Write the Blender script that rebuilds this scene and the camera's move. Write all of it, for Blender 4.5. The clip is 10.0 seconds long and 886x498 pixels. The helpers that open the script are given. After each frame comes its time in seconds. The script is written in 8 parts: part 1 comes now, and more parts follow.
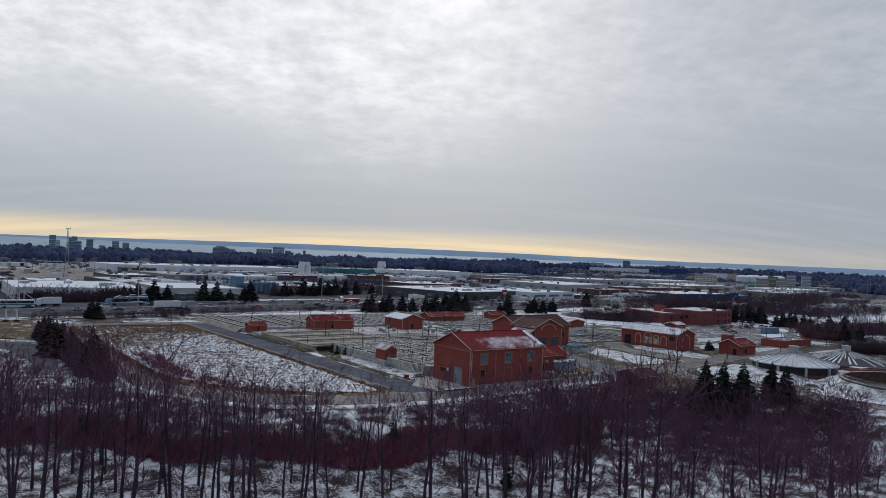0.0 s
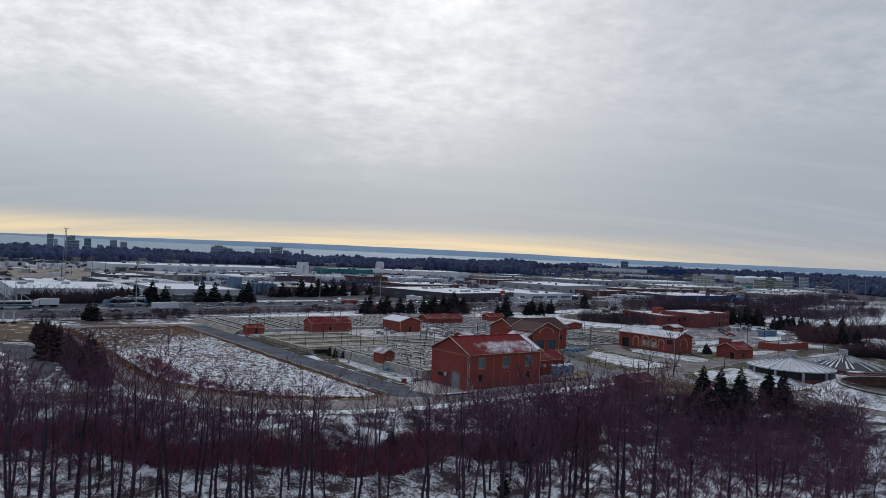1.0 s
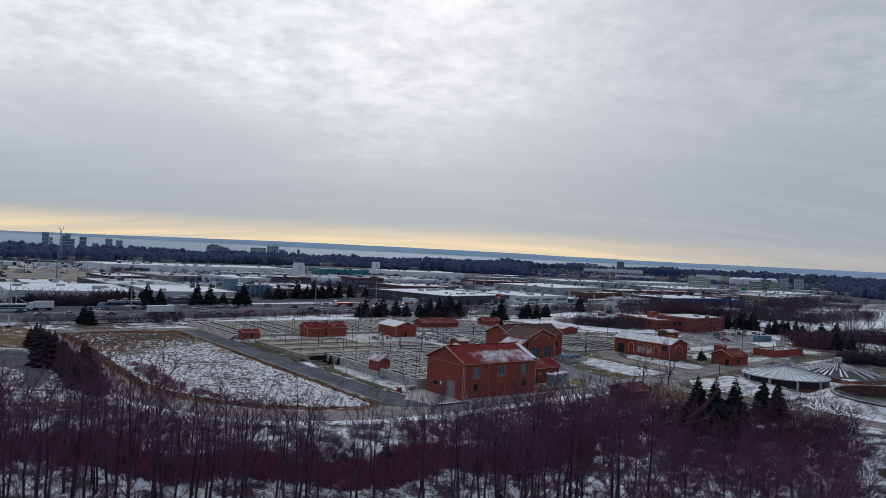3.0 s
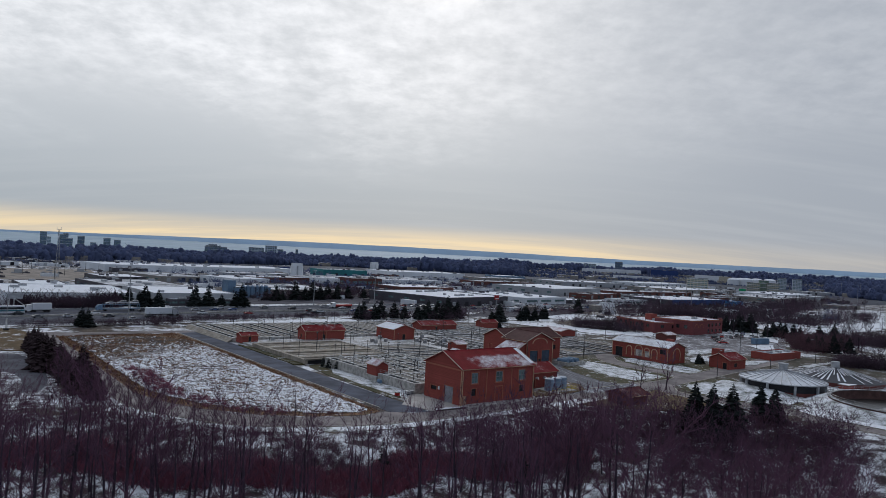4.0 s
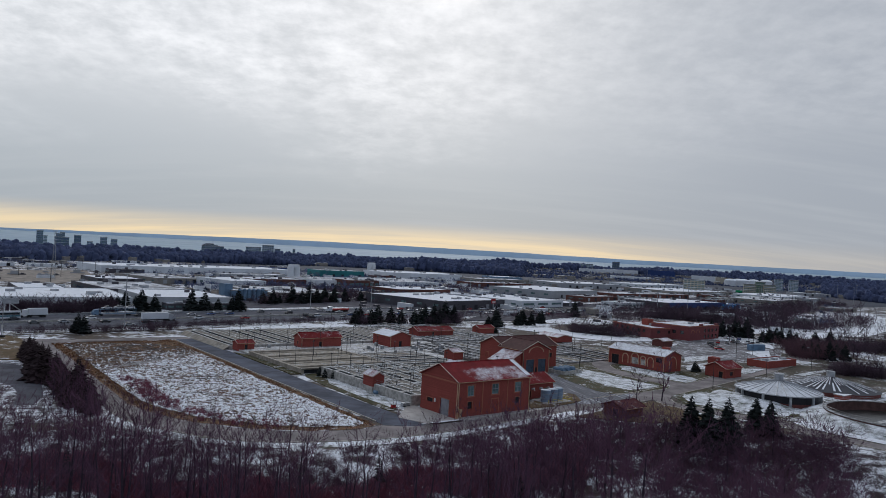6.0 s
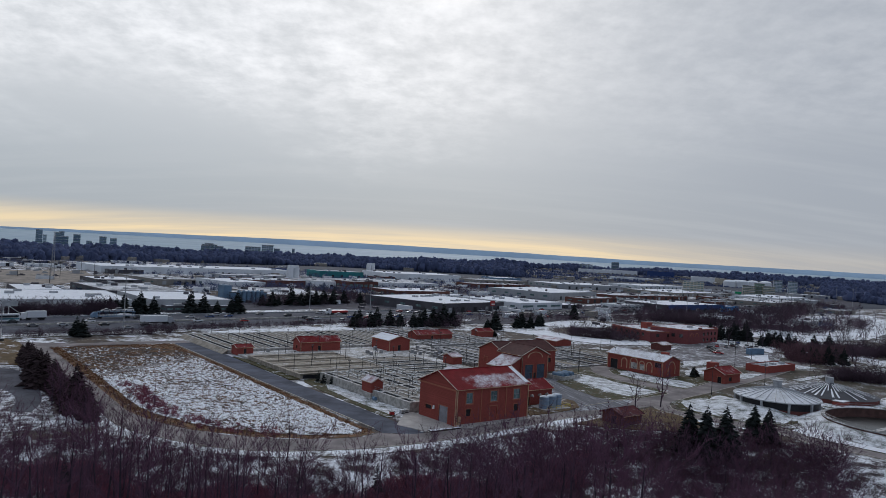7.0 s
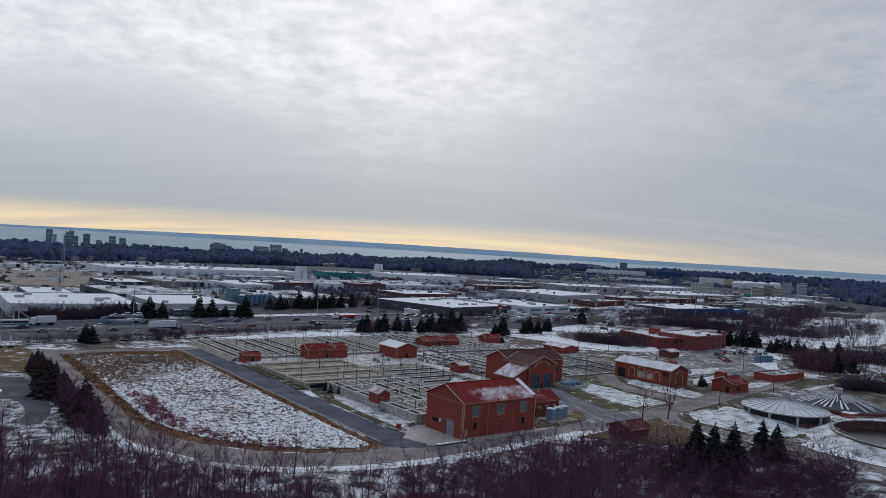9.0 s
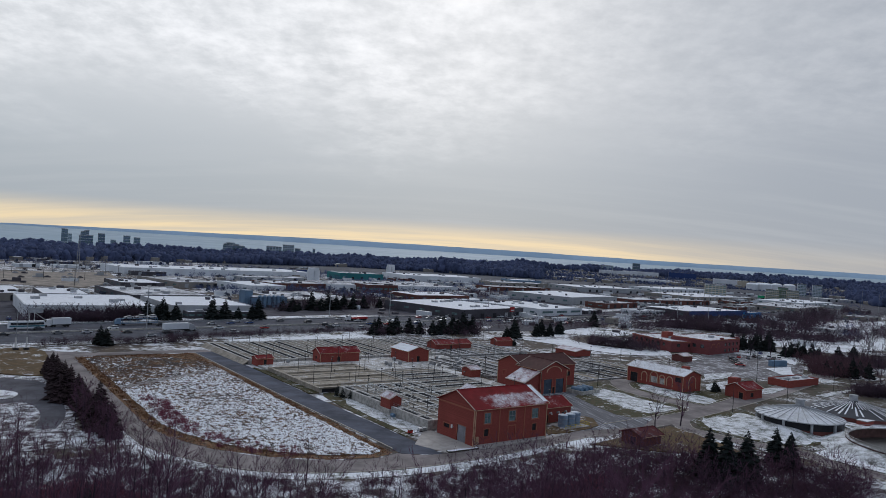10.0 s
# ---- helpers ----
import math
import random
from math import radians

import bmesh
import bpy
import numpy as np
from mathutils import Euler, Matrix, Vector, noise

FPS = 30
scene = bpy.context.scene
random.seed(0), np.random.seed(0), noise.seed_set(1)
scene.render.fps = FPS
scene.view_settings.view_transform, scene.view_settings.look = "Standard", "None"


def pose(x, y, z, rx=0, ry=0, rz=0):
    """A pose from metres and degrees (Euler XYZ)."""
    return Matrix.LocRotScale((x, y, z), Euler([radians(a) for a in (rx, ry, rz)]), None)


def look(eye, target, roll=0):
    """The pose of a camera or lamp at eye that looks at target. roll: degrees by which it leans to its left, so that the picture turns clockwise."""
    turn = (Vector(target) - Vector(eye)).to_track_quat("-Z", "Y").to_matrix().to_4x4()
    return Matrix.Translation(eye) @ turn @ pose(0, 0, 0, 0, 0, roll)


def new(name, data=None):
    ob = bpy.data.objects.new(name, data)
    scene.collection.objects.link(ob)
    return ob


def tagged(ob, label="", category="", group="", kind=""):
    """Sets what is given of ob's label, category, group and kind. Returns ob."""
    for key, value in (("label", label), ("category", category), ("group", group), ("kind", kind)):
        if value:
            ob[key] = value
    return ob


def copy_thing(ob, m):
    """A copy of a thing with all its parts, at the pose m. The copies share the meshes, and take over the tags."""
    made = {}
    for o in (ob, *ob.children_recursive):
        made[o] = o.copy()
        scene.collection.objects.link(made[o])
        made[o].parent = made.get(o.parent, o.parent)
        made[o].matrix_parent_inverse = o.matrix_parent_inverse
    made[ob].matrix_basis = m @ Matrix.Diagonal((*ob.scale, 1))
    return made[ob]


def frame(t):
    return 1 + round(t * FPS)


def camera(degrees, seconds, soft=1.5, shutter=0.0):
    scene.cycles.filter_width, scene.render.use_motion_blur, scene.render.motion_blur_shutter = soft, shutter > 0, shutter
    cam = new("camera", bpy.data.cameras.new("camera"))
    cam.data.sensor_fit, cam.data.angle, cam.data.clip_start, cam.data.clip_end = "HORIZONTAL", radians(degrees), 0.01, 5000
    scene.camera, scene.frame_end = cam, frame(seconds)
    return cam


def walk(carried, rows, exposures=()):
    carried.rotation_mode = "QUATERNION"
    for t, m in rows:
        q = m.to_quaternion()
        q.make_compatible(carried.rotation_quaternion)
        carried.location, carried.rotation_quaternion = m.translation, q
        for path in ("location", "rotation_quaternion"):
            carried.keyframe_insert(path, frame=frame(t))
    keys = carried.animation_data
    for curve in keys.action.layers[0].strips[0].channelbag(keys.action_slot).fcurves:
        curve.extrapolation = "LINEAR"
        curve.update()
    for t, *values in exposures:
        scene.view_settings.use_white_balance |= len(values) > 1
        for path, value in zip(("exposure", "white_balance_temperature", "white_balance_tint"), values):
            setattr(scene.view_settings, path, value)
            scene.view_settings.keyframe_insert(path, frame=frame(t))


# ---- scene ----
import itertools

# ---------------------------------------------------------------- camera
cam = camera(61.81, 10.0, soft=0.85)
# seconds, eye x y z, turn to the left, tilt up, lean (degrees)
PATH = [
    (0, 1.290, -0.086, 30.582, -36.976, 0.488, 2.522),
    (0.5, 1.274, -0.101, 31.159, -37.036, 0.486, 2.610),
    (1, 1.256, -0.111, 31.740, -37.115, 0.464, 2.684),
    (1.5, 1.234, -0.119, 32.328, -37.177, 0.447, 2.738),
    (2, 1.211, -0.125, 32.925, -37.247, 0.440, 2.811),
    (2.5, 1.190, -0.131, 33.534, -37.339, 0.416, 2.881),
    (4, 1.149, -0.159, 35.574, -37.536, 0.358, 3.026),
    (4.5, 1.149, -0.168, 36.363, -37.613, 0.314, 3.083),
    (5, 1.149, -0.172, 37.184, -37.668, 0.286, 3.110),
    (5.5, 1.149, -0.173, 38.033, -37.726, 0.268, 3.122),
    (7, 1.162, -0.182, 40.812, -37.796, 0.217, 3.320),
    (7.5, 1.162, -0.186, 41.700, -37.862, 0.188, 3.343),
    (8, 1.157, -0.190, 42.571, -37.882, 0.181, 3.403),
    (8.5, 1.146, -0.194, 43.417, -37.580, 0.144, 3.439),
    (9, 1.128, -0.198, 44.237, -37.190, 0.093, 3.473),
    (9.5, 1.105, -0.199, 45.039, -36.732, 0.045, 3.525),
    (10, 1.077, -0.199, 45.830, -36.256, 0.016, 3.612),
]


def carried_pose(x, y, z, turn, tilt, lean):
    a, b = radians(turn), radians(tilt)
    way = Vector((-math.sin(a) * math.cos(b), math.cos(a) * math.cos(b), math.sin(b)))
    eye = Vector((x, y, z))
    return look(eye, eye + 50 * way, lean)


walk(cam, [(t, carried_pose(*row)) for t, *row in PATH], [(0, 0.0, 6130, 13.5), (10, 0.0, 6130, 13.5)])

# ---------------------------------------------------------------- sky and sun
VIEW = radians(37.5)          # bearing of the sun and of the view, clockwise from +y
SUN_UP = radians(22)

world = bpy.data.worlds.new("overcast_sky")
scene.world = world
world.use_nodes = True
wt = world.node_tree
wt.nodes.clear()


def wnode(kind):
    return wt.nodes.new(kind)


def wmath(op, a, b=None, c=None):
    n = wnode("ShaderNodeMath")
    n.operation = op
    for i, v in enumerate((a, b, c)):
        if v is None:
            continue
        if isinstance(v, (int, float)):
            n.inputs[i].default_value = v
        else:
            wt.links.new(v, n.inputs[i])
    return n.outputs[0]


def wstep(v, lo, hi):
    n = wnode("ShaderNodeMapRange")
    n.interpolation_type = "SMOOTHSTEP"
    wt.links.new(v, n.inputs["Value"])
    n.inputs["From Min"].default_value, n.inputs["From Max"].default_value = lo, hi
    return n.outputs["Result"]


def wmix(fac, a, b):
    n = wnode("ShaderNodeMix")
    n.data_type = "RGBA"
    for sock, v in ((n.inputs[0], fac), (n.inputs[6], a), (n.inputs[7], b)):
        if isinstance(v, (int, float)):
            sock.default_value = v
        elif isinstance(v, tuple):
            sock.default_value = (*v, 1)
        else:
            wt.links.new(v, sock)
    return n.outputs[2]


coord = wnode("ShaderNodeTexCoord")
turn = wnode("ShaderNodeMapping")
turn.inputs["Rotation"].default_value = (0, 0, VIEW)     # x to the right of the sun, y towards it
wt.links.new(coord.outputs["Generated"], turn.inputs["Vector"])
axes = wnode("ShaderNodeSeparateXYZ")
wt.links.new(turn.outputs[0], axes.inputs[0])
sx, sy, sz = axes.outputs
# cloud sheet seen from below: the pattern is squeezed towards the horizon
lift = wmath("ADD", wmath("MAXIMUM", sz, 0.0), 0.20)
sheet = wnode("ShaderNodeCombineXYZ")
wt.links.new(wmath("DIVIDE", sx, lift), sheet.inputs[0])
wt.links.new(wmath("DIVIDE", sy, lift), sheet.inputs[1])


def wnoise(scale, detail, rough, stretch=(1, 1, 1), shift=(0, 0, 0)):
    m = wnode("ShaderNodeMapping")
    m.inputs["Scale"].default_value, m.inputs["Location"].default_value = stretch, shift
    wt.links.new(sheet.outputs[0], m.inputs["Vector"])
    n = wnode("ShaderNodeTexNoise")
    n.inputs["Scale"].default_value, n.inputs["Detail"].default_value, n.inputs["Roughness"].default_value = scale, detail, rough
    wt.links.new(m.outputs[0], n.inputs["Vector"])
    return n.outputs[0]


broad = wnoise(1.2, 4, 0.55, (1, 1.0, 1), (3.1, 0.4, 0))
fine = wnoise(6.0, 6, 0.60, (1, 0.9, 1), (0.7, 5.2, 0))
small = wnoise(17.0, 4, 0.6, (1, 0.9, 1), (4.0, 1.0, 0))
streak = wnoise(2.0, 4, 0.6, (0.35, 2.2, 1), (1.7, 2.9, 0))
front = wstep(sy, 0.1, 0.75)
# grey veil: paler towards the sun, heavier and bluer behind and overhead
veil = wmix(wstep(sz, 0.02, 0.24), (0.335, 0.370, 0.383), (0.56, 0.575, 0.56))
veil = wmix(wmath("MULTIPLY", wstep(sx, -0.05, 0.5), 0.8), veil, (0.300, 0.325, 0.350))
veil = wmix(front, (0.252, 0.302, 0.382), veil)
veil = wmix(wmath("MULTIPLY", wstep(streak, 0.42, 0.75), 0.25), veil, (0.46, 0.48, 0.475))
high = wstep(wmath("ADD", sz, wmath("MULTIPLY", wmath("SUBTRACT", broad, 0.5), 0.22)), 0.10, 0.25)
leftward = wstep(wmath("ADD", wmath("MULTIPLY", sx, -1.0), wmath("MULTIPLY", sz, 0.7)), -0.16, 0.34)
heap = wmath("ADD", wmath("MULTIPLY", fine, 0.60), wmath("MULTIPLY", small, 0.40))
puffs = wmath("MULTIPLY", wmath("MULTIPLY", wstep(heap, 0.27, 0.76), high), wmath("ADD", wmath("MULTIPLY", leftward, 0.80), 0.22))
clouds = wmix(wmath("MULTIPLY", puffs, wmath("ADD", wmath("MULTIPLY", front, 0.75), 0.25)), veil, (0.86, 0.86, 0.825))
# brighter gap in front of the sun
dx = wmath("ADD", sx, 0.02)
dz = wmath("SUBTRACT", sz, 0.345)
spot = wmath("SUBTRACT", 1.0, wstep(wmath("ADD", wmath("MULTIPLY", dx, wmath("MULTIPLY", dx, 60.0)), wmath("MULTIPLY", dz, wmath("MULTIPLY", dz, 700.0))), 0.0, 0.9))
clouds = wmix(wmath("MULTIPLY", wmath("MULTIPLY", spot, wstep(fine, 0.3, 0.55)), 0.6), clouds, (1.05, 1.03, 0.96))
low = wmath("ADD", sz, wmath("MULTIPLY", wmath("SUBTRACT", streak, 0.5), 0.010))
band = wmath("MULTIPLY", wstep(low, 0.041, 0.009), wstep(low, -0.03, 0.004))
side = wmath("MULTIPLY", wmath("ADD", wmath("MULTIPLY", wstep(sx, 0.46, 0.12), 0.52), 0.14), wmath("ADD", wmath("MULTIPLY", wstep(streak, 0.35, 0.62), 0.45), 0.62))
clouds = wmix(wmath("MULTIPLY", wmath("MULTIPLY", band, side), front), clouds, (0.92, 0.70, 0.36))
blue = wnode("ShaderNodeTexSky")
blue.sky_type, blue.sun_disc, blue.sun_elevation, blue.sun_rotation = "NISHITA", False, SUN_UP, VIEW
thin = wnode("ShaderNodeMix")
thin.data_type, thin.blend_type = "RGBA", "ADD"
thin.inputs[0].default_value = 0.0025
wt.links.new(clouds, thin.inputs[6])
wt.links.new(blue.outputs[0], thin.inputs[7])
back = wnode("ShaderNodeBackground")
back.inputs["Strength"].default_value = 1.12
wt.links.new(thin.outputs[2], back.inputs["Color"])
wout = wnode("ShaderNodeOutputWorld")
wt.links.new(back.outputs[0], wout.inputs["Surface"])

lamp = bpy.data.lights.new("sun", "SUN")
lamp.energy, lamp.angle, lamp.color = 0.5, radians(20), (1.0, 0.97, 0.95)
sun = new("sun", lamp)
sun.matrix_world = look((0, 0, 0), (-math.sin(VIEW) * math.cos(SUN_UP), -math.cos(VIEW) * math.cos(SUN_UP), -math.sin(SUN_UP)))
scene.view_settings.exposure = 0.0

# ---------------------------------------------------------------- materials


class Nodes:
    """A node material in the making."""

    def __init__(self, name, rough=0.8, metal=0.0, spec=0.15):
        self.m = bpy.data.materials.new(name)
        self.m.use_nodes = True
        self.t = self.m.node_tree
        self.bsdf = self.t.nodes["Principled BSDF"]
        self.bsdf.inputs["Roughness"].default_value = rough
        self.bsdf.inputs["Metallic"].default_value = metal
        self.bsdf.inputs["Specular IOR Level"].default_value = spec
        self.pos = self.t.nodes.new("ShaderNodeNewGeometry").outputs["Position"]
        self.obj = self.t.nodes.new("ShaderNodeTexCoord").outputs["Object"]

    def put(self, sock, v):
        if isinstance(v, (int, float)):
            sock.default_value = v
        elif isinstance(v, tuple):
            sock.default_value = (*v, 1) if len(v) == 3 and sock.type == "RGBA" else v
        else:
            self.t.links.new(v, sock)

    def noise(self, scale, detail=4, rough=0.55, stretch=(1, 1, 1), local=False):
        mp = self.t.nodes.new("ShaderNodeMapping")
        mp.inputs["Scale"].default_value = stretch
        self.t.links.new(self.obj if local else self.pos, mp.inputs["Vector"])
        n = self.t.nodes.new("ShaderNodeTexNoise")
        n.inputs["Scale"].default_value, n.inputs["Detail"].default_value, n.inputs["Roughness"].default_value = scale, detail, rough
        self.t.links.new(mp.outputs[0], n.inputs["Vector"])
        return n.outputs[0]

    def step(self, v, lo, hi):
        n = self.t.nodes.new("ShaderNodeMapRange")
        n.interpolation_type = "SMOOTHSTEP"
        self.put(n.inputs["Value"], v)
        n.inputs["From Min"].default_value, n.inputs["From Max"].default_value = lo, hi
        return n.outputs["Result"]

    def mix(self, fac, a, b):
        n = self.t.nodes.new("ShaderNodeMix")
        n.data_type = "RGBA"
        for i, v in ((0, fac), (6, a), (7, b)):
            self.put(n.inputs[i], v)
        return n.outputs[2]

    def math(self, op, a, b=0.0):
        n = self.t.nodes.new("ShaderNodeMath")
        n.operation = op
        self.put(n.inputs[0], a)
        self.put(n.inputs[1], b)
        return n.outputs[0]

    def local_axis(self, i):
        n = self.t.nodes.new("ShaderNodeSeparateXYZ")
        self.t.links.new(self.obj, n.inputs[0])
        return n.outputs[i]

    def facing_up(self):
        """1 on level faces, 0 on walls, where snow cannot lie."""
        n = self.t.nodes.new("ShaderNodeSeparateXYZ")
        self.t.links.new(self.t.nodes.new("ShaderNodeNewGeometry").outputs["True Normal"], n.inputs[0])
        return self.step(n.outputs[2], 0.35, 0.7)

    def chance(self):
        return self.t.nodes.new("ShaderNodeObjectInfo").outputs["Random"]

    def island(self):
        return self.t.nodes.new("ShaderNodeNewGeometry").outputs["Random Per Island"]

    def done(self, colour, bump=None, strength=0.3, distance=0.05):
        self.put(self.bsdf.inputs["Base Color"], colour)
        if bump is not None:
            b = self.t.nodes.new("ShaderNodeBump")
            b.inputs["Strength"].default_value, b.inputs["Distance"].default_value = strength, distance
            self.put(b.inputs["Height"], bump)
            self.t.links.new(b.outputs[0], self.bsdf.inputs["Normal"])
        return self.m


def shade(c, k):
    return tuple(min(1.0, v * k) for v in c)


def plain(name, c, rough=0.8, metal=0.0, spread=0.25, scale=0.6, spec=0.2):
    n = Nodes(name, rough, metal, spec)
    a, b = n.noise(scale, 5, 0.6), n.noise(scale * 9, 3, 0.6)
    col = n.mix(n.step(a, 0.3, 0.7), shade(c, 1 - spread), shade(c, 1 + spread))
    return n.done(n.mix(n.math("MULTIPLY", n.step(b, 0.45, 0.75), 0.35), col, shade(c, 1 - spread * 1.6)), b, 0.25, 0.03)


SNOW = (0.85, 0.87, 0.90)


def snowy(name, c, cover, scale, rough=0.85, grain=1.0, c2=None, soft=0.06, bump=0.08, stretch=(1, 1, 1)):
    """A surface with broken snow lying on it: cover runs from 0 (none) to 1 (all)."""
    n = Nodes(name, rough)
    broad, fine = n.noise(scale, 5, 0.6, stretch), n.noise(scale * 7 * grain, 4, 0.65, stretch)
    heap = n.math("ADD", n.math("MULTIPLY", broad, 0.55), n.math("MULTIPLY", fine, 0.45))
    lo = 0.5 + (0.5 - cover) * 0.42
    white = n.math("MULTIPLY", n.step(heap, lo - soft, lo + soft), n.facing_up())
    ground = n.mix(n.step(n.noise(scale * 2.3, 4, 0.6), 0.35, 0.65), c, c2 or shade(c, 0.6))
    tone = n.mix(n.step(n.noise(scale * 3.7, 4, 0.6), 0.3, 0.7), shade(SNOW, 0.86), SNOW)
    return n.done(n.mix(white, ground, tone), heap, 0.5, bump)


m_ground = snowy("winter_ground", (0.085, 0.063, 0.044), 0.44, 0.05, c2=(0.055, 0.046, 0.042))
# distant litter with little snow, its colour tinted blue for haze
m_hazed_floor = snowy("hazed_woodland_floor", (0.060, 0.068, 0.085), 0.16, 0.012, c2=(0.045, 0.052, 0.070))
m_wood_floor = snowy("woodland_floor", (0.066, 0.040, 0.046), 0.47, 0.30, grain=1.7, c2=(0.035, 0.025, 0.026), bump=0.25)

m_wood_floor_bare = snowy("leaf_litter", (0.072, 0.042, 0.046), 0.37, 0.22, grain=1.6, c2=(0.036, 0.022, 0.025), bump=0.25)


def stubble_field():
    n = Nodes("stubble_field", 0.9)
    broad, mid, fine = n.noise(0.035, 4, 0.6), n.noise(0.85, 4, 0.65, (1, 0.7, 1)), n.noise(2.6, 3, 0.6, (1, 0.6, 1))
    heap = n.math("ADD", n.math("MULTIPLY", mid, 0.6), n.math("MULTIPLY", fine, 0.4))
    axis = n.t.nodes.new("ShaderNodeSeparateXYZ")
    n.t.links.new(n.pos, axis.inputs[0])
    # a worn track crosses the field
    line = n.math("SUBTRACT", axis.outputs[1], n.math("ADD", n.math("MULTIPLY", axis.outputs[0], 0.635), 190.4))
    track = n.math("MULTIPLY", n.step(line, -1.9, -0.9), n.step(line, 1.9, 0.9))
    # the far end is browner than the near end
    bare = n.math("ADD", n.math("ADD", n.math("MULTIPLY", n.step(axis.outputs[1], 205, 275), 0.075), n.math("MULTIPLY", n.step(line, -6, 4), 0.03)), n.math("MULTIPLY", n.math("SUBTRACT", broad, 0.5), 0.30))
    white = n.step(n.math("SUBTRACT", heap, bare), 0.445, 0.495)
    earth = n.mix(n.step(n.noise(0.22, 4, 0.6), 0.4, 0.65), (0.060, 0.050, 0.046), (0.150, 0.086, 0.044))
    tone = n.mix(n.step(fine, 0.3, 0.7), shade(SNOW, 0.8), SNOW)
    cover = n.mix(n.math("MULTIPLY", track, 0.88), n.mix(white, earth, tone), (0.26, 0.24, 0.23))
    return n.done(cover, heap, 0.6, 0.3)


m_field = stubble_field()
m_dry_grass = snowy("dry_grass", (0.22, 0.108, 0.050), 0.22, 0.35, c2=(0.10, 0.068, 0.035), bump=0.2)
m_wind = snowy("wind_blown_snow", (0.045, 0.056, 0.028), 0.57, 0.42, grain=1.8, c2=(0.085, 0.08, 0.05), soft=0.12, stretch=(1, 0.7, 1))
m_base = snowy("works_grass", (0.096, 0.074, 0.058), 0.31, 0.10, grain=1.6, c2=(0.050, 0.048, 0.030), soft=0.08, stretch=(1, 0.85, 1))
m_bank = snowy("snow_bank", (0.075, 0.07, 0.045), 0.62, 0.08, c2=(0.06, 0.07, 0.03))
m_verge = snowy("road_verge", (0.13, 0.105, 0.075), 0.55, 0.12, c2=(0.07, 0.06, 0.045))
m_green = snowy("winter_grass", (0.040, 0.044, 0.015), 0.27, 0.25, c2=(0.070, 0.054, 0.024))
m_park = snowy("park_snow", (0.075, 0.062, 0.05), 0.66, 0.05, grain=1.2, c2=(0.05, 0.045, 0.035))


def asphalt(name, c, snow=0.0, wear=0.35):
    n = Nodes(name, 0.9, 0.0, 0.12)
    a, b, d = n.noise(0.12, 5, 0.6), n.noise(3.0, 4, 0.6), n.noise(0.5, 4, 0.6)
    col = n.mix(n.step(a, 0.3, 0.7), shade(c, 1 - wear), shade(c, 1 + wear))
    col = n.mix(n.math("MULTIPLY", n.step(d, 0.55, 0.75), 0.4), col, shade(c, 1.7))
    if snow:
        lo = 0.74 - 0.38 * snow
        col = n.mix(n.step(n.math("ADD", n.math("MULTIPLY", d, 0.6), n.math("MULTIPLY", a, 0.4)), lo, lo + 0.12), col, (0.62, 0.64, 0.67))
    return n.done(col, b, 0.3, 0.02)


m_road = asphalt("damp_asphalt", (0.076, 0.084, 0.110))
m_old_road = asphalt("worn_asphalt", (0.215, 0.190, 0.184), 0.03)
m_rough = snowy("rough_winter_grass", (0.085, 0.058, 0.026), 0.26, 0.14, c2=(0.125, 0.078, 0.036))
m_yard_plain = asphalt("grey_yard_asphalt", (0.105, 0.103, 0.118), 0.12)


def tracked_asphalt(name, c, way):
    """Asphalt with salted snow drawn out along the way the wheels go."""
    n = Nodes(name, 0.85, 0.0, 0.15)
    mp = n.t.nodes.new("ShaderNodeMapping")
    mp.vector_type = "TEXTURE"
    mp.inputs["Rotation"].default_value = (0, 0, radians(way))
    mp.inputs["Scale"].default_value = (1, 16, 1)
    n.t.links.new(n.pos, mp.inputs["Vector"])
    n.pos = mp.outputs[0]
    fine, broad = n.noise(1.5, 5, 0.65), n.noise(0.3, 4, 0.6)
    heap = n.math("ADD", n.math("MULTIPLY", fine, 0.55), n.math("MULTIPLY", broad, 0.45))
    col = n.mix(n.step(fine, 0.3, 0.7), shade(c, 0.75), shade(c, 1.35))
    return n.done(n.mix(n.step(heap, 0.50, 0.66), col, (0.55, 0.57, 0.60)), fine, 0.2, 0.02)


m_yard = tracked_asphalt("salted_asphalt", (0.125, 0.125, 0.138), -20)
m_highway = asphalt("highway_asphalt", (0.078, 0.082, 0.100), 0.0, 0.18)
m_lot = asphalt("parking_asphalt", (0.175, 0.165, 0.170), 0.62)
m_far_lot = asphalt("distant_lot_asphalt", (0.070, 0.068, 0.082), 0.33)
m_tan_lot = asphalt("gravel_lot", (0.27, 0.235, 0.20), 0.26)
m_kerb = plain("kerb_concrete", (0.42, 0.38, 0.33))
m_pave = plain("concrete_paving", (0.40, 0.375, 0.35), spread=0.2, scale=0.3)
m_concrete = snowy("weathered_concrete", (0.47, 0.448, 0.408), 0.38, 0.4, c2=(0.27, 0.26, 0.24), soft=0.1, bump=0.02)
m_concrete_tan = snowy("stained_concrete", (0.40, 0.355, 0.29), 0.16, 0.22, c2=(0.24, 0.21, 0.17), soft=0.1, bump=0.02)
m_concrete_dark = snowy("aged_concrete", (0.33, 0.325, 0.315), 0.36, 0.3, c2=(0.15, 0.145, 0.14), soft=0.1, bump=0.02)
m_metal = plain("galvanised_steel", (0.33, 0.34, 0.35), 0.45, 0.6)
m_pole = plain("dark_lamp_steel", (0.045, 0.043, 0.045), 0.5, 0.4)
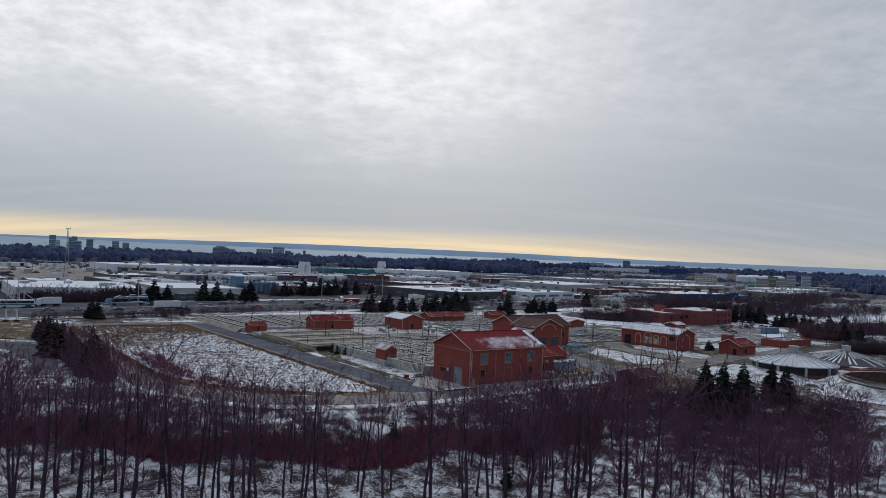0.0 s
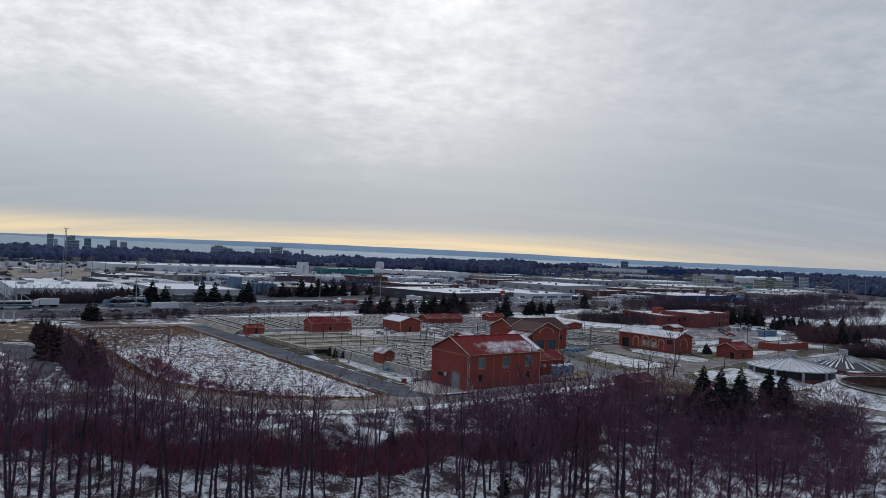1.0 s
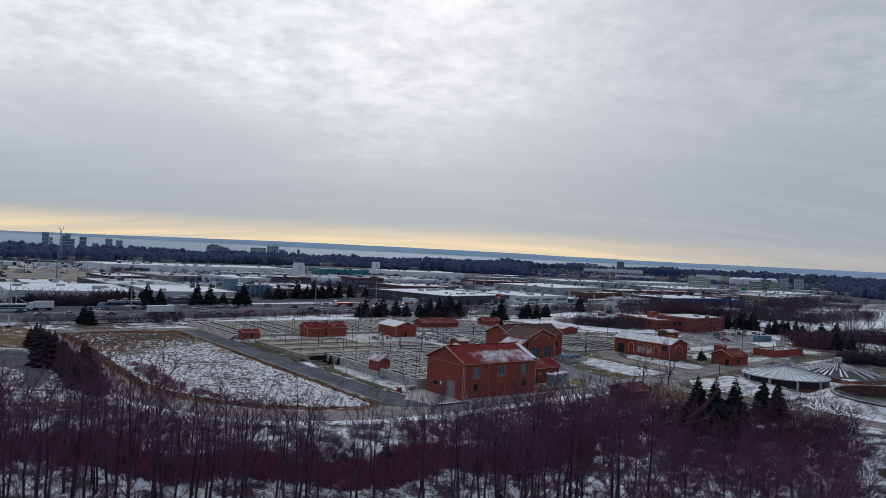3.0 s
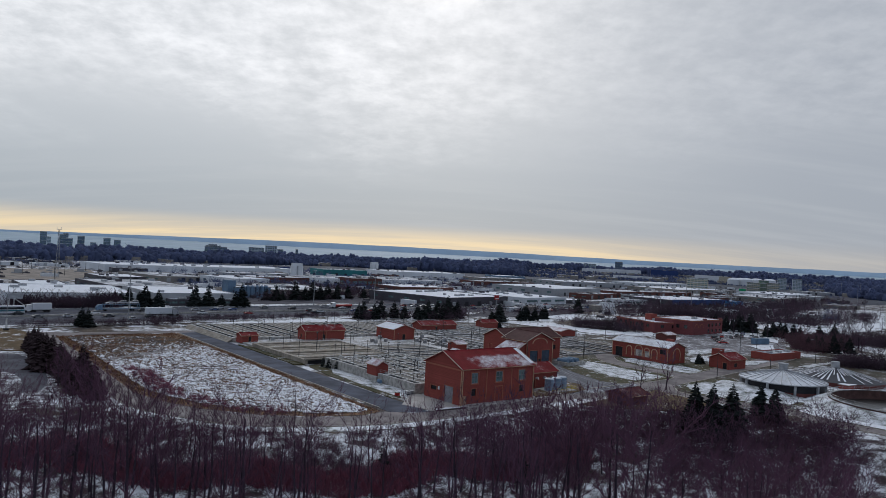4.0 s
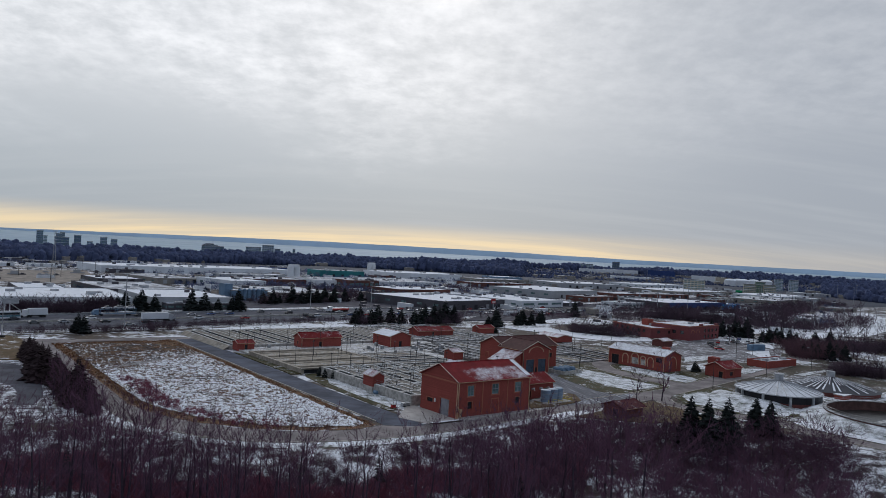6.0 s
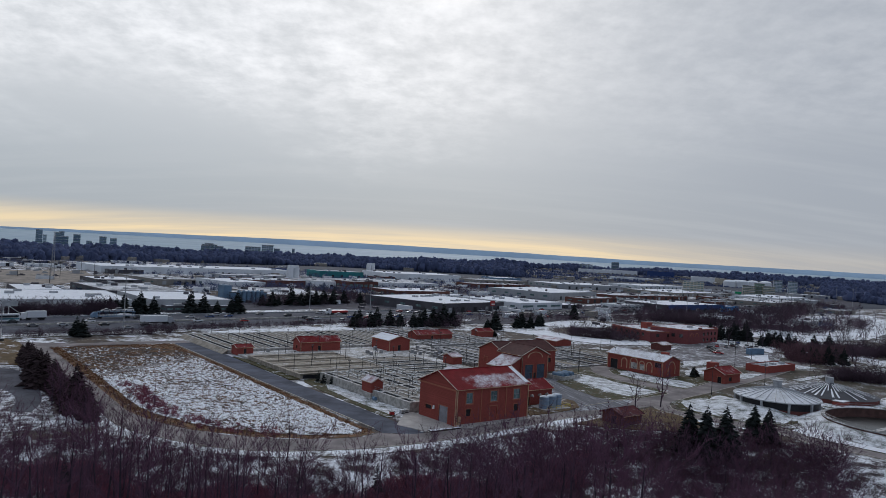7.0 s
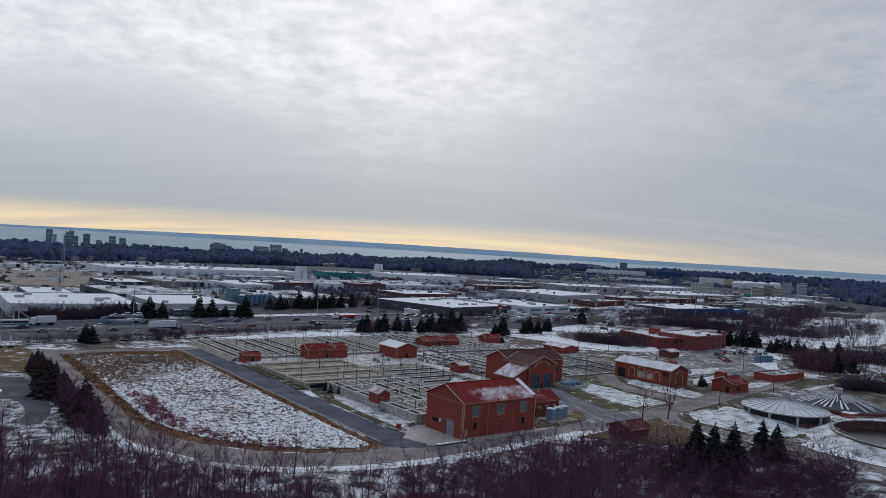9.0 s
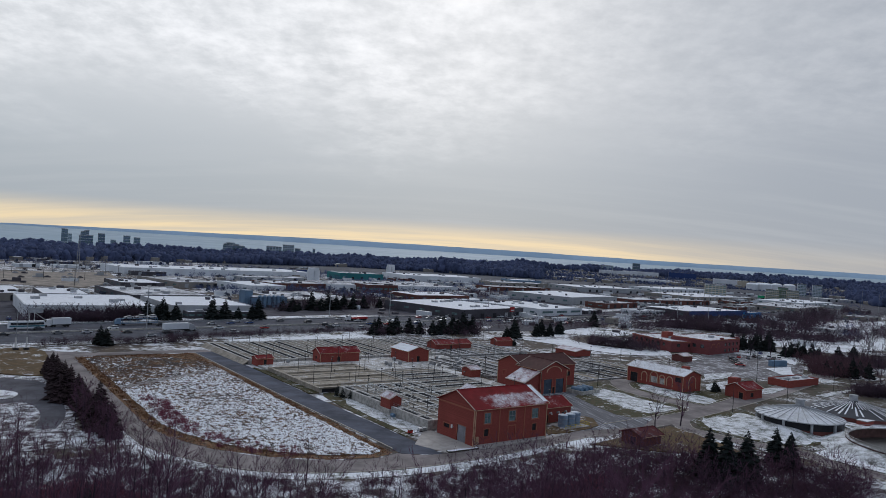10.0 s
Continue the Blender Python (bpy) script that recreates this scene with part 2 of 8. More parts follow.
m_white_pipe = plain("painted_pipe", (0.62, 0.63, 0.62), 0.5)
m_tan_trim = plain("tan_trim", (0.46, 0.30, 0.19), 0.7)
m_pale_trim = plain("pale_rake_trim", (0.60, 0.50, 0.42), 0.6)
m_dark = plain("dark_opening", (0.020, 0.020, 0.024), 0.5)
m_grey_door = plain("grey_door", (0.26, 0.26, 0.28), 0.5)
m_blue_door = plain("blue_grey_door", (0.055, 0.075, 0.105), 0.5)
m_tank_lid = plain("pale_blue_lid", (0.36, 0.42, 0.48), 0.5)
m_blue_tank = plain("blue_grey_tank", (0.20, 0.27, 0.36), 0.45)
m_yellow = plain("yellow_rail", (0.55, 0.42, 0.04), 0.5)
m_white_paint = plain("white_line", (0.70, 0.70, 0.68), 0.6)
m_lane = plain("worn_lane_paint", (0.30, 0.30, 0.31), 0.7)
m_bin = plain("red_bin", (0.42, 0.03, 0.025), 0.5)


def water(name, c, rough):
    n = Nodes(name, rough, 0.0, 0.5)
    a = n.noise(0.35, 4, 0.6)
    return n.done(n.mix(n.step(a, 0.35, 0.65), shade(c, 0.75), shade(c, 1.3)), n.noise(2.5, 3, 0.5), 0.15, 0.03)


m_water = water("basin_water", (0.018, 0.019, 0.018), 0.30)
m_pit_wall = plain("brown_pit_wall", (0.10, 0.055, 0.048), 0.9)
m_silt = plain("drained_tank_silt", (0.24, 0.205, 0.155), 0.9)


def lake():
    n = Nodes("lake_water", 0.7, 0.0, 0.1)
    a = n.noise(0.004, 4, 0.6, (1, 1, 1))
    return n.done(n.mix(n.step(a, 0.3, 0.7), (0.30, 0.39, 0.45), (0.385, 0.475, 0.525)), n.noise(0.02, 3, 0.6), 0.1, 1.0)


m_lake = lake()


def glass(name, c=(0.03, 0.045, 0.05)):
    n = Nodes(name, 0.08, 0.0, 0.8)
    return n.done(n.mix(n.step(n.noise(0.7, 3), 0.4, 0.6), c, shade(c, 1.8)))


m_glass = glass("window_glass", (0.085, 0.130, 0.130))
m_car_glass = glass("car_glass", (0.015, 0.018, 0.02))


def brick(name, c):
    n = Nodes(name, 0.85)
    courses = n.t.nodes.new("ShaderNodeTexBrick")
    courses.inputs["Scale"].default_value = 2.2
    courses.inputs["Color1"].default_value = (*shade(c, 1.12), 1)
    courses.inputs["Color2"].default_value = (*shade(c, 0.85), 1)
    courses.inputs["Mortar"].default_value = (*shade(c, 0.75), 1)
    courses.inputs["Mortar Size"].default_value = 0.012
    mp = n.t.nodes.new("ShaderNodeMapping")
    mp.inputs["Rotation"].default_value = (radians(90), 0, radians(45))
    n.t.links.new(n.pos, mp.inputs["Vector"])
    n.t.links.new(mp.outputs[0], courses.inputs["Vector"])
    big, streaks = n.noise(0.18, 5, 0.6), n.noise(1.1, 4, 0.6, (1, 1, 0.18))
    col = n.mix(n.math("MULTIPLY", n.step(big, 0.35, 0.75), 0.4), courses.outputs[0], shade(c, 0.7))
    col = n.mix(n.math("MULTIPLY", n.step(streaks, 0.55, 0.75), 0.3), col, shade(c, 1.35))
    return n.done(col, courses.outputs["Fac"], 0.2, 0.01)


BRICK = (0.275, 0.068, 0.054)
m_brick = brick("red_brick", BRICK)
m_brick_dark = brick("dark_red_brick", (0.150, 0.056, 0.050))
m_brick_office = brick("office_brick", (0.205, 0.064, 0.066))
m_brick_brown = brick("brown_brick", (0.135, 0.060, 0.050))


def tin_roof(name, c, snow, lo=None, hi=None, rib=0.55):
    """Ribbed sheet roof with blown snow; lo and hi bound the snow on the slab's own axes."""
    n = Nodes(name, 0.7, 0.0, 0.1)
    ribs = n.t.nodes.new("ShaderNodeTexWave")
    ribs.inputs["Scale"].default_value = 1 / rib / 3.1
    ribs.bands_direction = "X"
    n.t.links.new(n.obj, ribs.inputs["Vector"])
    a, b = n.noise(0.35, 5, 0.62), n.noise(2.2, 4, 0.6)
    col = n.mix(n.step(n.noise(0.5, 4), 0.3, 0.7), shade(c, 0.8), shade(c, 1.15))
    heap = n.math("ADD", n.math("MULTIPLY", a, 0.65), n.math("MULTIPLY", b, 0.35))
    edge = 0.72 - 0.42 * snow
    if lo:
        for i in range(2):
            ax = n.local_axis(i)
            w = 0.22 * (hi[i] - lo[i])
            inside = n.math("MULTIPLY", n.step(ax, lo[i] - w, lo[i] + w), n.step(ax, hi[i] + w, hi[i] - w))
            heap = n.math("MULTIPLY", heap, n.math("ADD", n.math("MULTIPLY", inside, 0.6), 0.4))
    white = n.math("MULTIPLY", n.step(heap, edge - 0.10, edge + 0.22), 0.85)
    return n.done(n.mix(white, col, SNOW), ribs.outputs[1], 0.35, 0.04)


m_roof_main = tin_roof("red_sheet_roof", (0.185, 0.012, 0.015), 0.60, (4.0, -0.4), (26.0, 5.4))
m_roof_red = tin_roof("red_tin_roof", (0.17, 0.014, 0.016), 0.26)
m_roof_brown = tin_roof("brown_red_roof", (0.070, 0.026, 0.025), 0.0)
m_roof_dull = tin_roof("dull_old_roof", (0.10, 0.026, 0.028), 0.25)
m_roof_half = tin_roof("half_snowed_roof", (0.22, 0.035, 0.035), 0.80)
m_roof_snow = snowy("snowed_roof", (0.25, 0.22, 0.21), 0.90, 0.12, c2=(0.18, 0.16, 0.16), soft=0.12, bump=0.04)
m_roof_thin = snowy("thinly_snowed_roof", (0.26, 0.21, 0.20), 0.66, 0.3, c2=(0.17, 0.13, 0.13), soft=0.16, bump=0.03)
m_roof_patchy = snowy("patchy_flat_roof", (0.13, 0.13, 0.135), 0.52, 0.05, c2=(0.08, 0.08, 0.085), soft=0.14, bump=0.04)
m_roof_dark = snowy("dark_flat_roof", (0.10, 0.095, 0.10), 0.16, 0.05, c2=(0.06, 0.06, 0.065), soft=0.14, bump=0.04)
m_roof_unit = plain("roof_unit_steel", (0.36, 0.37, 0.38), 0.5)
m_cone = tin_roof("dome_sheet", (0.42, 0.42, 0.41), 0.80)
m_cone_dark = plain("dark_dome_sheet", (0.035, 0.038, 0.050), 0.5)
m_cone_snow = snowy("dome_snow", (0.30, 0.30, 0.31), 0.86, 0.4, soft=0.12, bump=0.03)
WALLS = {
    "white": plain("white_cladding", (0.62, 0.64, 0.66), 0.6, spread=0.08, scale=0.08),
    "grey": plain("grey_cladding", (0.34, 0.35, 0.36), 0.6, spread=0.12, scale=0.08),
    "dark": plain("dark_cladding", (0.075, 0.070, 0.080), 0.6, scale=0.08),
    "tan": plain("tan_cladding", (0.24, 0.22, 0.195), 0.7, spread=0.15, scale=0.08),
    "blue": plain("blue_cladding", (0.028, 0.055, 0.165), 0.5, spread=0.15, scale=0.1),
    "bright_blue": plain("bright_blue_panel", (0.05, 0.22, 0.50), 0.5, spread=0.1, scale=0.1),
    "steel_blue": plain("steel_blue_cladding", (0.14, 0.22, 0.31), 0.5, spread=0.2, scale=0.2),
    "teal": plain("teal_cladding", (0.03, 0.17, 0.18), 0.5, spread=0.15, scale=0.1),
    "brick": m_brick_brown,
    "cream": plain("cream_render", (0.40, 0.36, 0.28), 0.7, spread=0.1, scale=0.08),
    "green": plain("green_panel", (0.02, 0.28, 0.12), 0.5, spread=0.1, scale=0.1),
    "tower_dark": plain("dark_blue_facade", (0.09, 0.125, 0.20), 0.6, spread=0.15, scale=0.03),
    "tower_pale": plain("pale_blue_facade", (0.38, 0.44, 0.51), 0.6, spread=0.12, scale=0.03),
    "hotel_green": plain("green_tinted_facade", (0.16, 0.22, 0.14), 0.6, spread=0.15, scale=0.05),
    "tower_blue": plain("slate_blue_facade", (0.17, 0.22, 0.30), 0.6, spread=0.12, scale=0.03),
}


def bark(name, c):
    n = Nodes(name, 0.9, 0.0, 0.15)
    tone = n.mix(n.chance(), shade(c, 0.72), shade(c, 1.35))
    return n.done(n.mix(n.math("MULTIPLY", n.step(n.noise(1.5, 4, 0.6, (1, 1, 0.3)), 0.4, 0.7), 0.45), tone, shade(c, 1.6)))


def clump(name, c, spread=0.4, through_light=0.0):
    n = Nodes(name, 0.9, 0.0, 0.1)
    tone = n.mix(n.island(), shade(c, 1 - spread), shade(c, 1 + spread))
    mat = n.done(tone)
    if through_light:
        # light seeps through the loose twigs
        leak, both = n.t.nodes.new("ShaderNodeBsdfTranslucent"), n.t.nodes.new("ShaderNodeMixShader")
        both.inputs[0].default_value = through_light
        n.t.links.new(tone, leak.inputs["Color"])
        n.t.links.new(n.bsdf.outputs[0], both.inputs[1])
        n.t.links.new(leak.outputs[0], both.inputs[2])
        n.t.links.new(both.outputs[0], n.t.nodes["Material Output"].inputs["Surface"])
    return mat


m_bark = bark("bare_bark", (0.040, 0.028, 0.040))
m_twig_dense = bark("dense_brown_twigs", (0.100, 0.048, 0.074))
m_twig = bark("bare_twigs", (0.096, 0.048, 0.074))
m_needle = bark("spruce_needles", (0.013, 0.017, 0.016))
m_needle_brown = bark("cedar_needles", (0.040, 0.026, 0.028))
m_scrub = clump("red_brown_scrub", (0.225, 0.076, 0.106))
m_under = clump("undergrowth_twigs", (0.098, 0.052, 0.072))
# distant trees carry a blue distance haze in their base colour
m_hazed_wood = clump("hazed_bare_wood", (0.092, 0.114, 0.205), 0.25, 0.3)
m_hazed_pine = clump("hazed_evergreen", (0.050, 0.064, 0.096), 0.3, 0.5)
# pale blue base colour stands in for haze over the hills
m_hazed_shore = plain("hazed_shore_hills", (0.58, 0.71, 0.83), 1.0, spread=0.08, scale=0.002)

# ---------------------------------------------------------------- mesh helpers


class Form:
    """Vertices and faces of one mesh."""

    def __init__(self):
        self.v, self.f = [], []

    def add(self, verts, faces):
        k = len(self.v)
        self.v += [tuple(p) for p in verts]
        self.f += [tuple(k + i for i in q) for q in faces]
        return self

    def box(self, x0, y0, z0, x1, y1, z1):
        x0, x1 = sorted((x0, x1))
        y0, y1 = sorted((y0, y1))
        return self.add([(x0, y0, z0), (x1, y0, z0), (x1, y1, z0), (x0, y1, z0), (x0, y0, z1), (x1, y0, z1), (x1, y1, z1), (x0, y1, z1)],
                        [(3, 2, 1, 0), (4, 5, 6, 7), (0, 1, 5, 4), (1, 2, 6, 5), (2, 3, 7, 6), (3, 0, 4, 7)])

    def prism(self, pts, z0, z1):
        """A slab over the outline pts (any winding)."""
        area = sum(a[0] * b[1] - b[0] * a[1] for a, b in zip(pts, pts[1:] + pts[:1]))
        pts = pts if area > 0 else pts[::-1]
        n = len(pts)
        return self.add([(x, y, z0) for x, y in pts] + [(x, y, z1) for x, y in pts],
                        [tuple(range(n, 2 * n)), tuple(range(n - 1, -1, -1))] + [(i, (i + 1) % n, n + (i + 1) % n, n + i) for i in range(n)])

    def slab(self, a, b, c, d, thick):
        """A sheet through four corners, thickened downwards along its normal."""
        a, b, c, d = map(Vector, (a, b, c, d))
        nrm = (b - a).cross(d - a).normalized()
        low = [p - nrm * thick for p in (a, b, c, d)]
        return self.add([a, b, c, d] + low, [(0, 1, 2, 3), (7, 6, 5, 4), (0, 4, 5, 1), (1, 5, 6, 2), (2, 6, 7, 3), (3, 7, 4, 0)])

    def tube(self, p, q, r0, r1, n=6, cap=True):
        p, q = Vector(p), Vector(q)
        way = (q - p).normalized()
        side = way.cross(Vector((0, 0, 1)) if abs(way.z) < 0.9 else Vector((1, 0, 0))).normalized()
        up = side.cross(way)
        ring = [(math.cos(2 * math.pi * i / n), math.sin(2 * math.pi * i / n)) for i in range(n)]
        lo = [p + (side * c + up * s) * r0 for c, s in ring]
        if r1 <= 0:
            return self.add(lo + [q], [((i + 1) % n, i, n) for i in range(n)])
        hi = [q + (side * c + up * s) * r1 for c, s in ring]
        faces = [((i + 1) % n, i, n + i, n + (i + 1) % n) for i in range(n)]
        if cap:
            faces += [tuple(range(n)), tuple(range(2 * n - 1, n - 1, -1))]
        return self.add(lo + hi, faces)

    def ring(self, cx, cy, r0, r1, z0, z1, n=48, a0=0.0, a1=2 * math.pi):
        """An upright ring wall between the radii r0 and r1."""
        full = abs(a1 - a0 - 2 * math.pi) < 1e-6
        m = n if full else n + 1
        vs = []
        for i in range(m):
            a = a0 + (a1 - a0) * i / n
            c, s = math.cos(a), math.sin(a)
            vs += [(cx + r0 * c, cy + r0 * s, z0), (cx + r1 * c, cy + r1 * s, z0), (cx + r1 * c, cy + r1 * s, z1), (cx + r0 * c, cy + r0 * s, z1)]
        fs = []
        for i in range(n):
            a, b = 4 * i, 4 * ((i + 1) % m)
            fs += [(a + 1, b + 1, b + 2, a + 2), (b, a, a + 3, b + 3), (a + 2, b + 2, b + 3, a + 3), (a, b, b + 1, a + 1)]
        return self.add(vs, fs)

    def mesh(self, name):
        me = bpy.data.meshes.new(name)
        me.from_pydata(self.v, [], self.f)
        me.update()
        return me


def part(name, form, material, parent, label=""):
    me = form.mesh(name)
    me.materials.append(material)
    ob = new(name, me)
    ob.parent = parent
    return tagged(ob, label)


def thing(name, label, category, x=0.0, y=0.0, z=0.0, turn=0.0, group=""):
    ob = new(name)
    ob.empty_display_size = 0.5
    ob.matrix_basis = pose(x, y, z, 0, 0, turn)
    return tagged(ob, label, category, group)


def solo(name, form, material, label, category, group="", kind=""):
    me = form.mesh(name)
    me.materials.append(material)
    return tagged(new(name, me), label, category, group, kind)


def shared(name, data, parent, m=None):
    ob = new(name, data)
    ob.parent = parent
    if m is not None:
        ob.matrix_basis = m
    return ob


# ---------------------------------------------------------------- ground
# upper edge of the wooded bank
EDGE = [(-80, 300), (-10, 232), (3, 188), (16, 167), (29, 163), (40, 161), (46, 153), (57, 136), (72, 126.5), (92, 122.5), (122, 123), (141, 122), (151, 111), (163, 103), (176, 92), (181, 76), (184, 60), (190, 30), (200, -60)]


def edge_distance(x, y):
    """Metres from the edge of the bank: positive on the wooded side."""
    best, sign = 1e9, 1
    for (ax, ay), (bx, by) in zip(EDGE, EDGE[1:]):
        dx, dy = bx - ax, by - ay
        k = max(0.0, min(1.0, ((x - ax) * dx + (y - ay) * dy) / (dx * dx + dy * dy)))
        d = math.hypot(x - ax - k * dx, y - ay - k * dy)
        if d < best:
            best, sign = d, 1 if dx * (y - ay) - dy * (x - ax) < 0 else -1
    return best * sign


def smooth(v):
    v = max(0.0, min(1.0, v))
    return v * v * (3 - 2 * v)


def far_rise(x, y):
    return 20.0 * max(0.0, (math.hypot(x, y) - 1500) / 3440)


def height(x, y):
    if -120 < x < 260 and -120 < y < 340:
        d = edge_distance(x, y)
        if d > 0:
            return -6.5 * smooth(d / 38.0) + 0.5 * noise.noise(Vector((x / 9, y / 9, 0))) * smooth(d / 12)
    return far_rise(x, y)


far_lines = [-4900, -3800, -2800, -1800, -900, -400, -200]
near_lines = [-120 + 4 * i for i in range(116)]
beyond = [400, 480, 600, 760, 960, 1200, 1500, 1850, 2250, 2700, 3200, 3750, 4300, 4900]
lines = far_lines + near_lines + beyond
form = Form()
form.v = [(x, y, height(x, y)) for y in lines for x in lines]
w = len(lines)
wood_faces, rest = [], []
for j in range(w - 1):
    for i in range(w - 1):
        q = (j * w + i, j * w + i + 1, (j + 1) * w + i + 1, (j + 1) * w + i)
        cx, cy = (lines[i] + lines[i + 1]) / 2, (lines[j] + lines[j + 1]) / 2
        (wood_faces if edge_distance(cx, cy) > 1.5 and -120 < cx < 260 and -120 < cy < 340 else rest).append(q)
form.f = rest + wood_faces
ground = solo("ground", form, m_ground, "winter ground with patchy snow, dead grass and leaf litter", "ground", kind="structure")
ground.data.materials.append(m_wood_floor)
ground.data.materials.append(m_wood_floor_bare)
ground.data.materials.append(m_hazed_floor)
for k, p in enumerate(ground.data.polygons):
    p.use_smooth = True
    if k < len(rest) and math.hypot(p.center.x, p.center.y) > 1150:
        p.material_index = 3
    if k >= len(rest):
        c = p.center
        p.material_index = 2 if c.x < 2.3 * c.y and c.x > 1.12 * c.y + 14 * noise.noise(Vector((c.x / 20, c.y / 20, 4))) and edge_distance(c.x, c.y) < 29 else 1

LAYER = itertools.count()


def sheet_of(name, pts, material, label, category, z=None, thick=0.35):
    """A paved or planted surface lying on the ground, each a few millimetres above the one before."""
    top = 0.03 + 0.006 * next(LAYER) if z is None else z
    return solo(name, Form().prism(pts, top - thick, top), material, label, category, kind="structure")


def ragged(pts, amount=0.5, step=1.2, seed=1):
    """The outline with an uneven edge, as wind leaves snow."""
    out = []
    for (ax, ay), (bx, by) in zip(pts, pts[1:] + pts[:1]):
        n = max(1, int(math.hypot(bx - ax, by - ay) / step))
        for i in range(n):
            x, y = ax + (bx - ax) * i / n, ay + (by - ay) * i / n
            out.append((x + amount * 2 * noise.noise(Vector((x / 2.2, y / 2.2, seed))), y + amount * 2 * noise.noise(Vector((x / 2.2, y / 2.2, seed + 9)))))
    return out


def along(points, half, shift=0.0):
    """The outline of a strip of the given half width round a line of points."""
    left, right = [], []
    for i, p in enumerate(points):
        a, b = points[max(0, i - 1)], points[min(len(points) - 1, i + 1)]
        dx, dy = b[0] - a[0], b[1] - a[1]
        ll = math.hypot(dx, dy)
        nx, ny = -dy / ll, dx / ll
        left.append((p[0] + nx * (shift + half), p[1] + ny * (shift + half)))
        right.append((p[0] + nx * (shift - half), p[1] + ny * (shift - half)))
    return left + right[::-1]


def kerb_along(points, z=0.0):
    f = Form()
    for a, b in zip(points, points[1:]):
        f.prism(along([a, b], 0.13), z - 0.2, z + 0.20)
    return solo("kerb", f, m_kerb, "pale concrete kerb along the asphalt", "kerb", kind="structure")


def curve(points, n=6):
    """A smooth line through the points."""
    out = []
    for i in range(len(points) - 1):
        p0, p1, p2, p3 = (Vector(points[max(0, min(len(points) - 1, k))]) for k in (i - 1, i, i + 1, i + 2))
        for s in range(n):
            t = s / n
            out.append(tuple(0.5 * ((2 * p1) + (p2 - p0) * t + (2 * p0 - 5 * p1 + 4 * p2 - p3) * t * t + (3 * p1 - p0 - 3 * p2 + p3) * t ** 3)))
    return out + [tuple(points[-1])]


# the stubble field and its dry margins
field_edge = [(52, 283), (51, 220), (50, 178), (52, 168), (57, 156), (66, 145), (76, 138.5), (86, 135.5), (91.5, 137), (92.5, 165), (93, 200), (94, 250), (94.5, 284)]
sheet_of("field", field_edge, m_dry_grass, "strip of dry orange-brown grass round the snowy field", "field margin")
inner = [(55, 280), (54, 220), (53, 180), (55, 170), (59.5, 158), (68, 147.5), (77, 140.5), (86, 137.5), (90, 139), (90.5, 180), (91, 220), (92, 250), (91.5, 264), (82, 276), (66, 280)]
# low tussocks under the snow
f = Form()
nx_, ny_ = 106, 340
fx = [50.0 + 0.42 * i for i in range(nx_)]
fy = [134.0 + 0.45 * j for j in range(ny_)]


def inside(pts, x, y):
    hit = False
    for (ax, ay), (bx, by) in zip(pts, pts[1:] + pts[:1]):
        if (ay > y) != (by > y) and x < (bx - ax) * (y - ay) / (by - ay) + ax:
            hit = not hit
    return hit


index = {}
for j, y in enumerate(fy):
    for i, x in enumerate(fx):
        if inside(inner, x, y):
            index[i, j] = len(f.v)
            f.v.append((x, y, 0.10 + 0.26 * noise.noise(Vector((x / 0.9, y / 1.1, 3))) + 0.18 * abs(noise.noise(Vector((x / 3, y / 3, 8)))) + random.uniform(0, 0.12)))
for (i, j) in index:
    if all(k in index for k in ((i + 1, j), (i + 1, j + 1), (i, j + 1))):
        f.f.append((index[i, j], index[i + 1, j], index[i + 1, j + 1], index[i, j + 1]))
stubble = solo("snowy_field", f, m_field, "rough stubble field with broken snow between brown tussocks", "field", kind="structure")

# rough grass between the roads
sheet_of("lawn", [(152, 150), (345, 152), (345, 206), (318, 216), (290, 204), (262, 232), (204, 232), (204, 188), (168, 188)], m_base, "rough winter grass with thin snow round the buildings", "lawn")
sheet_of("lawn", [(186, 140), (330, 160), (340, 100), (280, 60), (200, 60), (190, 90), (180, 120)], m_base, "rough winter grass with thin snow round the tanks", "lawn")
# roads of the works
sheet_of("road", [(93, 136), (101.5, 131), (101.8, 200), (103, 250), (101.5, 292), (94.5, 292), (93.8, 240)], m_road, "dark damp asphalt drive beside the basins", "road")
sheet_of("road", [(44.5, 170), (44.2, 285), (36, 300), (44, 300), (60, 292), (101.5, 292), (101.5, 285), (60, 286), (52.5, 283), (51, 220), (50, 178)], m_old_road, "worn brownish asphalt lane round the field", "road")
outer = curve([(44.5, 172), (46, 160), (54, 144), (63, 134.5), (78, 128), (92, 125.5), (106, 125.2), (116, 126), (136, 128), (150, 129.5)])
inner_line = curve([(147, 135), (134, 132.5), (112, 131.4), (98, 132.5), (92, 136), (86, 135), (76, 138), (66, 144.5), (57, 155.5), (52, 168), (50, 178)])
sheet_of("road", outer + inner_line, m_old_road, "worn asphalt road curving past the brick hall", "road")
kerb_along(outer)
sheet_of("verge", outer[::-1] + [(x - 1.5, y - 3.6) for x, y in outer], m_bank, "snowy verge between the road and the wooded bank", "verge", z=0.02)
east = curve([(146, 132.5), (170, 133.5), (188, 135), (203, 137.5), (216, 139.5), (241, 144), (275, 150), (312, 158), (360, 167), (430, 178)])
sheet_of("road", along(east, 4.6), m_old_road, "worn asphalt road through the works", "road")
low_road = curve([(194, 136), (181.5, 126), (180.8, 115.8), (183.0, 106.6), (187, 99), (187.2, 93), (184.6, 86.5), (184.4, 79.4), (185.4, 72), (187, 40)])
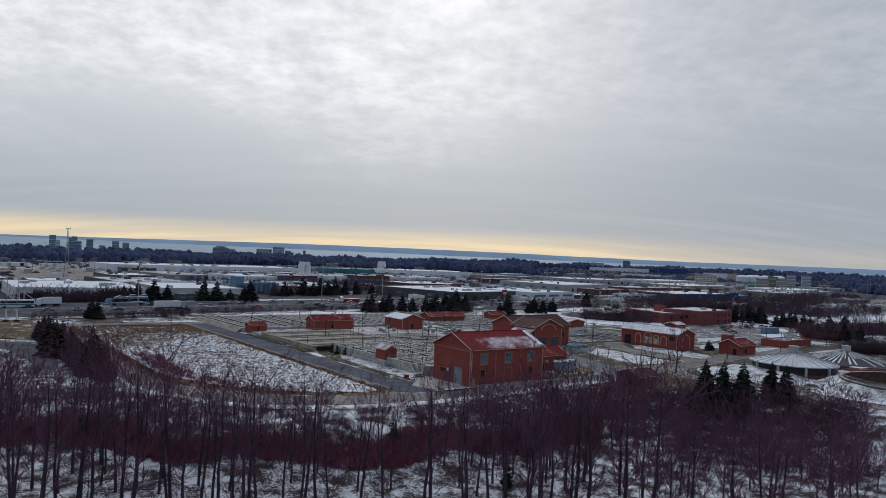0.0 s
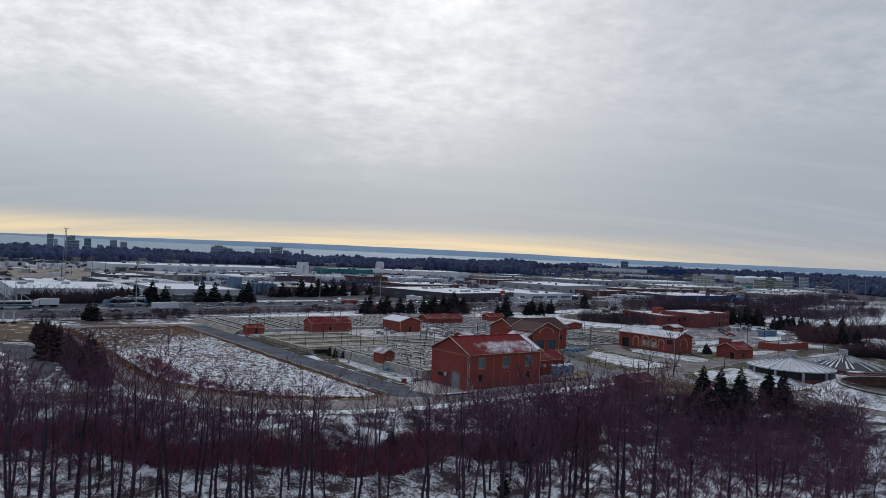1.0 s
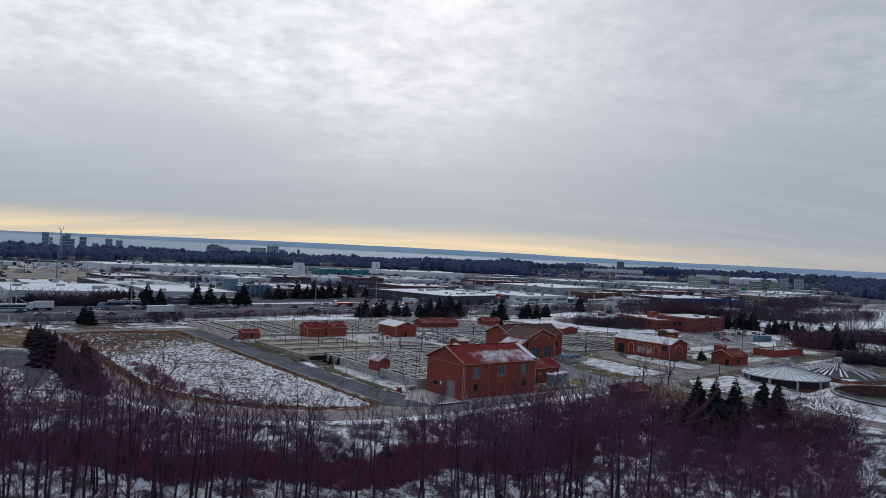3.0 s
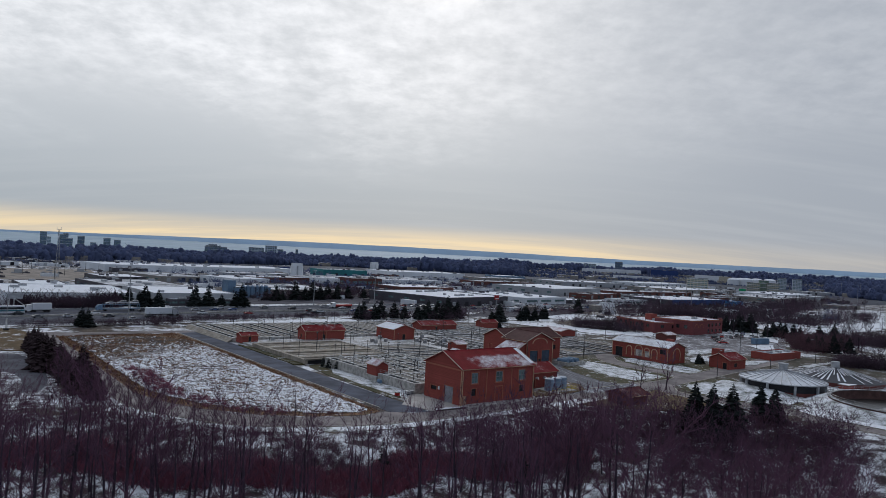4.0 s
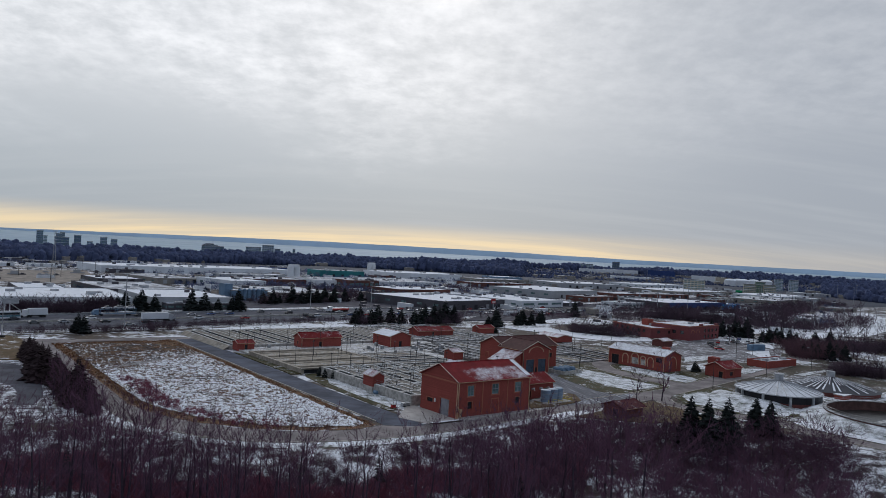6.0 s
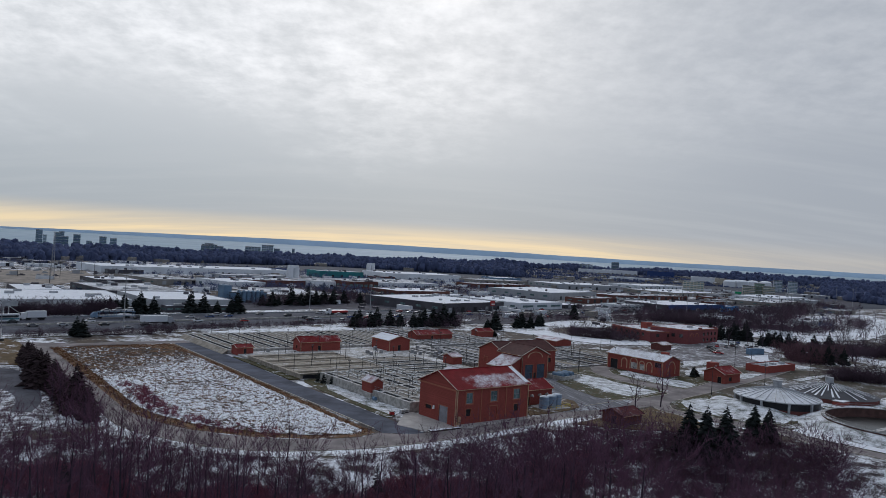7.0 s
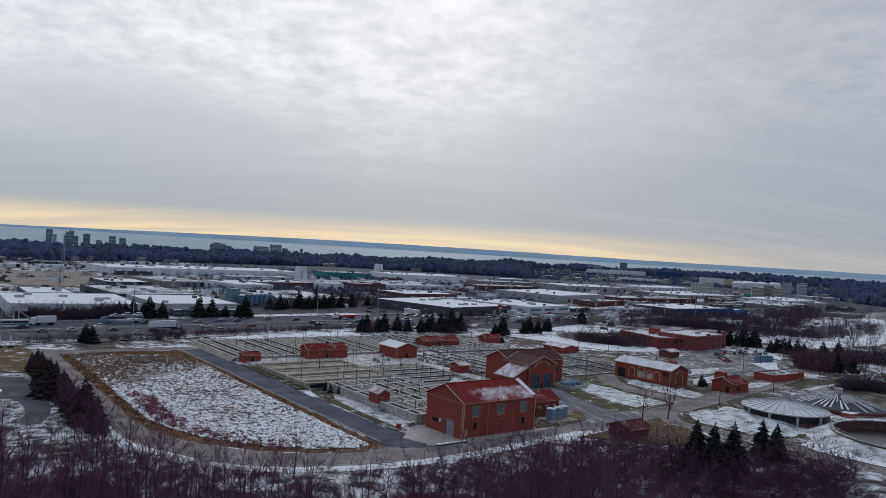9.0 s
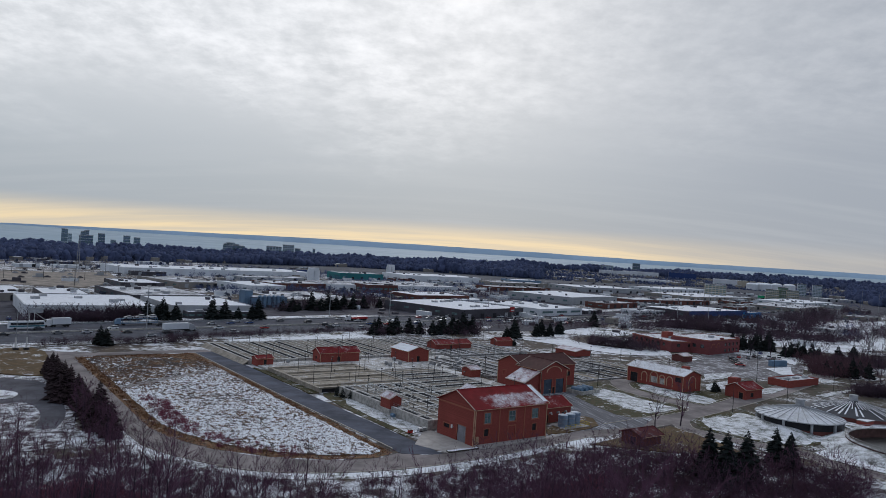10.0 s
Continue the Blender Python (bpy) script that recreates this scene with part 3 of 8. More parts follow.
sheet_of("road", along(low_road, 2.6), m_old_road, "narrow worn asphalt lane round the tanks", "road")
loop_road = curve([(212, 139), (211.6, 149), (210.6, 160), (212.8, 170.5), (217.3, 178.5), (222.5, 184), (229.5, 186)])
sheet_of("road", along(loop_road, 3.2), m_old_road, "pale worn asphalt loop beside the arched building", "road")
sheet_of("yard", [(147, 135), (153, 146), (160, 152), (165, 165), (168, 182), (182, 186), (192, 175), (185, 160), (176, 145), (182, 137), (170, 131)], m_yard, "asphalt yard with thin salted snow", "yard")
sheet_of("pavement", [(100, 141), (103, 132.2), (112, 131.8), (111.4, 150), (109.5, 151)], m_pave, "concrete apron at the hall's side door", "pavement")
sheet_of("verge", ragged([(103.2, 132.0), (111.4, 131.5), (111.4, 132.3), (107, 132.9), (103.4, 133.0)], 0.25, 0.7), m_park, "ridge of shovelled snow along the apron", "verge", z=0.36)
sheet_of("pavement", [(111.6, 131.6), (135, 132.6), (146, 135), (146, 136), (135, 133.6), (111.6, 133.6)], m_pave, "narrow concrete walk along the hall", "pavement")
sheet_of("lot", [(268, 186), (300, 164), (326, 168), (358, 184), (382, 212), (385, 238), (360, 240), (318, 216), (290, 204)], m_lot, "parking lot with thin snow beside the offices", "parking lot")
yard_line = curve([(6, 262), (20, 254), (29, 247.5), (34, 243), (37, 236), (38, 222), (36.8, 206), (35, 194), (31.5, 184)]) + curve([(27.5, 185), (30, 196), (30.6, 205), (29, 213), (23, 214.5), (10, 217)])
sheet_of("verge", curve([(4, 268), (22, 259), (31, 252), (37, 246), (40, 236), (40.8, 222), (39, 206), (37, 192), (33.5, 178), (28, 168), (18, 172), (8, 196), (2, 230)]), m_wood_floor, "rim of ploughed snow round the asphalt yard", "verge", z=0.10)
sheet_of("lot", yard_line, m_yard_plain, "curved grey asphalt yard beside the dark cedars", "yard", z=0.16)
sheet_of("verge", curve([(19, 232), (25, 230.5), (28.5, 225.5), (26.5, 219.5), (20, 218)]), m_bank, "kerbed island with thin snow in the yard", "verge", z=0.30)
kerb_along([(93.2, 140), (93.3, 200), (94.2, 250), (94.6, 284)], 0.02)
for pts, half in ((along(east, 4.6)[:len(east)], 4.6), (along(east, 4.6)[len(east):], 4.6), (along(low_road, 2.6)[:len(low_road)], 2.6), (along(low_road, 2.6)[len(low_road):], 2.6)):
    run = []
    for p in pts[4:-3] + [None]:
        crossing = p is None
        for line, own, reach in ((east, 4.6, 5.4), (low_road, 2.6, 4.0), (loop_road, 3.2, 4.4)):
            near_by = min(math.hypot(p[0] - q[0], p[1] - q[1]) for q in line) if p else 0.0
            crossing = crossing or (near_by < reach and own != half)
        if crossing:
            if len(run) > 2:
                kerb_along(run)
            run = []
        else:
            run.append(p)
sheet_of("verge", [(101.9, 148), (104.4, 147.6), (104.6, 170), (105.8, 184), (108.6, 190), (110.6, 190.5), (110.6, 198.5), (106.5, 200), (104.6, 196), (102.8, 180)], m_green, "green-brown grass edge beside the drive", "verge", z=0.12)
sheet_of("verge", ragged([(102.3, 201), (105.4, 200.6), (105.4, 240), (103.6, 247.5), (102.9, 246)], 0.2), m_green, "dull green grass along the tank wall", "verge", z=0.25)
# lawns and snow banks
lawns = [
    ([(107.2, 190), (110.6, 190), (110.6, 151), (109.4, 150.4), (104.2, 149.2), (103.9, 156), (104.3, 170), (105.4, 184)], m_wind, "lawn strip with broken snow along the basin wall"),
    ([(182.7, 168.8), (178.3, 156.9), (174.8, 145), (175.8, 140.2), (184.9, 138.6), (194.7, 138.9), (203.6, 140.4), (207.0, 147), (206.4, 157), (208.6, 171), (213, 180.5), (213.5, 186), (204, 184)], m_green, "green-brown lawn island between the roads"),
    ([(191.3, 169.5), (187.5, 158.3), (186.0, 149.8), (186.4, 142.2), (194.1, 141.2), (202.4, 143.0), (203.6, 152.4), (203.2, 161.8), (204.6, 169.6), (203.8, 176)], m_wind, "wind-blown snow on the lawn island"),
    ([(222.5, 179), (229.6, 180), (229.6, 161), (240, 160), (246, 150), (236, 147), (221.5, 143.6), (216.0, 142.8), (215.6, 153), (215.2, 164), (216.8, 172)], m_green, "green-brown lawn before the arched building"),
    ([(224.4, 176.8), (228.6, 176), (228.2, 160.5), (230.6, 153), (228.4, 146), (218, 143.6), (217.0, 152), (217.0, 162), (218.6, 171)], m_wind, "snow on the lawn before the arched building"),
    ([(191.5, 130.4), (201.8, 133.2), (212.0, 133.6), (224, 131.2), (213.5, 121.9), (208.7, 111.2), (204.8, 98.7), (196.1, 97.2), (190.2, 101), (186.6, 108.6), (185.8, 116), (184.6, 121.5)], m_green, "green-brown lawn edge below the domed tank"),
    ([(193.5, 129.0), (206.0, 131.6), (209.5, 127.9), (208.6, 120), (206.9, 110), (204.2, 100.4), (196.8, 98.9), (191.9, 102.4), (188.4, 109.4), (188.0, 115.9), (186.8, 120.4)], m_wind, "snow on the lawn below the domed tank"),
    ([(276.8, 184.3), (296.2, 183.7), (281.0, 175.1), (262.6, 174.7)], m_wind, "thin strip of snow between the works roads"),
    ([(253.8, 168.3), (274.7, 171.1), (256.7, 159.6), (242.7, 160.3)], m_wind, "thin strip of snow between the works roads"),
    ([(271.5, 155.4), (281.8, 150.9), (263.7, 146.7), (258.3, 147.7)], m_wind, "thin strip of snow between the works roads"),
    ([(327.5, 186.5), (346.1, 184.4), (332.2, 176.6), (322.2, 169.7), (316, 172.5)], m_park, "snow patch at the edge of the parking lot"),
    ([(376.9, 234.7), (383.5, 216.2), (381.6, 205.8), (375.8, 197), (356, 187.5), (366.5, 206), (362.5, 224)], m_park, "ploughed snow along the parking lot"),
    ([(326.7, 160.9), (326.5, 150.0), (312.8, 152.2), (318.0, 158.4)], m_wind, "thin strip of snow between the works roads"),
    ([(278.8, 138.5), (325.2, 140.9), (320.4, 138.7), (279.8, 135.0)], m_wind, "thin strip of snow between the works roads"),
    ([(382.4, 171.1), (382.1, 162.1), (366.2, 156.1), (366.7, 163.9)], m_wind, "thin strip of snow between the works roads"),
    ([(281, 303), (294.7, 300.5), (304, 292.1), (299.5, 268), (305.3, 253.7), (315.4, 244.7), (328, 240.7), (314.0, 227.8), (300.3, 229.9), (287.1, 236.5), (281.5, 251.5), (278.3, 267.9), (275.6, 282.8), (270.9, 296.1)], m_park, "smooth snow bank behind the far basins"),
    ([(383.6, 238.2), (386.1, 231.2), (392.2, 222.1), (394.5, 208.8), (374.3, 195.7), (374.4, 209.5), (367.3, 219.8), (365.7, 227.6)], m_wind, "smooth snow beside the parking lot"),
    ([(190.8, 93.6), (199.4, 94.2), (204.5, 95), (201.5, 88), (199, 80), (198, 66), (190, 62), (188.6, 76.4), (188.0, 81.8), (188.1, 88.4)], m_park, "snowy bank beside the open tank"),
    ([(137.5, 135.2), (142, 134.6), (152, 135.0), (158.4, 137.0), (163.5, 143.6), (163, 147), (156, 146), (141, 140)], m_rough, "dull green grass round the blue tanks"),
    ([(102, 304), (126, 317), (154, 325), (186, 331), (194, 318), (190, 310), (151, 311), (120, 309)], m_bank, "snow bank between basins and highway"),
    ([(420, 262), (496, 294), (643, 333), (832, 344), (700, 250), (510, 206), (433, 210)], m_park, "open snowy parkland with bare trees"),
    ([(323, 312), (353, 341), (384, 324), (384, 300), (338, 293)], m_bank, "snowy slope below the ramp"),
    ([(20, 330), (40, 314), (45, 298), (44, 275), (42, 262), (38, 249), (31, 253), (22, 262), (6, 285)], m_rough, "dry brown and green grass beside the lane"),
    ([(141, 123.5), (178, 128), (176, 113), (172, 102), (164, 104), (152, 112)], m_rough, "brown-green rough grass behind the shed"),
]
for pts, mt, lab in lawns:
    sheet_of("lawn", ragged(pts) if mt in (m_wind, m_bank) else ragged(pts, 0.15), mt, lab, "lawn")
for line in ([(175.6, 140), (184.9, 138.4), (194.7, 138.7), (203.8, 140.2), (207.2, 147), (206.6, 157), (208.8, 171), (213.2, 180.5)], [(215.8, 142.6), (215.4, 153), (215, 164), (216.6, 172), (222.3, 179.2)], [(215.8, 142.6), (221.5, 143.4), (236, 146.8), (246.3, 149.7)]):
    kerb_along(curve(line, 4))

# ---------------------------------------------------------------- highway
HW = (100.0, 353.0, 7.2)


def hw(s, n):
    a = radians(HW[2])
    return HW[0] + s * math.cos(a) - n * math.sin(a), HW[1] + s * math.sin(a) + n * math.cos(a)


def hw_strip(n0, n1, s0=-420, s1=900):
    return [hw(s0, n0), hw(s1, n0), hw(s1, n1), hw(s0, n1)]


sheet_of("verge", hw_strip(-37, -26), m_verge, "brown highway verge with broken snow", "verge")
sheet_of("road", hw_strip(-27, 30), m_highway, "wide grey asphalt highway", "road")
sheet_of("verge", hw_strip(30, 44), m_verge, "snowy verge across the highway", "verge")
for n in (-24, -10.0, -6.3, -2.6, 4.4, 8.1, 11.8, 25.8):
    f = Form()
    dashed = n not in (-24, -2.6, 4.4, 25.8)
    for s in range(-200, 420, 12):
        f.prism([hw(s, n - 0.09), hw(s + (4 if dashed else 12), n - 0.09), hw(s + (4 if dashed else 12), n + 0.09), hw(s, n + 0.09)], 0.1, 0.31)
    solo("lane_marking", f, m_lane, "white painted lane line on the highway", "lane marking", kind="structure")
f = Form().prism(hw_strip(0.3, 0.9), 0, 1.05)
solo("median_barrier", f, m_concrete, "long concrete barrier between the carriageways", "barrier", kind="structure")
f = Form().prism(hw_strip(27.5, 27.9), 0, 0.95)
solo("guard_rail", f, m_metal, "galvanised guard rail beside the highway", "guard rail", kind="structure")

# yards across the highway
for pts, mt, lab in [
    ([(20, 392), (240, 416), (320, 372), (480, 410), (460, 440), (300, 470), (200, 520), (20, 500)], m_far_lot, "asphalt yards with thin snow between warehouses"),
    ([(36, 640), (64, 790), (176, 815), (156, 672), (112, 608)], m_tan_lot, "wide tan gravel lot with scattered snow"),
    ([(275, 330), (330, 372), (470, 420), (520, 405), (430, 360), (330, 322)], m_far_lot, "parking lot in front of the dark store"),
    ([(480, 430), (900, 560), (1350, 760), (1500, 620), (900, 380), (560, 330)], m_far_lot, "snow-dusted asphalt lots round distant stores"),
    ([(250, 520), (420, 620), (700, 760), (1000, 800), (900, 640), (480, 480)], m_far_lot, "snow-dusted industrial yards"),
]:
    sheet_of("lot", pts, mt, lab, "yard")

# ---------------------------------------------------------------- lake and far shore
SHORE = [(-20, 1500), (5, 1600), (16, 1800), (28, 2100), (38, 2300), (48, 2700), (62, 3250), (95, 3400)]


def shore(az):
    for (a, r), (b, q) in zip(SHORE, SHORE[1:]):
        if az <= b:
            return r + (q - r) * max(0.0, (az - a) / (b - a))
    return SHORE[-1][1]


f = Form()
steps = list(range(-20, 96, 2))
for az in steps:
    r0 = shore(az)
    for k in range(9):
        r = r0 + (4930 - r0) * k / 8
        x, y = r * math.sin(radians(az)), r * math.cos(radians(az))
        f.v.append((x, y, 0.8 + 29.6 * max(0.0, (r - 1500) / 3440)))
for i in range(len(steps) - 1):
    for k in range(8):
        f.f.append((i * 9 + k, (i + 1) * 9 + k, (i + 1) * 9 + k + 1, i * 9 + k + 1))
solo("lake", f, m_lake, "wide pale grey-blue lake under the overcast sky", "lake", kind="structure")
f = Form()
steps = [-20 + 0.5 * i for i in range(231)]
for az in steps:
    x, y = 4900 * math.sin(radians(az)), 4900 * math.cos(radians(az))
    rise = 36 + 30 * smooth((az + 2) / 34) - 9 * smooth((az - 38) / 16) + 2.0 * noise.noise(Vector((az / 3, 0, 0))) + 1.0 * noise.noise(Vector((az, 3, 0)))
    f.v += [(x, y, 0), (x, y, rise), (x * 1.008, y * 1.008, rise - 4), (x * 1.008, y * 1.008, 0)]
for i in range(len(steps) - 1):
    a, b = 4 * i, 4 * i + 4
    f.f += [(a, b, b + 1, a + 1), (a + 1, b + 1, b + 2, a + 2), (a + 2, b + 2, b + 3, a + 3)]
solo("backdrop", f, m_hazed_shore, "low hills of the far lake shore, coloured haze-blue", "far shore", kind="structure")

# ---------------------------------------------------------------- brick houses


class Face:
    """One side of a box w by d: u runs to the right as seen from outside, n outwards."""

    def __init__(self, side, w, d):
        self.o, self.a, self.n = {"S": ((0, 0), (1, 0), (0, -1)), "W": ((0, d), (0, -1), (-1, 0)), "E": ((w, 0), (0, 1), (1, 0)), "N": ((w, d), (-1, 0), (0, 1))}[side]
        self.length = w if side in "SN" else d

    def at(self, u, n):
        return self.o[0] + u * self.a[0] + n * self.n[0], self.o[1] + u * self.a[1] + n * self.n[1]

    def box(self, form, u0, u1, n0, n1, z0, z1):
        (x0, y0), (x1, y1) = self.at(u0, n0), self.at(u1, n1)
        return form.box(x0, y0, z0, x1, y1, z1)


def wall_form(face, h, openings, thick=0.35, trim_end=0.0):
    """A wall with real openings (u0, u1, z0, z1, ...), one closed skin."""
    us = sorted({trim_end, face.length - trim_end, *(v for o in openings for v in o[:2])})
    zs = sorted({0.0, h, *(v for o in openings for v in o[2:4])})
    solid = {(i, j) for i in range(len(us) - 1) for j in range(len(zs) - 1)
             if not any(o[0] < (us[i] + us[i + 1]) / 2 < o[1] and o[2] < (zs[j] + zs[j + 1]) / 2 < o[3] for o in openings)}
    f, seen = Form(), {}

    def at(i, j, n):
        if (i, j, n) not in seen:
            seen[i, j, n] = len(f.v)
            f.v.append((*face.at(us[i], -thick * n), zs[j]))
        return seen[i, j, n]

    for i, j in solid:
        f.f.append((at(i, j, 0), at(i + 1, j, 0), at(i + 1, j + 1, 0), at(i, j + 1, 0)))
        f.f.append((at(i, j + 1, 1), at(i + 1, j + 1, 1), at(i + 1, j, 1), at(i, j, 1)))
        for (di, dj), (p, q) in (((-1, 0), ((i, j + 1), (i, j))), ((1, 0), ((i + 1, j), (i + 1, j + 1))), ((0, -1), ((i, j), (i + 1, j))), ((0, 1), ((i + 1, j + 1), (i, j + 1)))):
            if (i + di, j + dj) not in solid:
                f.f.append((at(*p, 0), at(*p, 1), at(*q, 1), at(*q, 0)))
    return f


def fit_opening(face, o, parent):
    """Frame, panes, leaf or panel for one opening."""
    u0, u1, z0, z1, kind = o
    if kind == "window":
        win = part("window", face.box(Form(), u0, u1, -0.22, -0.18, z0, z1), m_glass, parent, "dim green-grey window glass")
        f = Form()
        for a, b, c, d in ((u0, u0 + 0.12, z0, z1), (u1 - 0.12, u1, z0, z1), (u0 + 0.12, u1 - 0.12, z0, z0 + 0.12), (u0 + 0.12, u1 - 0.12, z1 - 0.12, z1)):
            face.box(f, a, b, -0.25, -0.08, c, d)
        mid = (u0 + u1) / 2
        face.box(f, mid - 0.04, mid + 0.04, -0.175, -0.10, z0 + 0.12, z1 - 0.12)
        face.box(f, u0 + 0.12, mid - 0.04, -0.175, -0.10, (z0 + z1) / 2 - 0.04, (z0 + z1) / 2 + 0.04)
        face.box(f, mid + 0.04, u1 - 0.12, -0.175, -0.10, (z0 + z1) / 2 - 0.04, (z0 + z1) / 2 + 0.04)
        part("frame", f, m_grey_door, win, "grey window frame")
        s = Form()
        for a, b, c, d in ((u0 - 0.28, u0, z0 - 0.28, z1 + 0.28), (u1, u1 + 0.28, z0 - 0.28, z1 + 0.28), (u0, u1, z1, z1 + 0.28), (u0, u1, z0 - 0.28, z0)):
            face.box(s, a, b, 0, 0.07, c, d)
        part("surround", s, m_brick_light, win, "lighter brick surround")
    elif kind in ("door", "garage", "dark"):
        mt, lab = {"door": (m_grey_door, "grey metal door"), "garage": (m_blue_door, "tall blue-grey doors"), "dark": (m_dark, "dark louvre")}[kind]
        door = part("door" if kind != "dark" else "louvre", face.box(Form(), u0, u1, -0.28, -0.2, z0, z1), mt, parent, lab)
        f = Form()
        n = max(2, int((z1 - z0) / 0.7))
        for i in range(n):
            a = z0 + (z1 - z0) * (i + 0.12) / n
            face.box(f, u0 + 0.08, u1 - 0.08, -0.2, -0.16, a, a + 0.76 * (z1 - z0) / n)
        part("leaf_panel", f, mt, door)
        s = Form()
        for a, b, c, d in ((u0 - 0.18, u0, z0, z1 + 0.18), (u1, u1 + 0.18, z0, z1 + 0.18), (u0, u1, z1, z1 + 0.18)):
            face.box(s, a, b, 0, 0.06, c, d)
        part("surround", s, m_brick_light, door)
    elif kind == "blind":
        panel = part("blind_panel", face.box(Form(), u0, u1, -0.3, -0.12, z0, z1), m_brick, parent, "recessed brick panel")
        s = Form()
        for a, b, c, d in ((u0 - 0.22, u0, z0 - 0.2, z1 + 0.22), (u1, u1 + 0.22, z0 - 0.2, z1 + 0.22), (u0, u1, z1, z1 + 0.22)):
            face.box(s, a, b, 0, 0.06, c, d)
        part("surround", s, m_brick_light, panel)
    elif kind in ("arch", "arch_blind"):
        mid, r = (u0 + u1) / 2, (u1 - u0) / 2
        win = part("window" if kind == "arch" else "blind_panel", face.box(Form(), u0, u1, -0.3, -0.18, z0, z1), m_white_glass if kind == "arch" else m_brick, parent, "pale arched window" if kind == "arch" else "bricked-up arched bay")
        s = Form()
        face.box(s, u0 - 0.35, u0, 0, 0.07, z0, z1)
        face.box(s, u1, u1 + 0.35, 0, 0.07, z0, z1)
        for i in range(9):
            a0, a1 = math.pi * i / 9, math.pi * (i + 1) / 9
            pts = [(mid - rr * math.cos(a), z1 + rr * math.sin(a)) for rr, a in ((r, a0), (r + 0.35, a0), (r + 0.35, a1), (r, a1))]
            vs = []
            for n in (0.0, 0.07):
                vs += [(*face.at(u, n), z) for u, z in pts]
            s.add(vs, [(4, 5, 6, 7), (3, 2, 1, 0), (0, 1, 5, 4), (1, 2, 6, 5), (2, 3, 7, 6), (3, 0, 4, 7)])
        part("arch_surround", s, m_tan_trim, win, "tan stone arch")


m_brick_light = brick("pale_red_brick", (0.36, 0.135, 0.085))
m_white_glass = glass("pale_glazing", (0.28, 0.27, 0.25))


def house(name, label, x0, y0, w, d, h, rise, ridge="x", roof=None, wall=None, openings=None, z=0.0, over=0.45, pilasters=(), rake=None, group="", category="brick building", turn=0.0, roof_south=None):
    """A gabled brick building with its near corner at x0, y0."""
    top = thing(name, label, category, x0, y0, z, turn, group)
    wall, roof, rake = wall or m_brick, roof or m_roof_red, rake or m_pale_trim
    openings = openings or {}
    for side in "SWEN":
        face = Face(side, w, d)
        ops = openings.get(side, [])
        part("wall", wall_form(face, h, ops, 0.35, 0.0 if side in "SN" else 0.35), wall, top)
        for o in ops:
            fit_opening(face, o, top)
    if ridge == "x":
        for xa, xb in ((0, 0.35), (w - 0.35, w)):
            f = Form().add([(xa, 0, h), (xb, 0, h), (xa, d, h), (xb, d, h), (xa, d / 2, h + rise), (xb, d / 2, h + rise)], [(0, 4, 2), (1, 3, 5), (0, 1, 5, 4), (2, 4, 5, 3), (0, 2, 3, 1)])
            part("gable", f, wall, top)
        k = rise / (d / 2)
        low = h - over * k
        slopes = [((-over, -over, low), (w + over, -over, low), (w + over, d / 2, h + rise), (-over, d / 2, h + rise)),
                  ((w + over, d + over, low), (-over, d + over, low), (-over, d / 2, h + rise), (w + over, d / 2, h + rise))]
        rakes = [((xx, -over, low), (xx, d / 2, h + rise), (xx, d + over, low)) for xx in (-over, w + over)]
        cap = ((-over, d / 2, h + rise + 0.25), (w + over, d / 2, h + rise + 0.25))
        gutters = [((-over, -over, low + 0.12), (w + over, -over, low + 0.12)), ((-over, d + over, low + 0.12), (w + over, d + over, low + 0.12))]
    else:
        for ya, yb in ((0, 0.35), (d - 0.35, d)):
            f = Form().add([(0, ya, h), (0, yb, h), (w, ya, h), (w, yb, h), (w / 2, ya, h + rise), (w / 2, yb, h + rise)], [(0, 2, 4), (1, 5, 3), (0, 4, 5, 1), (2, 3, 5, 4), (0, 1, 3, 2)])
            part("gable", f, wall, top)
        k = rise / (w / 2)
        low = h - over * k
        slopes = [((-over, d + over, low), (-over, -over, low), (w / 2, -over, h + rise), (w / 2, d + over, h + rise)),
                  ((w + over, -over, low), (w + over, d + over, low), (w / 2, d + over, h + rise), (w / 2, -over, h + rise))]
        rakes = [((-over, yy, low), (w / 2, yy, h + rise), (w + over, yy, low)) for yy in (-over, d + over)]
        cap = ((w / 2, -over, h + rise + 0.25), (w / 2, d + over, h + rise + 0.25))
        gutters = [((-over, -over, low + 0.12), (-over, d + over, low + 0.12)), ((w + over, -over, low + 0.12), (w + over, d + over, low + 0.12))]
    up = Vector((0, 0, 0.24))
    for i, s in enumerate(slopes):
        origin = Vector(s[0])
        ob = part("roof_slope", Form().slab(*[Vector(p) + up - origin for p in s], 0.22), (roof_south or roof) if i == 0 else roof, top)
        ob.matrix_basis = Matrix.Translation(origin)
    for r in rakes:
        f = Form()
        for a, b in zip(r, r[1:]):
            f.tube(Vector(a) + up * 1.1, Vector(b) + up * 1.1, 0.12, 0.12, 4)
        part("rake_trim", f, rake, top, "pale metal roof edge")
    part("ridge_cap", Form().tube(*cap, 0.12, 0.12, 5), roof, top)
    for a, b in gutters:
        part("gutter", Form().tube(a, b, 0.085, 0.085, 5), m_tan_trim, top, "tan gutter")
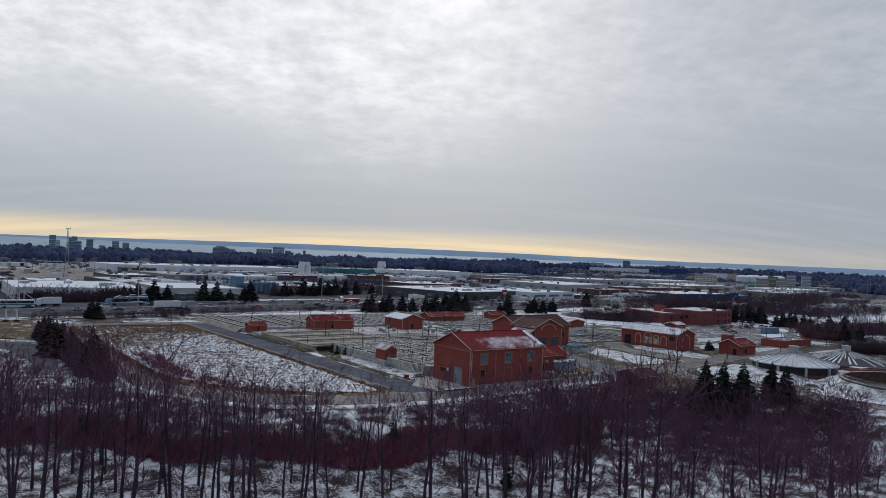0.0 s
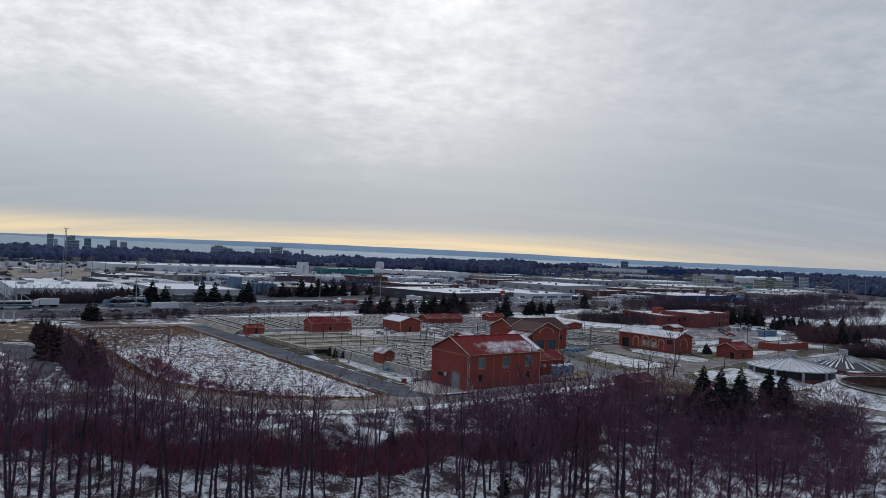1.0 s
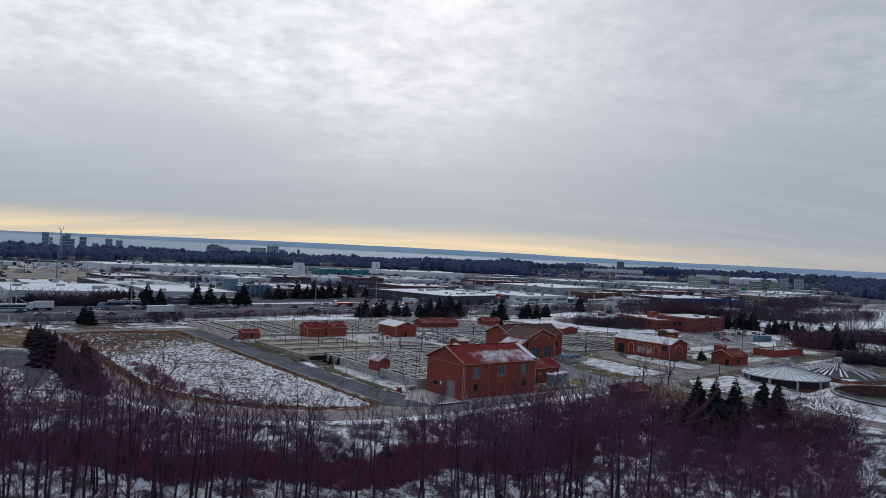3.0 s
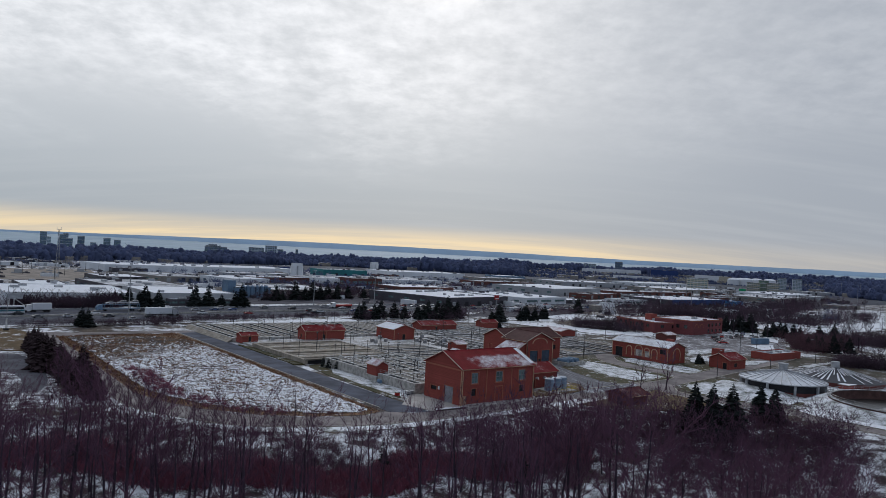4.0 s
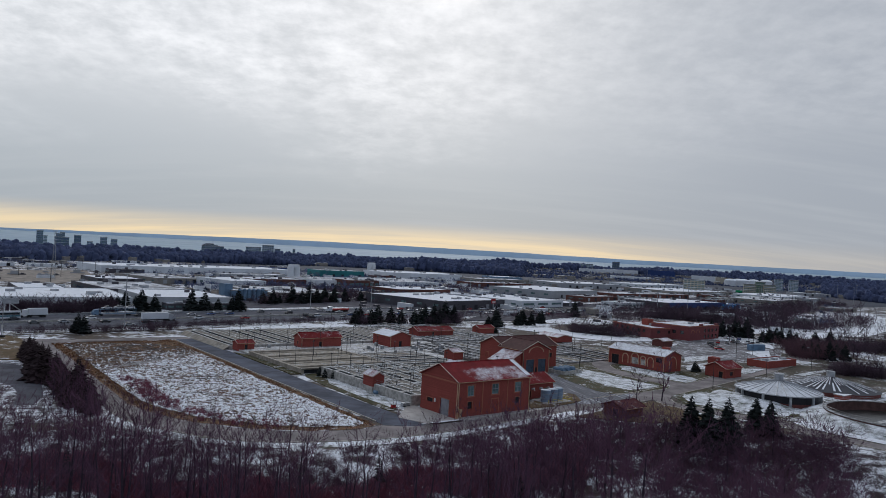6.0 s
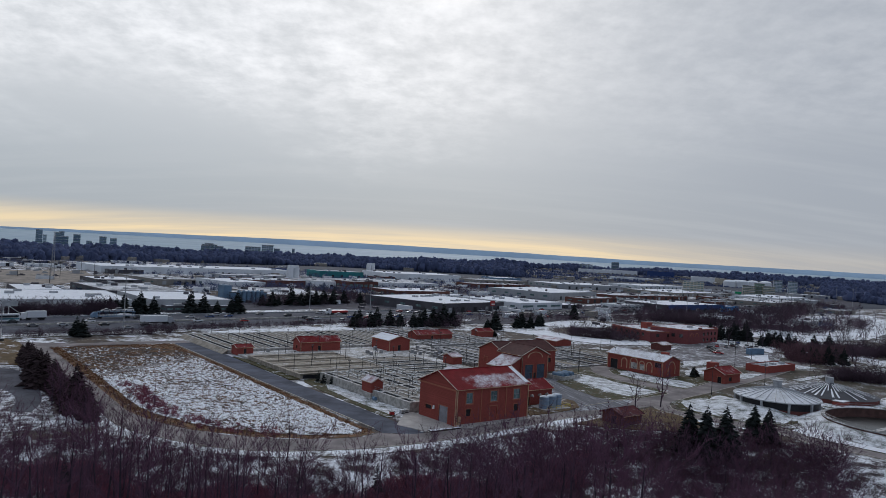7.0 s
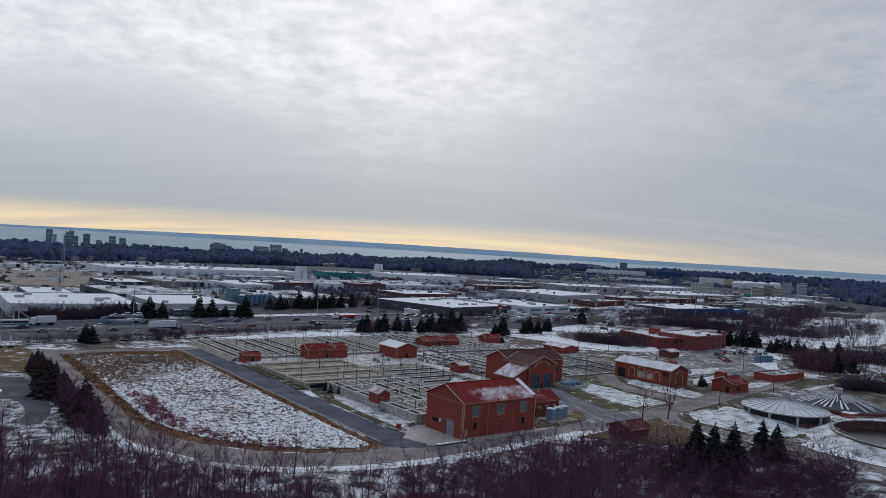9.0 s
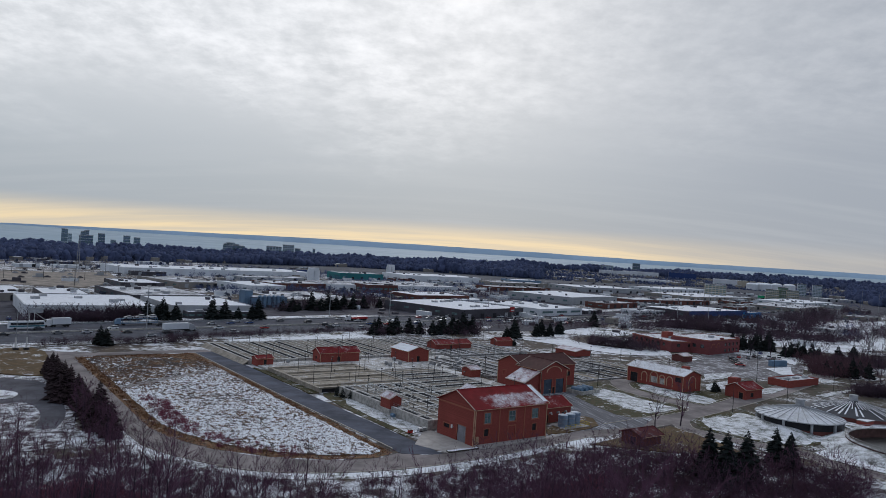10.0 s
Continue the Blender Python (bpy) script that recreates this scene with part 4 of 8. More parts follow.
    for side, us in pilasters:
        face = Face(side, w, d)
        for u in us:
            corner = min(u, face.length - u) < 1.0
            if corner:
                part("downpipe", face.box(Form(), u - 0.1, u + 0.1, 0.02, 0.17, 0, h - 0.25), m_tan_trim, top, "tan vertical downpipe")
            else:
                part("brick_pilaster", face.box(Form(), u - 0.14, u + 0.14, 0.003, 0.1, 0, h - 0.25), m_brick_light, top, "thin paler brick pilaster")
    return top


# the large hall by the road
hall = house("brick_hall", "tall red brick hall with red metal roof and thin snow", 111.6, 133.6, 23.3, 14.6, 8.7, 3.2, "x", m_roof_red, m_brick,
             {"S": [(2.9, 4.9, 5.2, 7.7, "window"), (10.6, 12.8, 5.2, 7.7, "window"), (18.2, 20.4, 5.2, 7.7, "window"),
                    (3.0, 4.4, 2.2, 3.9, "dark"), (10.6, 12.8, 1.0, 4.0, "blind"), (18.5, 19.9, 2.2, 3.9, "dark")],
              "W": [(8.0, 11.4, 0.05, 4.0, "door"), (2.6, 5.0, 2.2, 3.2, "dark")]},
             pilasters=[("S", (0.15, 7.6, 15.7, 23.15)), ("W", (14.4,))], roof_south=m_roof_main)
# small fittings on the hall
face = Face("W", 23.3, 14.6)
part("wall_lamp", face.box(Form(), 5.9, 6.3, 0, 0.35, 2.6, 3.4), m_white_paint, hall, "small pale wall lamp")
part("plinth", Face("S", 23.3, 14.6).box(Form(), 0, 23.3, 0.003, 0.12, 0, 0.45), m_pave, hall, "pale concrete plinth")
part("brick_band", face.box(Form(), 0.0, 14.6, 0.003, 0.09, 8.25, 8.6), m_brick_light, hall, "lighter brick band under the gable")
part("meter_box", Face("S", 23.3, 14.6).box(Form(), 0.5, 1.1, 0.02, 0.5, 0.5, 2.4), m_tan_trim, hall, "tan service box")
part("snow_strip", Form().slab((22.3, 0.4, 9.16), (23.6, 0.4, 9.16), (23.6, 7.0, 12.06), (22.3, 7.0, 12.06), 0.06), m_roof_snow, hall, "blown snow along the roof edge")
# ridge vent at the far end
house("roof_house", "small gabled red brick roof lantern with pale trim", 121.0, 148.3, 5.2, 4.2, 8.9, 1.6, "y", m_roof_half, m_brick, over=0.3)

# the two-door building behind it
b2 = house("pump_house", "large red brick pump house with brown-red roof", 174.0, 185.5, 25.4, 12.8, 7.6, 2.8, "x", m_roof_brown, m_brick,
           {"S": [(21.8, 23.2, 3.4, 5.0, "dark")], "W": [(3.0, 4.4, 3.4, 5.0, "blind"), (8.4, 9.8, 3.4, 5.0, "blind")]}, pilasters=[("W", (0.2, 12.6))])
bay = house("door_bay", "gabled red brick bay with two tall blue-grey doors", 173.2, 175.8, 12.4, 11.5, 8.0, 2.6, "y", m_roof_brown, m_brick,
            {"S": [(1.7, 5.4, 0.05, 4.9, "garage"), (7.2, 10.9, 0.05, 4.9, "garage"), (5.75, 6.85, 0.05, 2.2, "dark")]}, pilasters=[("S", (0.2, 12.2))])
fb = Face("S", 12.4, 11.5)
s = Form()
for i in range(9):
    a0, a1 = math.pi * i / 9, math.pi * (i + 1) / 9
    pts = [(6.2 - rr * math.cos(a), 7.2 + 0.55 * rr * math.sin(a)) for rr, a in ((3.2, a0), (3.6, a0), (3.6, a1), (3.2, a1))]
    vs = []
    for n in (0.0, 0.07):
        vs += [(*fb.at(u, n), z) for u, z in pts]
    s.add(vs, [(4, 5, 6, 7), (3, 2, 1, 0), (0, 1, 5, 4), (1, 2, 6, 5), (2, 3, 7, 6), (3, 0, 4, 7)])
part("arch_surround", s, m_tan_trim, bay, "tan arch in the gable")
# lean-to with a snowy sloped roof in the corner
lean = thing("lean_to", "low brick lean-to with a snow-covered sloping roof", "brick building", 166.8, 176.4, 0)
for side in "SWEN":
    part("wall", wall_form(Face(side, 6.3, 9.0), 4.2, [], 0.35, 0.0 if side in "SN" else 0.35), m_brick, lean)
part("roof_slope", Form().slab((-0.4, -0.4, 4.25), (6.35, -0.4, 7.5), (6.35, 9.05, 7.5), (-0.4, 9.05, 4.25), 0.25), m_roof_half, lean, "snow-covered red roof")
part("gable", Form().add([(0, 0, 4.2), (6.3, 0, 4.2), (6.3, 0, 7.2), (0, 0.35, 4.2), (6.3, 0.35, 4.2), (6.3, 0.35, 7.2)], [(0, 1, 2), (5, 4, 3), (0, 3, 4, 1), (1, 4, 5, 2), (2, 5, 3, 0)]), m_brick, lean)
f = Form()
for p, q in (((-0.4, -0.4, 4.3), (6.35, -0.4, 7.55)), ((-0.4, -0.4, 4.3), (-0.4, 9.05, 4.3))):
    f.tube(p, q, 0.16, 0.16, 4)
part("rake_trim", f, m_pale_trim, lean, "pale metal roof edge")
skid = thing("equipment_pit", "low concrete pit with blue-grey pump sets", "equipment pit", 187.0, 169.5, 0, 8)
part("wall", Form().box(0, 0, 0, 10, 0.4, 1.3).box(0, 6.6, 0, 10, 7, 1.3).box(0, 0.4, 0, 0.4, 6.6, 1.3).box(9.6, 0.4, 0, 10, 6.6, 1.3), m_concrete, skid)
part("floor", Form().box(0.4, 0.4, 0, 9.6, 6.6, 0.25), m_concrete_dark, skid)
for k in range(3):
    part("pump", Form().tube((1.6 + 2.9 * k, 1.4, 1.5), (1.6 + 2.9 * k, 5.4, 1.5), 0.8, 0.8, 10).box(0.9 + 2.9 * k, 1.8, 0.25, 2.3 + 2.9 * k, 5.0, 0.9), WALLS["steel_blue"], skid, "blue-grey pump set")
# annex with blue vessels
house("brick_annex", "low red brick annex with red roof beside the hall", 143.0, 145.0, 12.6, 8.0, 4.2, 1.9, "x", m_roof_red, m_brick, {"S": [(3.0, 4.0, 0.05, 2.3, "dark"), (9, 10.2, 1.0, 2.6, "dark")]})
tank0 = thing("storage_tank", "blue-grey steel storage tank beside the brick annex", "storage tank", 146.9, 139.4, 0.35, 0, "blue tanks by the annex")
part("shell", Form().tube((0, 0, 0), (0, 0, 3.1), 1.3, 1.3, 24), m_blue_tank, tank0)
part("lid", Form().tube((0, 0, 3.1), (0, 0, 3.3), 1.34, 0.7, 24), m_tank_lid, tank0, "pale domed lid")
f = Form()
for z in (0.9, 2.1):
    f.ring(0, 0, 1.302, 1.35, z, z + 0.1, 24)
part("hoop", f, m_metal, tank0, "steel hoop")
for dx, dy in ((3.0, 0.2), (5.9, 1.0)):
    copy_thing(tank0, pose(146.9 + dx, 139.4 + dy, 0.35))
for x in (147.4, 150.4, 153.2):
    bend = thing("vent_pipe", "pale bent vent pipe on the annex wall", "pipe", x, 145.0, 0, 0, "vent pipes of the annex")
    part("pipe", Form().tube((0, -0.05, 2.6), (0, -0.7, 3.0), 0.17, 0.17, 8).tube((0, -0.7, 3.0), (0, -0.9, 2.4), 0.17, 0.17, 8), m_white_pipe, bend)
    part("flange", Form().box(-0.3, -0.06, 2.35, 0.3, -0.002, 2.9), m_metal, bend)
pad = thing("tank_pad", "concrete pad with a yellow guard rail", "equipment pad", 145.4, 136.8, 0)
part("slab", Form().box(0, 0, 0, 9.4, 6.2, 0.35), m_pave, pad)
f = Form()
for i in range(6):
    f.tube((0.1 + i * 1.84, 0.1, 0.35), (0.1 + i * 1.84, 0.1, 1.25), 0.05, 0.05, 5)
for z in (0.8, 1.25):
    f.tube((0.1, 0.1, z), (9.3, 0.1, z), 0.05, 0.05, 5)
    f.tube((9.3, 0.1, z), (9.3, 6.1, z), 0.05, 0.05, 5)
part("guard_rail", f, m_yellow, pad, "yellow guard rail")

# huts and houses among the basins
house("brick_hut", "tiny red brick hut with red roof on the basin corner", 105.0, 248.4, 6.2, 4.6, 2.5, 0.8, "x", m_roof_red, m_brick, {"S": [(2.6, 3.7, 0.05, 2.1, "dark")]}, z=0.4, over=0.3, group="huts on the basins", category="brick hut")
house("brick_house", "long low red brick house with red roof", 129.4, 248.0, 16.9, 5.8, 3.7, 1.6, "x", m_roof_red, m_brick, {"S": [(7.4, 8.6, 0.05, 2.2, "dark")], "W": [(2.2, 3.4, 1.2, 2.4, "dark")]}, z=0.5, pilasters=[("S", (0.2, 8.9))], group="houses on the basins")
house("brick_house", "red brick house with one snow-white roof slope", 164.0, 240.6, 10.0, 12.4, 4.3, 1.6, "y", m_roof_red, m_brick, {"S": [(4.2, 5.6, 0.05, 2.4, "dark")]}, z=0.5, pilasters=[("S", (0.2, 9.8))], group="houses on the basins", roof_south=m_roof_snow)
house("brick_house", "low red brick house with dark red roof", 197.0, 267.5, 20.0, 7.0, 2.6, 1.5, "x", m_roof_red, m_brick, {"S": [(8, 9, 0.05, 2.0, "dark")]}, z=0.4, group="houses on the basins")
kiosk = house("brick_kiosk", "small red brick kiosk on a concrete base", 110.2, 168.4, 3.7, 4.8, 2.8, 1.0, "y", m_roof_half, m_brick, z=1.6, over=0.35, group="huts on the basins", category="brick hut")
part("base", Form().box(-0.25, -0.25, -1.6, 3.95, 5.05, -0.005), m_concrete, kiosk, "grey concrete base")
house("brick_hut", "small red brick hut with pale roof edges", 167.6, 205.2, 4.4, 5.4, 2.6, 0.9, "x", m_roof_half, m_brick, z=0.8, over=0.35, group="huts on the basins", category="brick hut")
house("brick_hut", "small red brick hut beside a dark spruce", 238.0, 273.5, 10.0, 5.0, 2.6, 1.2, "x", m_roof_red, m_brick, z=0.2, over=0.3, group="huts on the basins", category="brick hut")
house("brick_house", "low red brick house with snow on its roof", 254.5, 237.0, 10.0, 13.0, 2.2, 1.0, "y", m_roof_half, m_brick, z=0.2, over=0.3, group="houses on the basins")
house("brick_hut", "small dark red brick hut in snow", 300.0, 211.5, 7.0, 6.5, 2.6, 0.9, "x", m_roof_half, m_brick_dark, over=0.3, group="huts on the basins", category="brick hut")

# building with arched windows
arched = house("arched_building", "long red brick building with tan arches and snowy roof", 229.8, 161.0, 10.2, 25.5, 5.6, 1.8, "y", m_roof_thin, m_brick,
               {"W": [(1.6, 5.0, 0.05, 3.6, "dark"), (7.0, 9.2, 1.0, 3.3, "arch_blind"), (11.0, 14.0, 1.2, 3.6, "arch"), (15.2, 17.2, 1.2, 3.4, "arch"), (18.4, 20.6, 1.0, 3.3, "arch_blind"), (21.8, 24.6, 3.2, 4.9, "dark")],
                "S": [(3.2, 7.0, 0.9, 3.4, "arch_blind")]}, pilasters=[("W", (0.2, 25.3)), ("S", (10.0,))])
part("chimney", Form().box(7.2, 4.0, 5.6, 9.2, 6.4, 8.2), m_brick, arched, "brick vent stack")
# red hut by the road with a small tower
rhut = house("brick_house", "small red brick house with bright red roof and stack", 241.0, 143.6, 10.4, 8.0, 3.4, 1.8, "x", m_roof_red, m_brick, {"W": [(5.4, 7.0, 0.05, 2.3, "dark")], "S": [(3, 5, 0.8, 2.2, "dark")]}, group="houses by the road")
part("chimney", Form().box(1.6, 5.0, 3.4, 4.6, 8.2, 6.6), m_brick, rhut, "square brick stack")
low = thing("flat_building", "low red brick building with snowy flat roof and parapet", "brick building", 284.5, 151.5, 0)
part("wall", Form().box(0, 0, 0, 22.5, 9, 2.3), m_brick, low)
f = Form()
for x0, y0, x1, y1 in ((0, 0, 22.5, 0.35), (0, 8.65, 22.5, 9), (0, 0.35, 0.35, 8.65), (22.15, 0.35, 22.5, 8.65)):
    f.box(x0, y0, 2.3, x1, y1, 2.8)
part("parapet", f, m_brick, low)
part("roof", Form().box(0.35, 0.35, 2.3, 22.15, 8.65, 2.45), m_roof_patchy, low)
for x in (4, 11, 18):
    part("roof_vent", Form().box(x, 3, 2.45, x + 2, 5, 3.2), m_roof_unit, low)
# nearest shed among the trees
house("garden_shed", "old dark red brick shed with sagging red roof", 150.8, 116.2, 7.6, 6.4, 2.6, 1.2, "x", m_roof_dull, m_brick_dark, {"W": [(2.8, 4.6, 0.05, 2.2, "dark")]}, over=0.5, category="shed", rake=m_roof_dull)
bin_ = thing("utility_cabinet", "dark green-grey utility cabinet on the grass", "utility cabinet", 148.5, 107.0, -0.6)
part("body", Form().box(0, 0, 0, 1.8, 1.3, 1.2), m_pole, bin_)
part("lid", Form().box(-0.06, -0.06, 1.2, 1.86, 1.36, 1.3), m_dark, bin_)
copy_thing(bin_, pose(154.5, 106.0, -0.4, 0, 0, 12))

# office block behind the parking lot
off = thing("office_building", "two-storey red brick office with snowy flat roofs", "office building", 324.0, 226.0, 0, 0)


def office_wing(x, y, w, d, h, panes, turn):
    ob = part("wing", wall_form(Face("S", w, d), h, panes.get("S", []), 0.35, 0.0), m_brick_office, off)
    for a, b in (("W", 0.35), ("E", 0.35), ("N", 0.0)):
        part("wall", wall_form(Face(a, w, d), h, panes.get(a, []), 0.35, b), m_brick_office, ob)
    ob.matrix_basis = pose(x, y, 0, 0, 0, turn)
    for a in panes:
        for o in panes[a]:
            part("window", Face(a, w, d).box(Form(), o[0], o[1], -0.3, -0.2, o[2], o[3]), m_car_glass, ob, "dark office window")
    for a in "SW":
        fc = Face(a, w, d)
        part("parapet_band", fc.box(Form(), 0.0 if a == "S" else 0.0, fc.length, 0.003, 0.1, h - 0.5, h - 0.15), m_brick_light, ob, "pale brick band")
    part("roof", Form().box(0.35, 0.35, h - 0.5, w - 0.35, d - 0.35, h - 0.2), m_roof_thin, ob, "flat roof with patchy snow")
    part("roof_unit", Form().box(w * 0.5, d * 0.35, h - 0.2, w * 0.5 + 3, d * 0.35 + 2, h + 0.9), m_roof_unit, ob, "grey roof unit")


office_wing(2, 12, 18, 34, 5.6, {"W": [(3 + i * 4.8, 5.2 + i * 4.8, 2.6, 4.2) for i in range(6)], "S": [(4, 6, 2.6, 4.2), (11, 13, 2.6, 4.2)]}, -16)
office_wing(15, -2, 33, 22, 7.6, {"W": [(3.5, 5.5, 3.2, 5), (8, 10, 3.2, 5), (12.5, 14.5, 3.2, 5), (17, 19, 3.2, 5)], "S": [(16.4 + i * 4.2, 18.4 + i * 4.2, 4.0, 5.7) for i in range(4)] + [(16.4 + i * 4.2, 18.4 + i * 4.2, 0.9, 2.6) for i in range(4)]}, 6)
off_front = [ob for ob in off.children if ob.name.startswith("wing")][-1]
for u in (4.0, 9.4):
    vs = [(u + r * math.cos(math.pi * k / 12), v, 3.7 + r * math.sin(math.pi * k / 12)) for k in range(13) for r, v in ((1.75, 0.02), (1.75, -0.12), (2.05, -0.12), (2.05, 0.02))]
    f = Form().add(vs, [(4 * k + j, 4 * k + 4 + j, 4 * k + 5 + j, 4 * k + 1 + j) for k in range(12) for j in range(3)])
    part("arch_band", f, m_brick_light, off_front, "pale brick band of a blind arch")
for u, w in ((12.6, 2.6), (29.8, 2.4)):
    part("parapet_block", Form().box(u, 0.02, 7.603, u + w, 1.2, 8.4), m_brick_office, off_front)
part("chimney", Form().box(15, 24, 5.4, 20, 28, 8.6), m_brick, off, "brick stair tower")
box_ = thing("shipping_container", "blue steel shipping container in the lot", "container", 337.0, 188.6, 0, -15)
part("shell", Form().box(0, 0, 0, 9.2, 2.4, 2.9), WALLS["steel_blue"], box_)
f = Form()
for i in range(18):
    f.box(0.1 + i * 0.5, -0.05, 0.15, 0.35 + i * 0.5, -0.002, 2.75)
part("rib", f, WALLS["steel_blue"], box_)

# ---------------------------------------------------------------- settling basins


def basin(name, label, x0, y0, x1, y1, top, level, run, pitch, wide, concrete, liquid, end=1.2, shoal=None):
    """A block of open channels; run is the axis along which they lie."""
    b = thing(name, label, "concrete basin", x0, y0, 0, 0, "settling basins")
    w, d = x1 - x0, y1 - y0
    part("outer_wall", Form().box(0, 0, -1.0, w, end, top), concrete, b)
    part("outer_wall", Form().box(0, d - end, -1.0, w, d, top), concrete, b)
    part("outer_wall", Form().box(0, end, -1.0, end * 0.6, d - end, top), concrete, b)
    part("outer_wall", Form().box(w - end * 0.6, end, -1.0, w, d - end, top), concrete, b)
    if run == "y":
        n = int(w / pitch)
        me = Form().box(-wide / 2, end, level - 0.05, wide / 2, d - end, top - 0.02).mesh("divider")
        spots = [((i + 1 + (0.05 if i % 2 else -0.05)) * w / (n + 1), 0) for i in range(n)]
    else:
        n = int(d / pitch)
        me = Form().box(end * 0.6, -wide / 2, level - 0.05, w - end * 0.6, wide / 2, top - 0.02).mesh("divider")
        spots = [(0, (i + 1 + (0.05 if i % 2 else -0.05)) * d / (n + 1)) for i in range(n)]
    me.materials.append(concrete)
    for x, y in spots:
        shared("divider", me, b, pose(x, y, 0))
    # one bed of water or drained silt to each channel
    r = random.Random(int(x0 + y0))
    count = 0
    cuts = [end * 0.6] + [x for x, _ in spots] + [w - end * 0.6] if run == "y" else [end] + [y for _, y in spots] + [d - end]
    for lo, hi in zip(cuts, cuts[1:]):
        count += 1
        shallow = shoal and count % 2 == 0 or r.random() < 0.12
        lv = top - 0.22 if shallow else level + r.choice((0.0, 0.03, 0.06))
        bed = (shoal or concrete) if shallow else liquid if r.random() < 0.7 else r.choice((m_dark_water, m_silt))
        f = Form().box(lo, end, 0, hi, d - end, lv) if run == "y" else Form().box(end * 0.6, lo, 0, w - end * 0.6, hi, lv)
        part("channel_bed", f, bed, b)
    return b


m_bed = snowy("stained_bed", (0.25, 0.225, 0.185), 0.14, 0.3, c2=(0.13, 0.115, 0.095), soft=0.14, bump=0.03)
m_dark_water = plain("black_water", (0.040, 0.040, 0.042), 0.9, spec=0.0)


m_silt_pale = snowy("pale_drained_silt", (0.36, 0.315, 0.25), 0.22, 0.3, c2=(0.22, 0.19, 0.15), soft=0.12, bump=0.03)
bA = basin("settling_basin", "long open concrete channels with dark water", 104.0, 254.0, 190.0, 300.0, 1.6, 1.46, "y", 2.9, 0.55, m_concrete, m_dark_water, shoal=m_bed)
bB = basin("settling_basin", "broad open concrete tanks with tan stained walls", 105.5, 201.0, 139.0, 240.0, 1.5, 1.0, "x", 6.0, 0.9, m_concrete_tan, m_silt, 1.6, m_silt_pale)
bC = basin("settling_basin", "grey concrete channel block behind the brick houses", 192.0, 250.0, 236.0, 306.0, 1.0, 0.86, "y", 2.5, 0.5, m_concrete_dark, m_dark_water, shoal=m_concrete_dark)
bD = basin("settling_basin", "dark channel block beside the pump house", 176.0, 205.0, 238.0, 246.0, 0.9, 0.76, "y", 2.7, 0.55, m_concrete_dark, m_dark_water, shoal=m_concrete_dark)
bE = basin("settling_basin", "flat concrete channel block beyond the pump house", 206.0, 189.0, 256.0, 226.0, 0.5, 0.38, "y", 5.0, 0.9, m_concrete_dark, m_dark_water, shoal=m_base)
bF = basin("settling_basin", "grey open concrete tanks beside the brick hall", 110.7, 151.0, 139.0, 198.0, 1.6, 1.42, "y", 3.0, 0.6, m_concrete, m_dark_water, shoal=m_bed)
bG = basin("settling_basin", "middle block of open concrete channels", 140.5, 156.0, 164.0, 226.0, 1.4, 1.24, "x", 3.6, 0.6, m_concrete, m_dark_water, shoal=m_bed)
bF.location.z = 0.8
# flat dark panel on the wall stands in for shade below the slab
part("culvert", Form().box(1.0, -0.08, 0.1, 12.0, -0.004, 1.15), m_dark, bB, "dark panel painted as recess shade under the end slab")
part("coping", Form().box(-0.15, -0.5, 1.52, 14.0, 0.3, 1.72), m_concrete_tan, bB, "pale overhanging slab")
part("ramp", Form().slab((-1.9, 0, 0.05), (0, 0, 1.5), (0, 46, 1.5), (-1.9, 46, 0.05), 0.3), m_concrete_tan, bA, "pale sloping concrete apron")
# cross walls of the near block
me = Form().box(0.75, -0.55, 0.2, 27.5, 0.55, 1.575).mesh("cross_wall")
me.materials.append(m_concrete)
for y in (6, 15, 21.5, 31, 39.5):
    shared("cross_wall", me, bF, pose(0, y, 0))
# broad walkways
for x0, y0, x1, y1 in ((105.5, 240.2, 190, 253.8), (139.3, 226.5, 175, 239.9), (139.2, 153.2, 140.3, 226), (164.2, 180, 171.2, 226)):
    sheet_of("walkway", [(x0, y0), (x1, y0), (x1, y1), (x0, y1)], m_concrete, "grey concrete walkway between basins", "walkway", z=0.55 + 0.004 * next(LAYER), thick=0.6)


def lamp_post(h):
    p = thing("lamp_post", "thin dark steel lamp post among the basins", "lamp post", 0, 0, 0, 0, "lamp posts on the basins")
    part("pole", Form().tube((0, 0, 0), (0, 0, h), 0.085, 0.06, 6), m_pole, p)
    part("lamp_head", Form().box(-0.35, -0.16, h, 0.35, 0.16, h + 0.22), m_pole, p)
    part("foot", Form().tube((0, 0, 0), (0, 0, 0.5), 0.2, 0.16, 8), m_concrete, p)
    return p


post = lamp_post(6.2)
post.matrix_basis = pose(106, 250, 0.6)
rng = random.Random(4)
spots = [(x, y) for x in (116, 130, 144, 158, 174, 188) for y in (259, 282, 305)]
spots += [(x, y) for x in (108.2, 122, 136, 149) for y in (206.5, 226, 245)]
spots += [(x, y) for x in (115, 127, 138.6, 150, 157) for y in (156, 172, 188, 200, 214)]
spots += [(x, y) for x in (196, 214, 232) for y in (252, 278, 304)] + [(x, y) for x in (174, 192, 210, 228) for y in (206, 226, 244)]
spots += [(x, y) for x in (212, 232, 254) for y in (186, 206, 228)]
for x, y in spots:
    copy_thing(post, pose(x + rng.uniform(-1.5, 1.5), y + rng.uniform(-1.5, 1.5), 0.9, 0, 0, rng.choice((0, 90))) @ Matrix.Diagonal((1, 1, rng.uniform(0.8, 1.1), 1)))

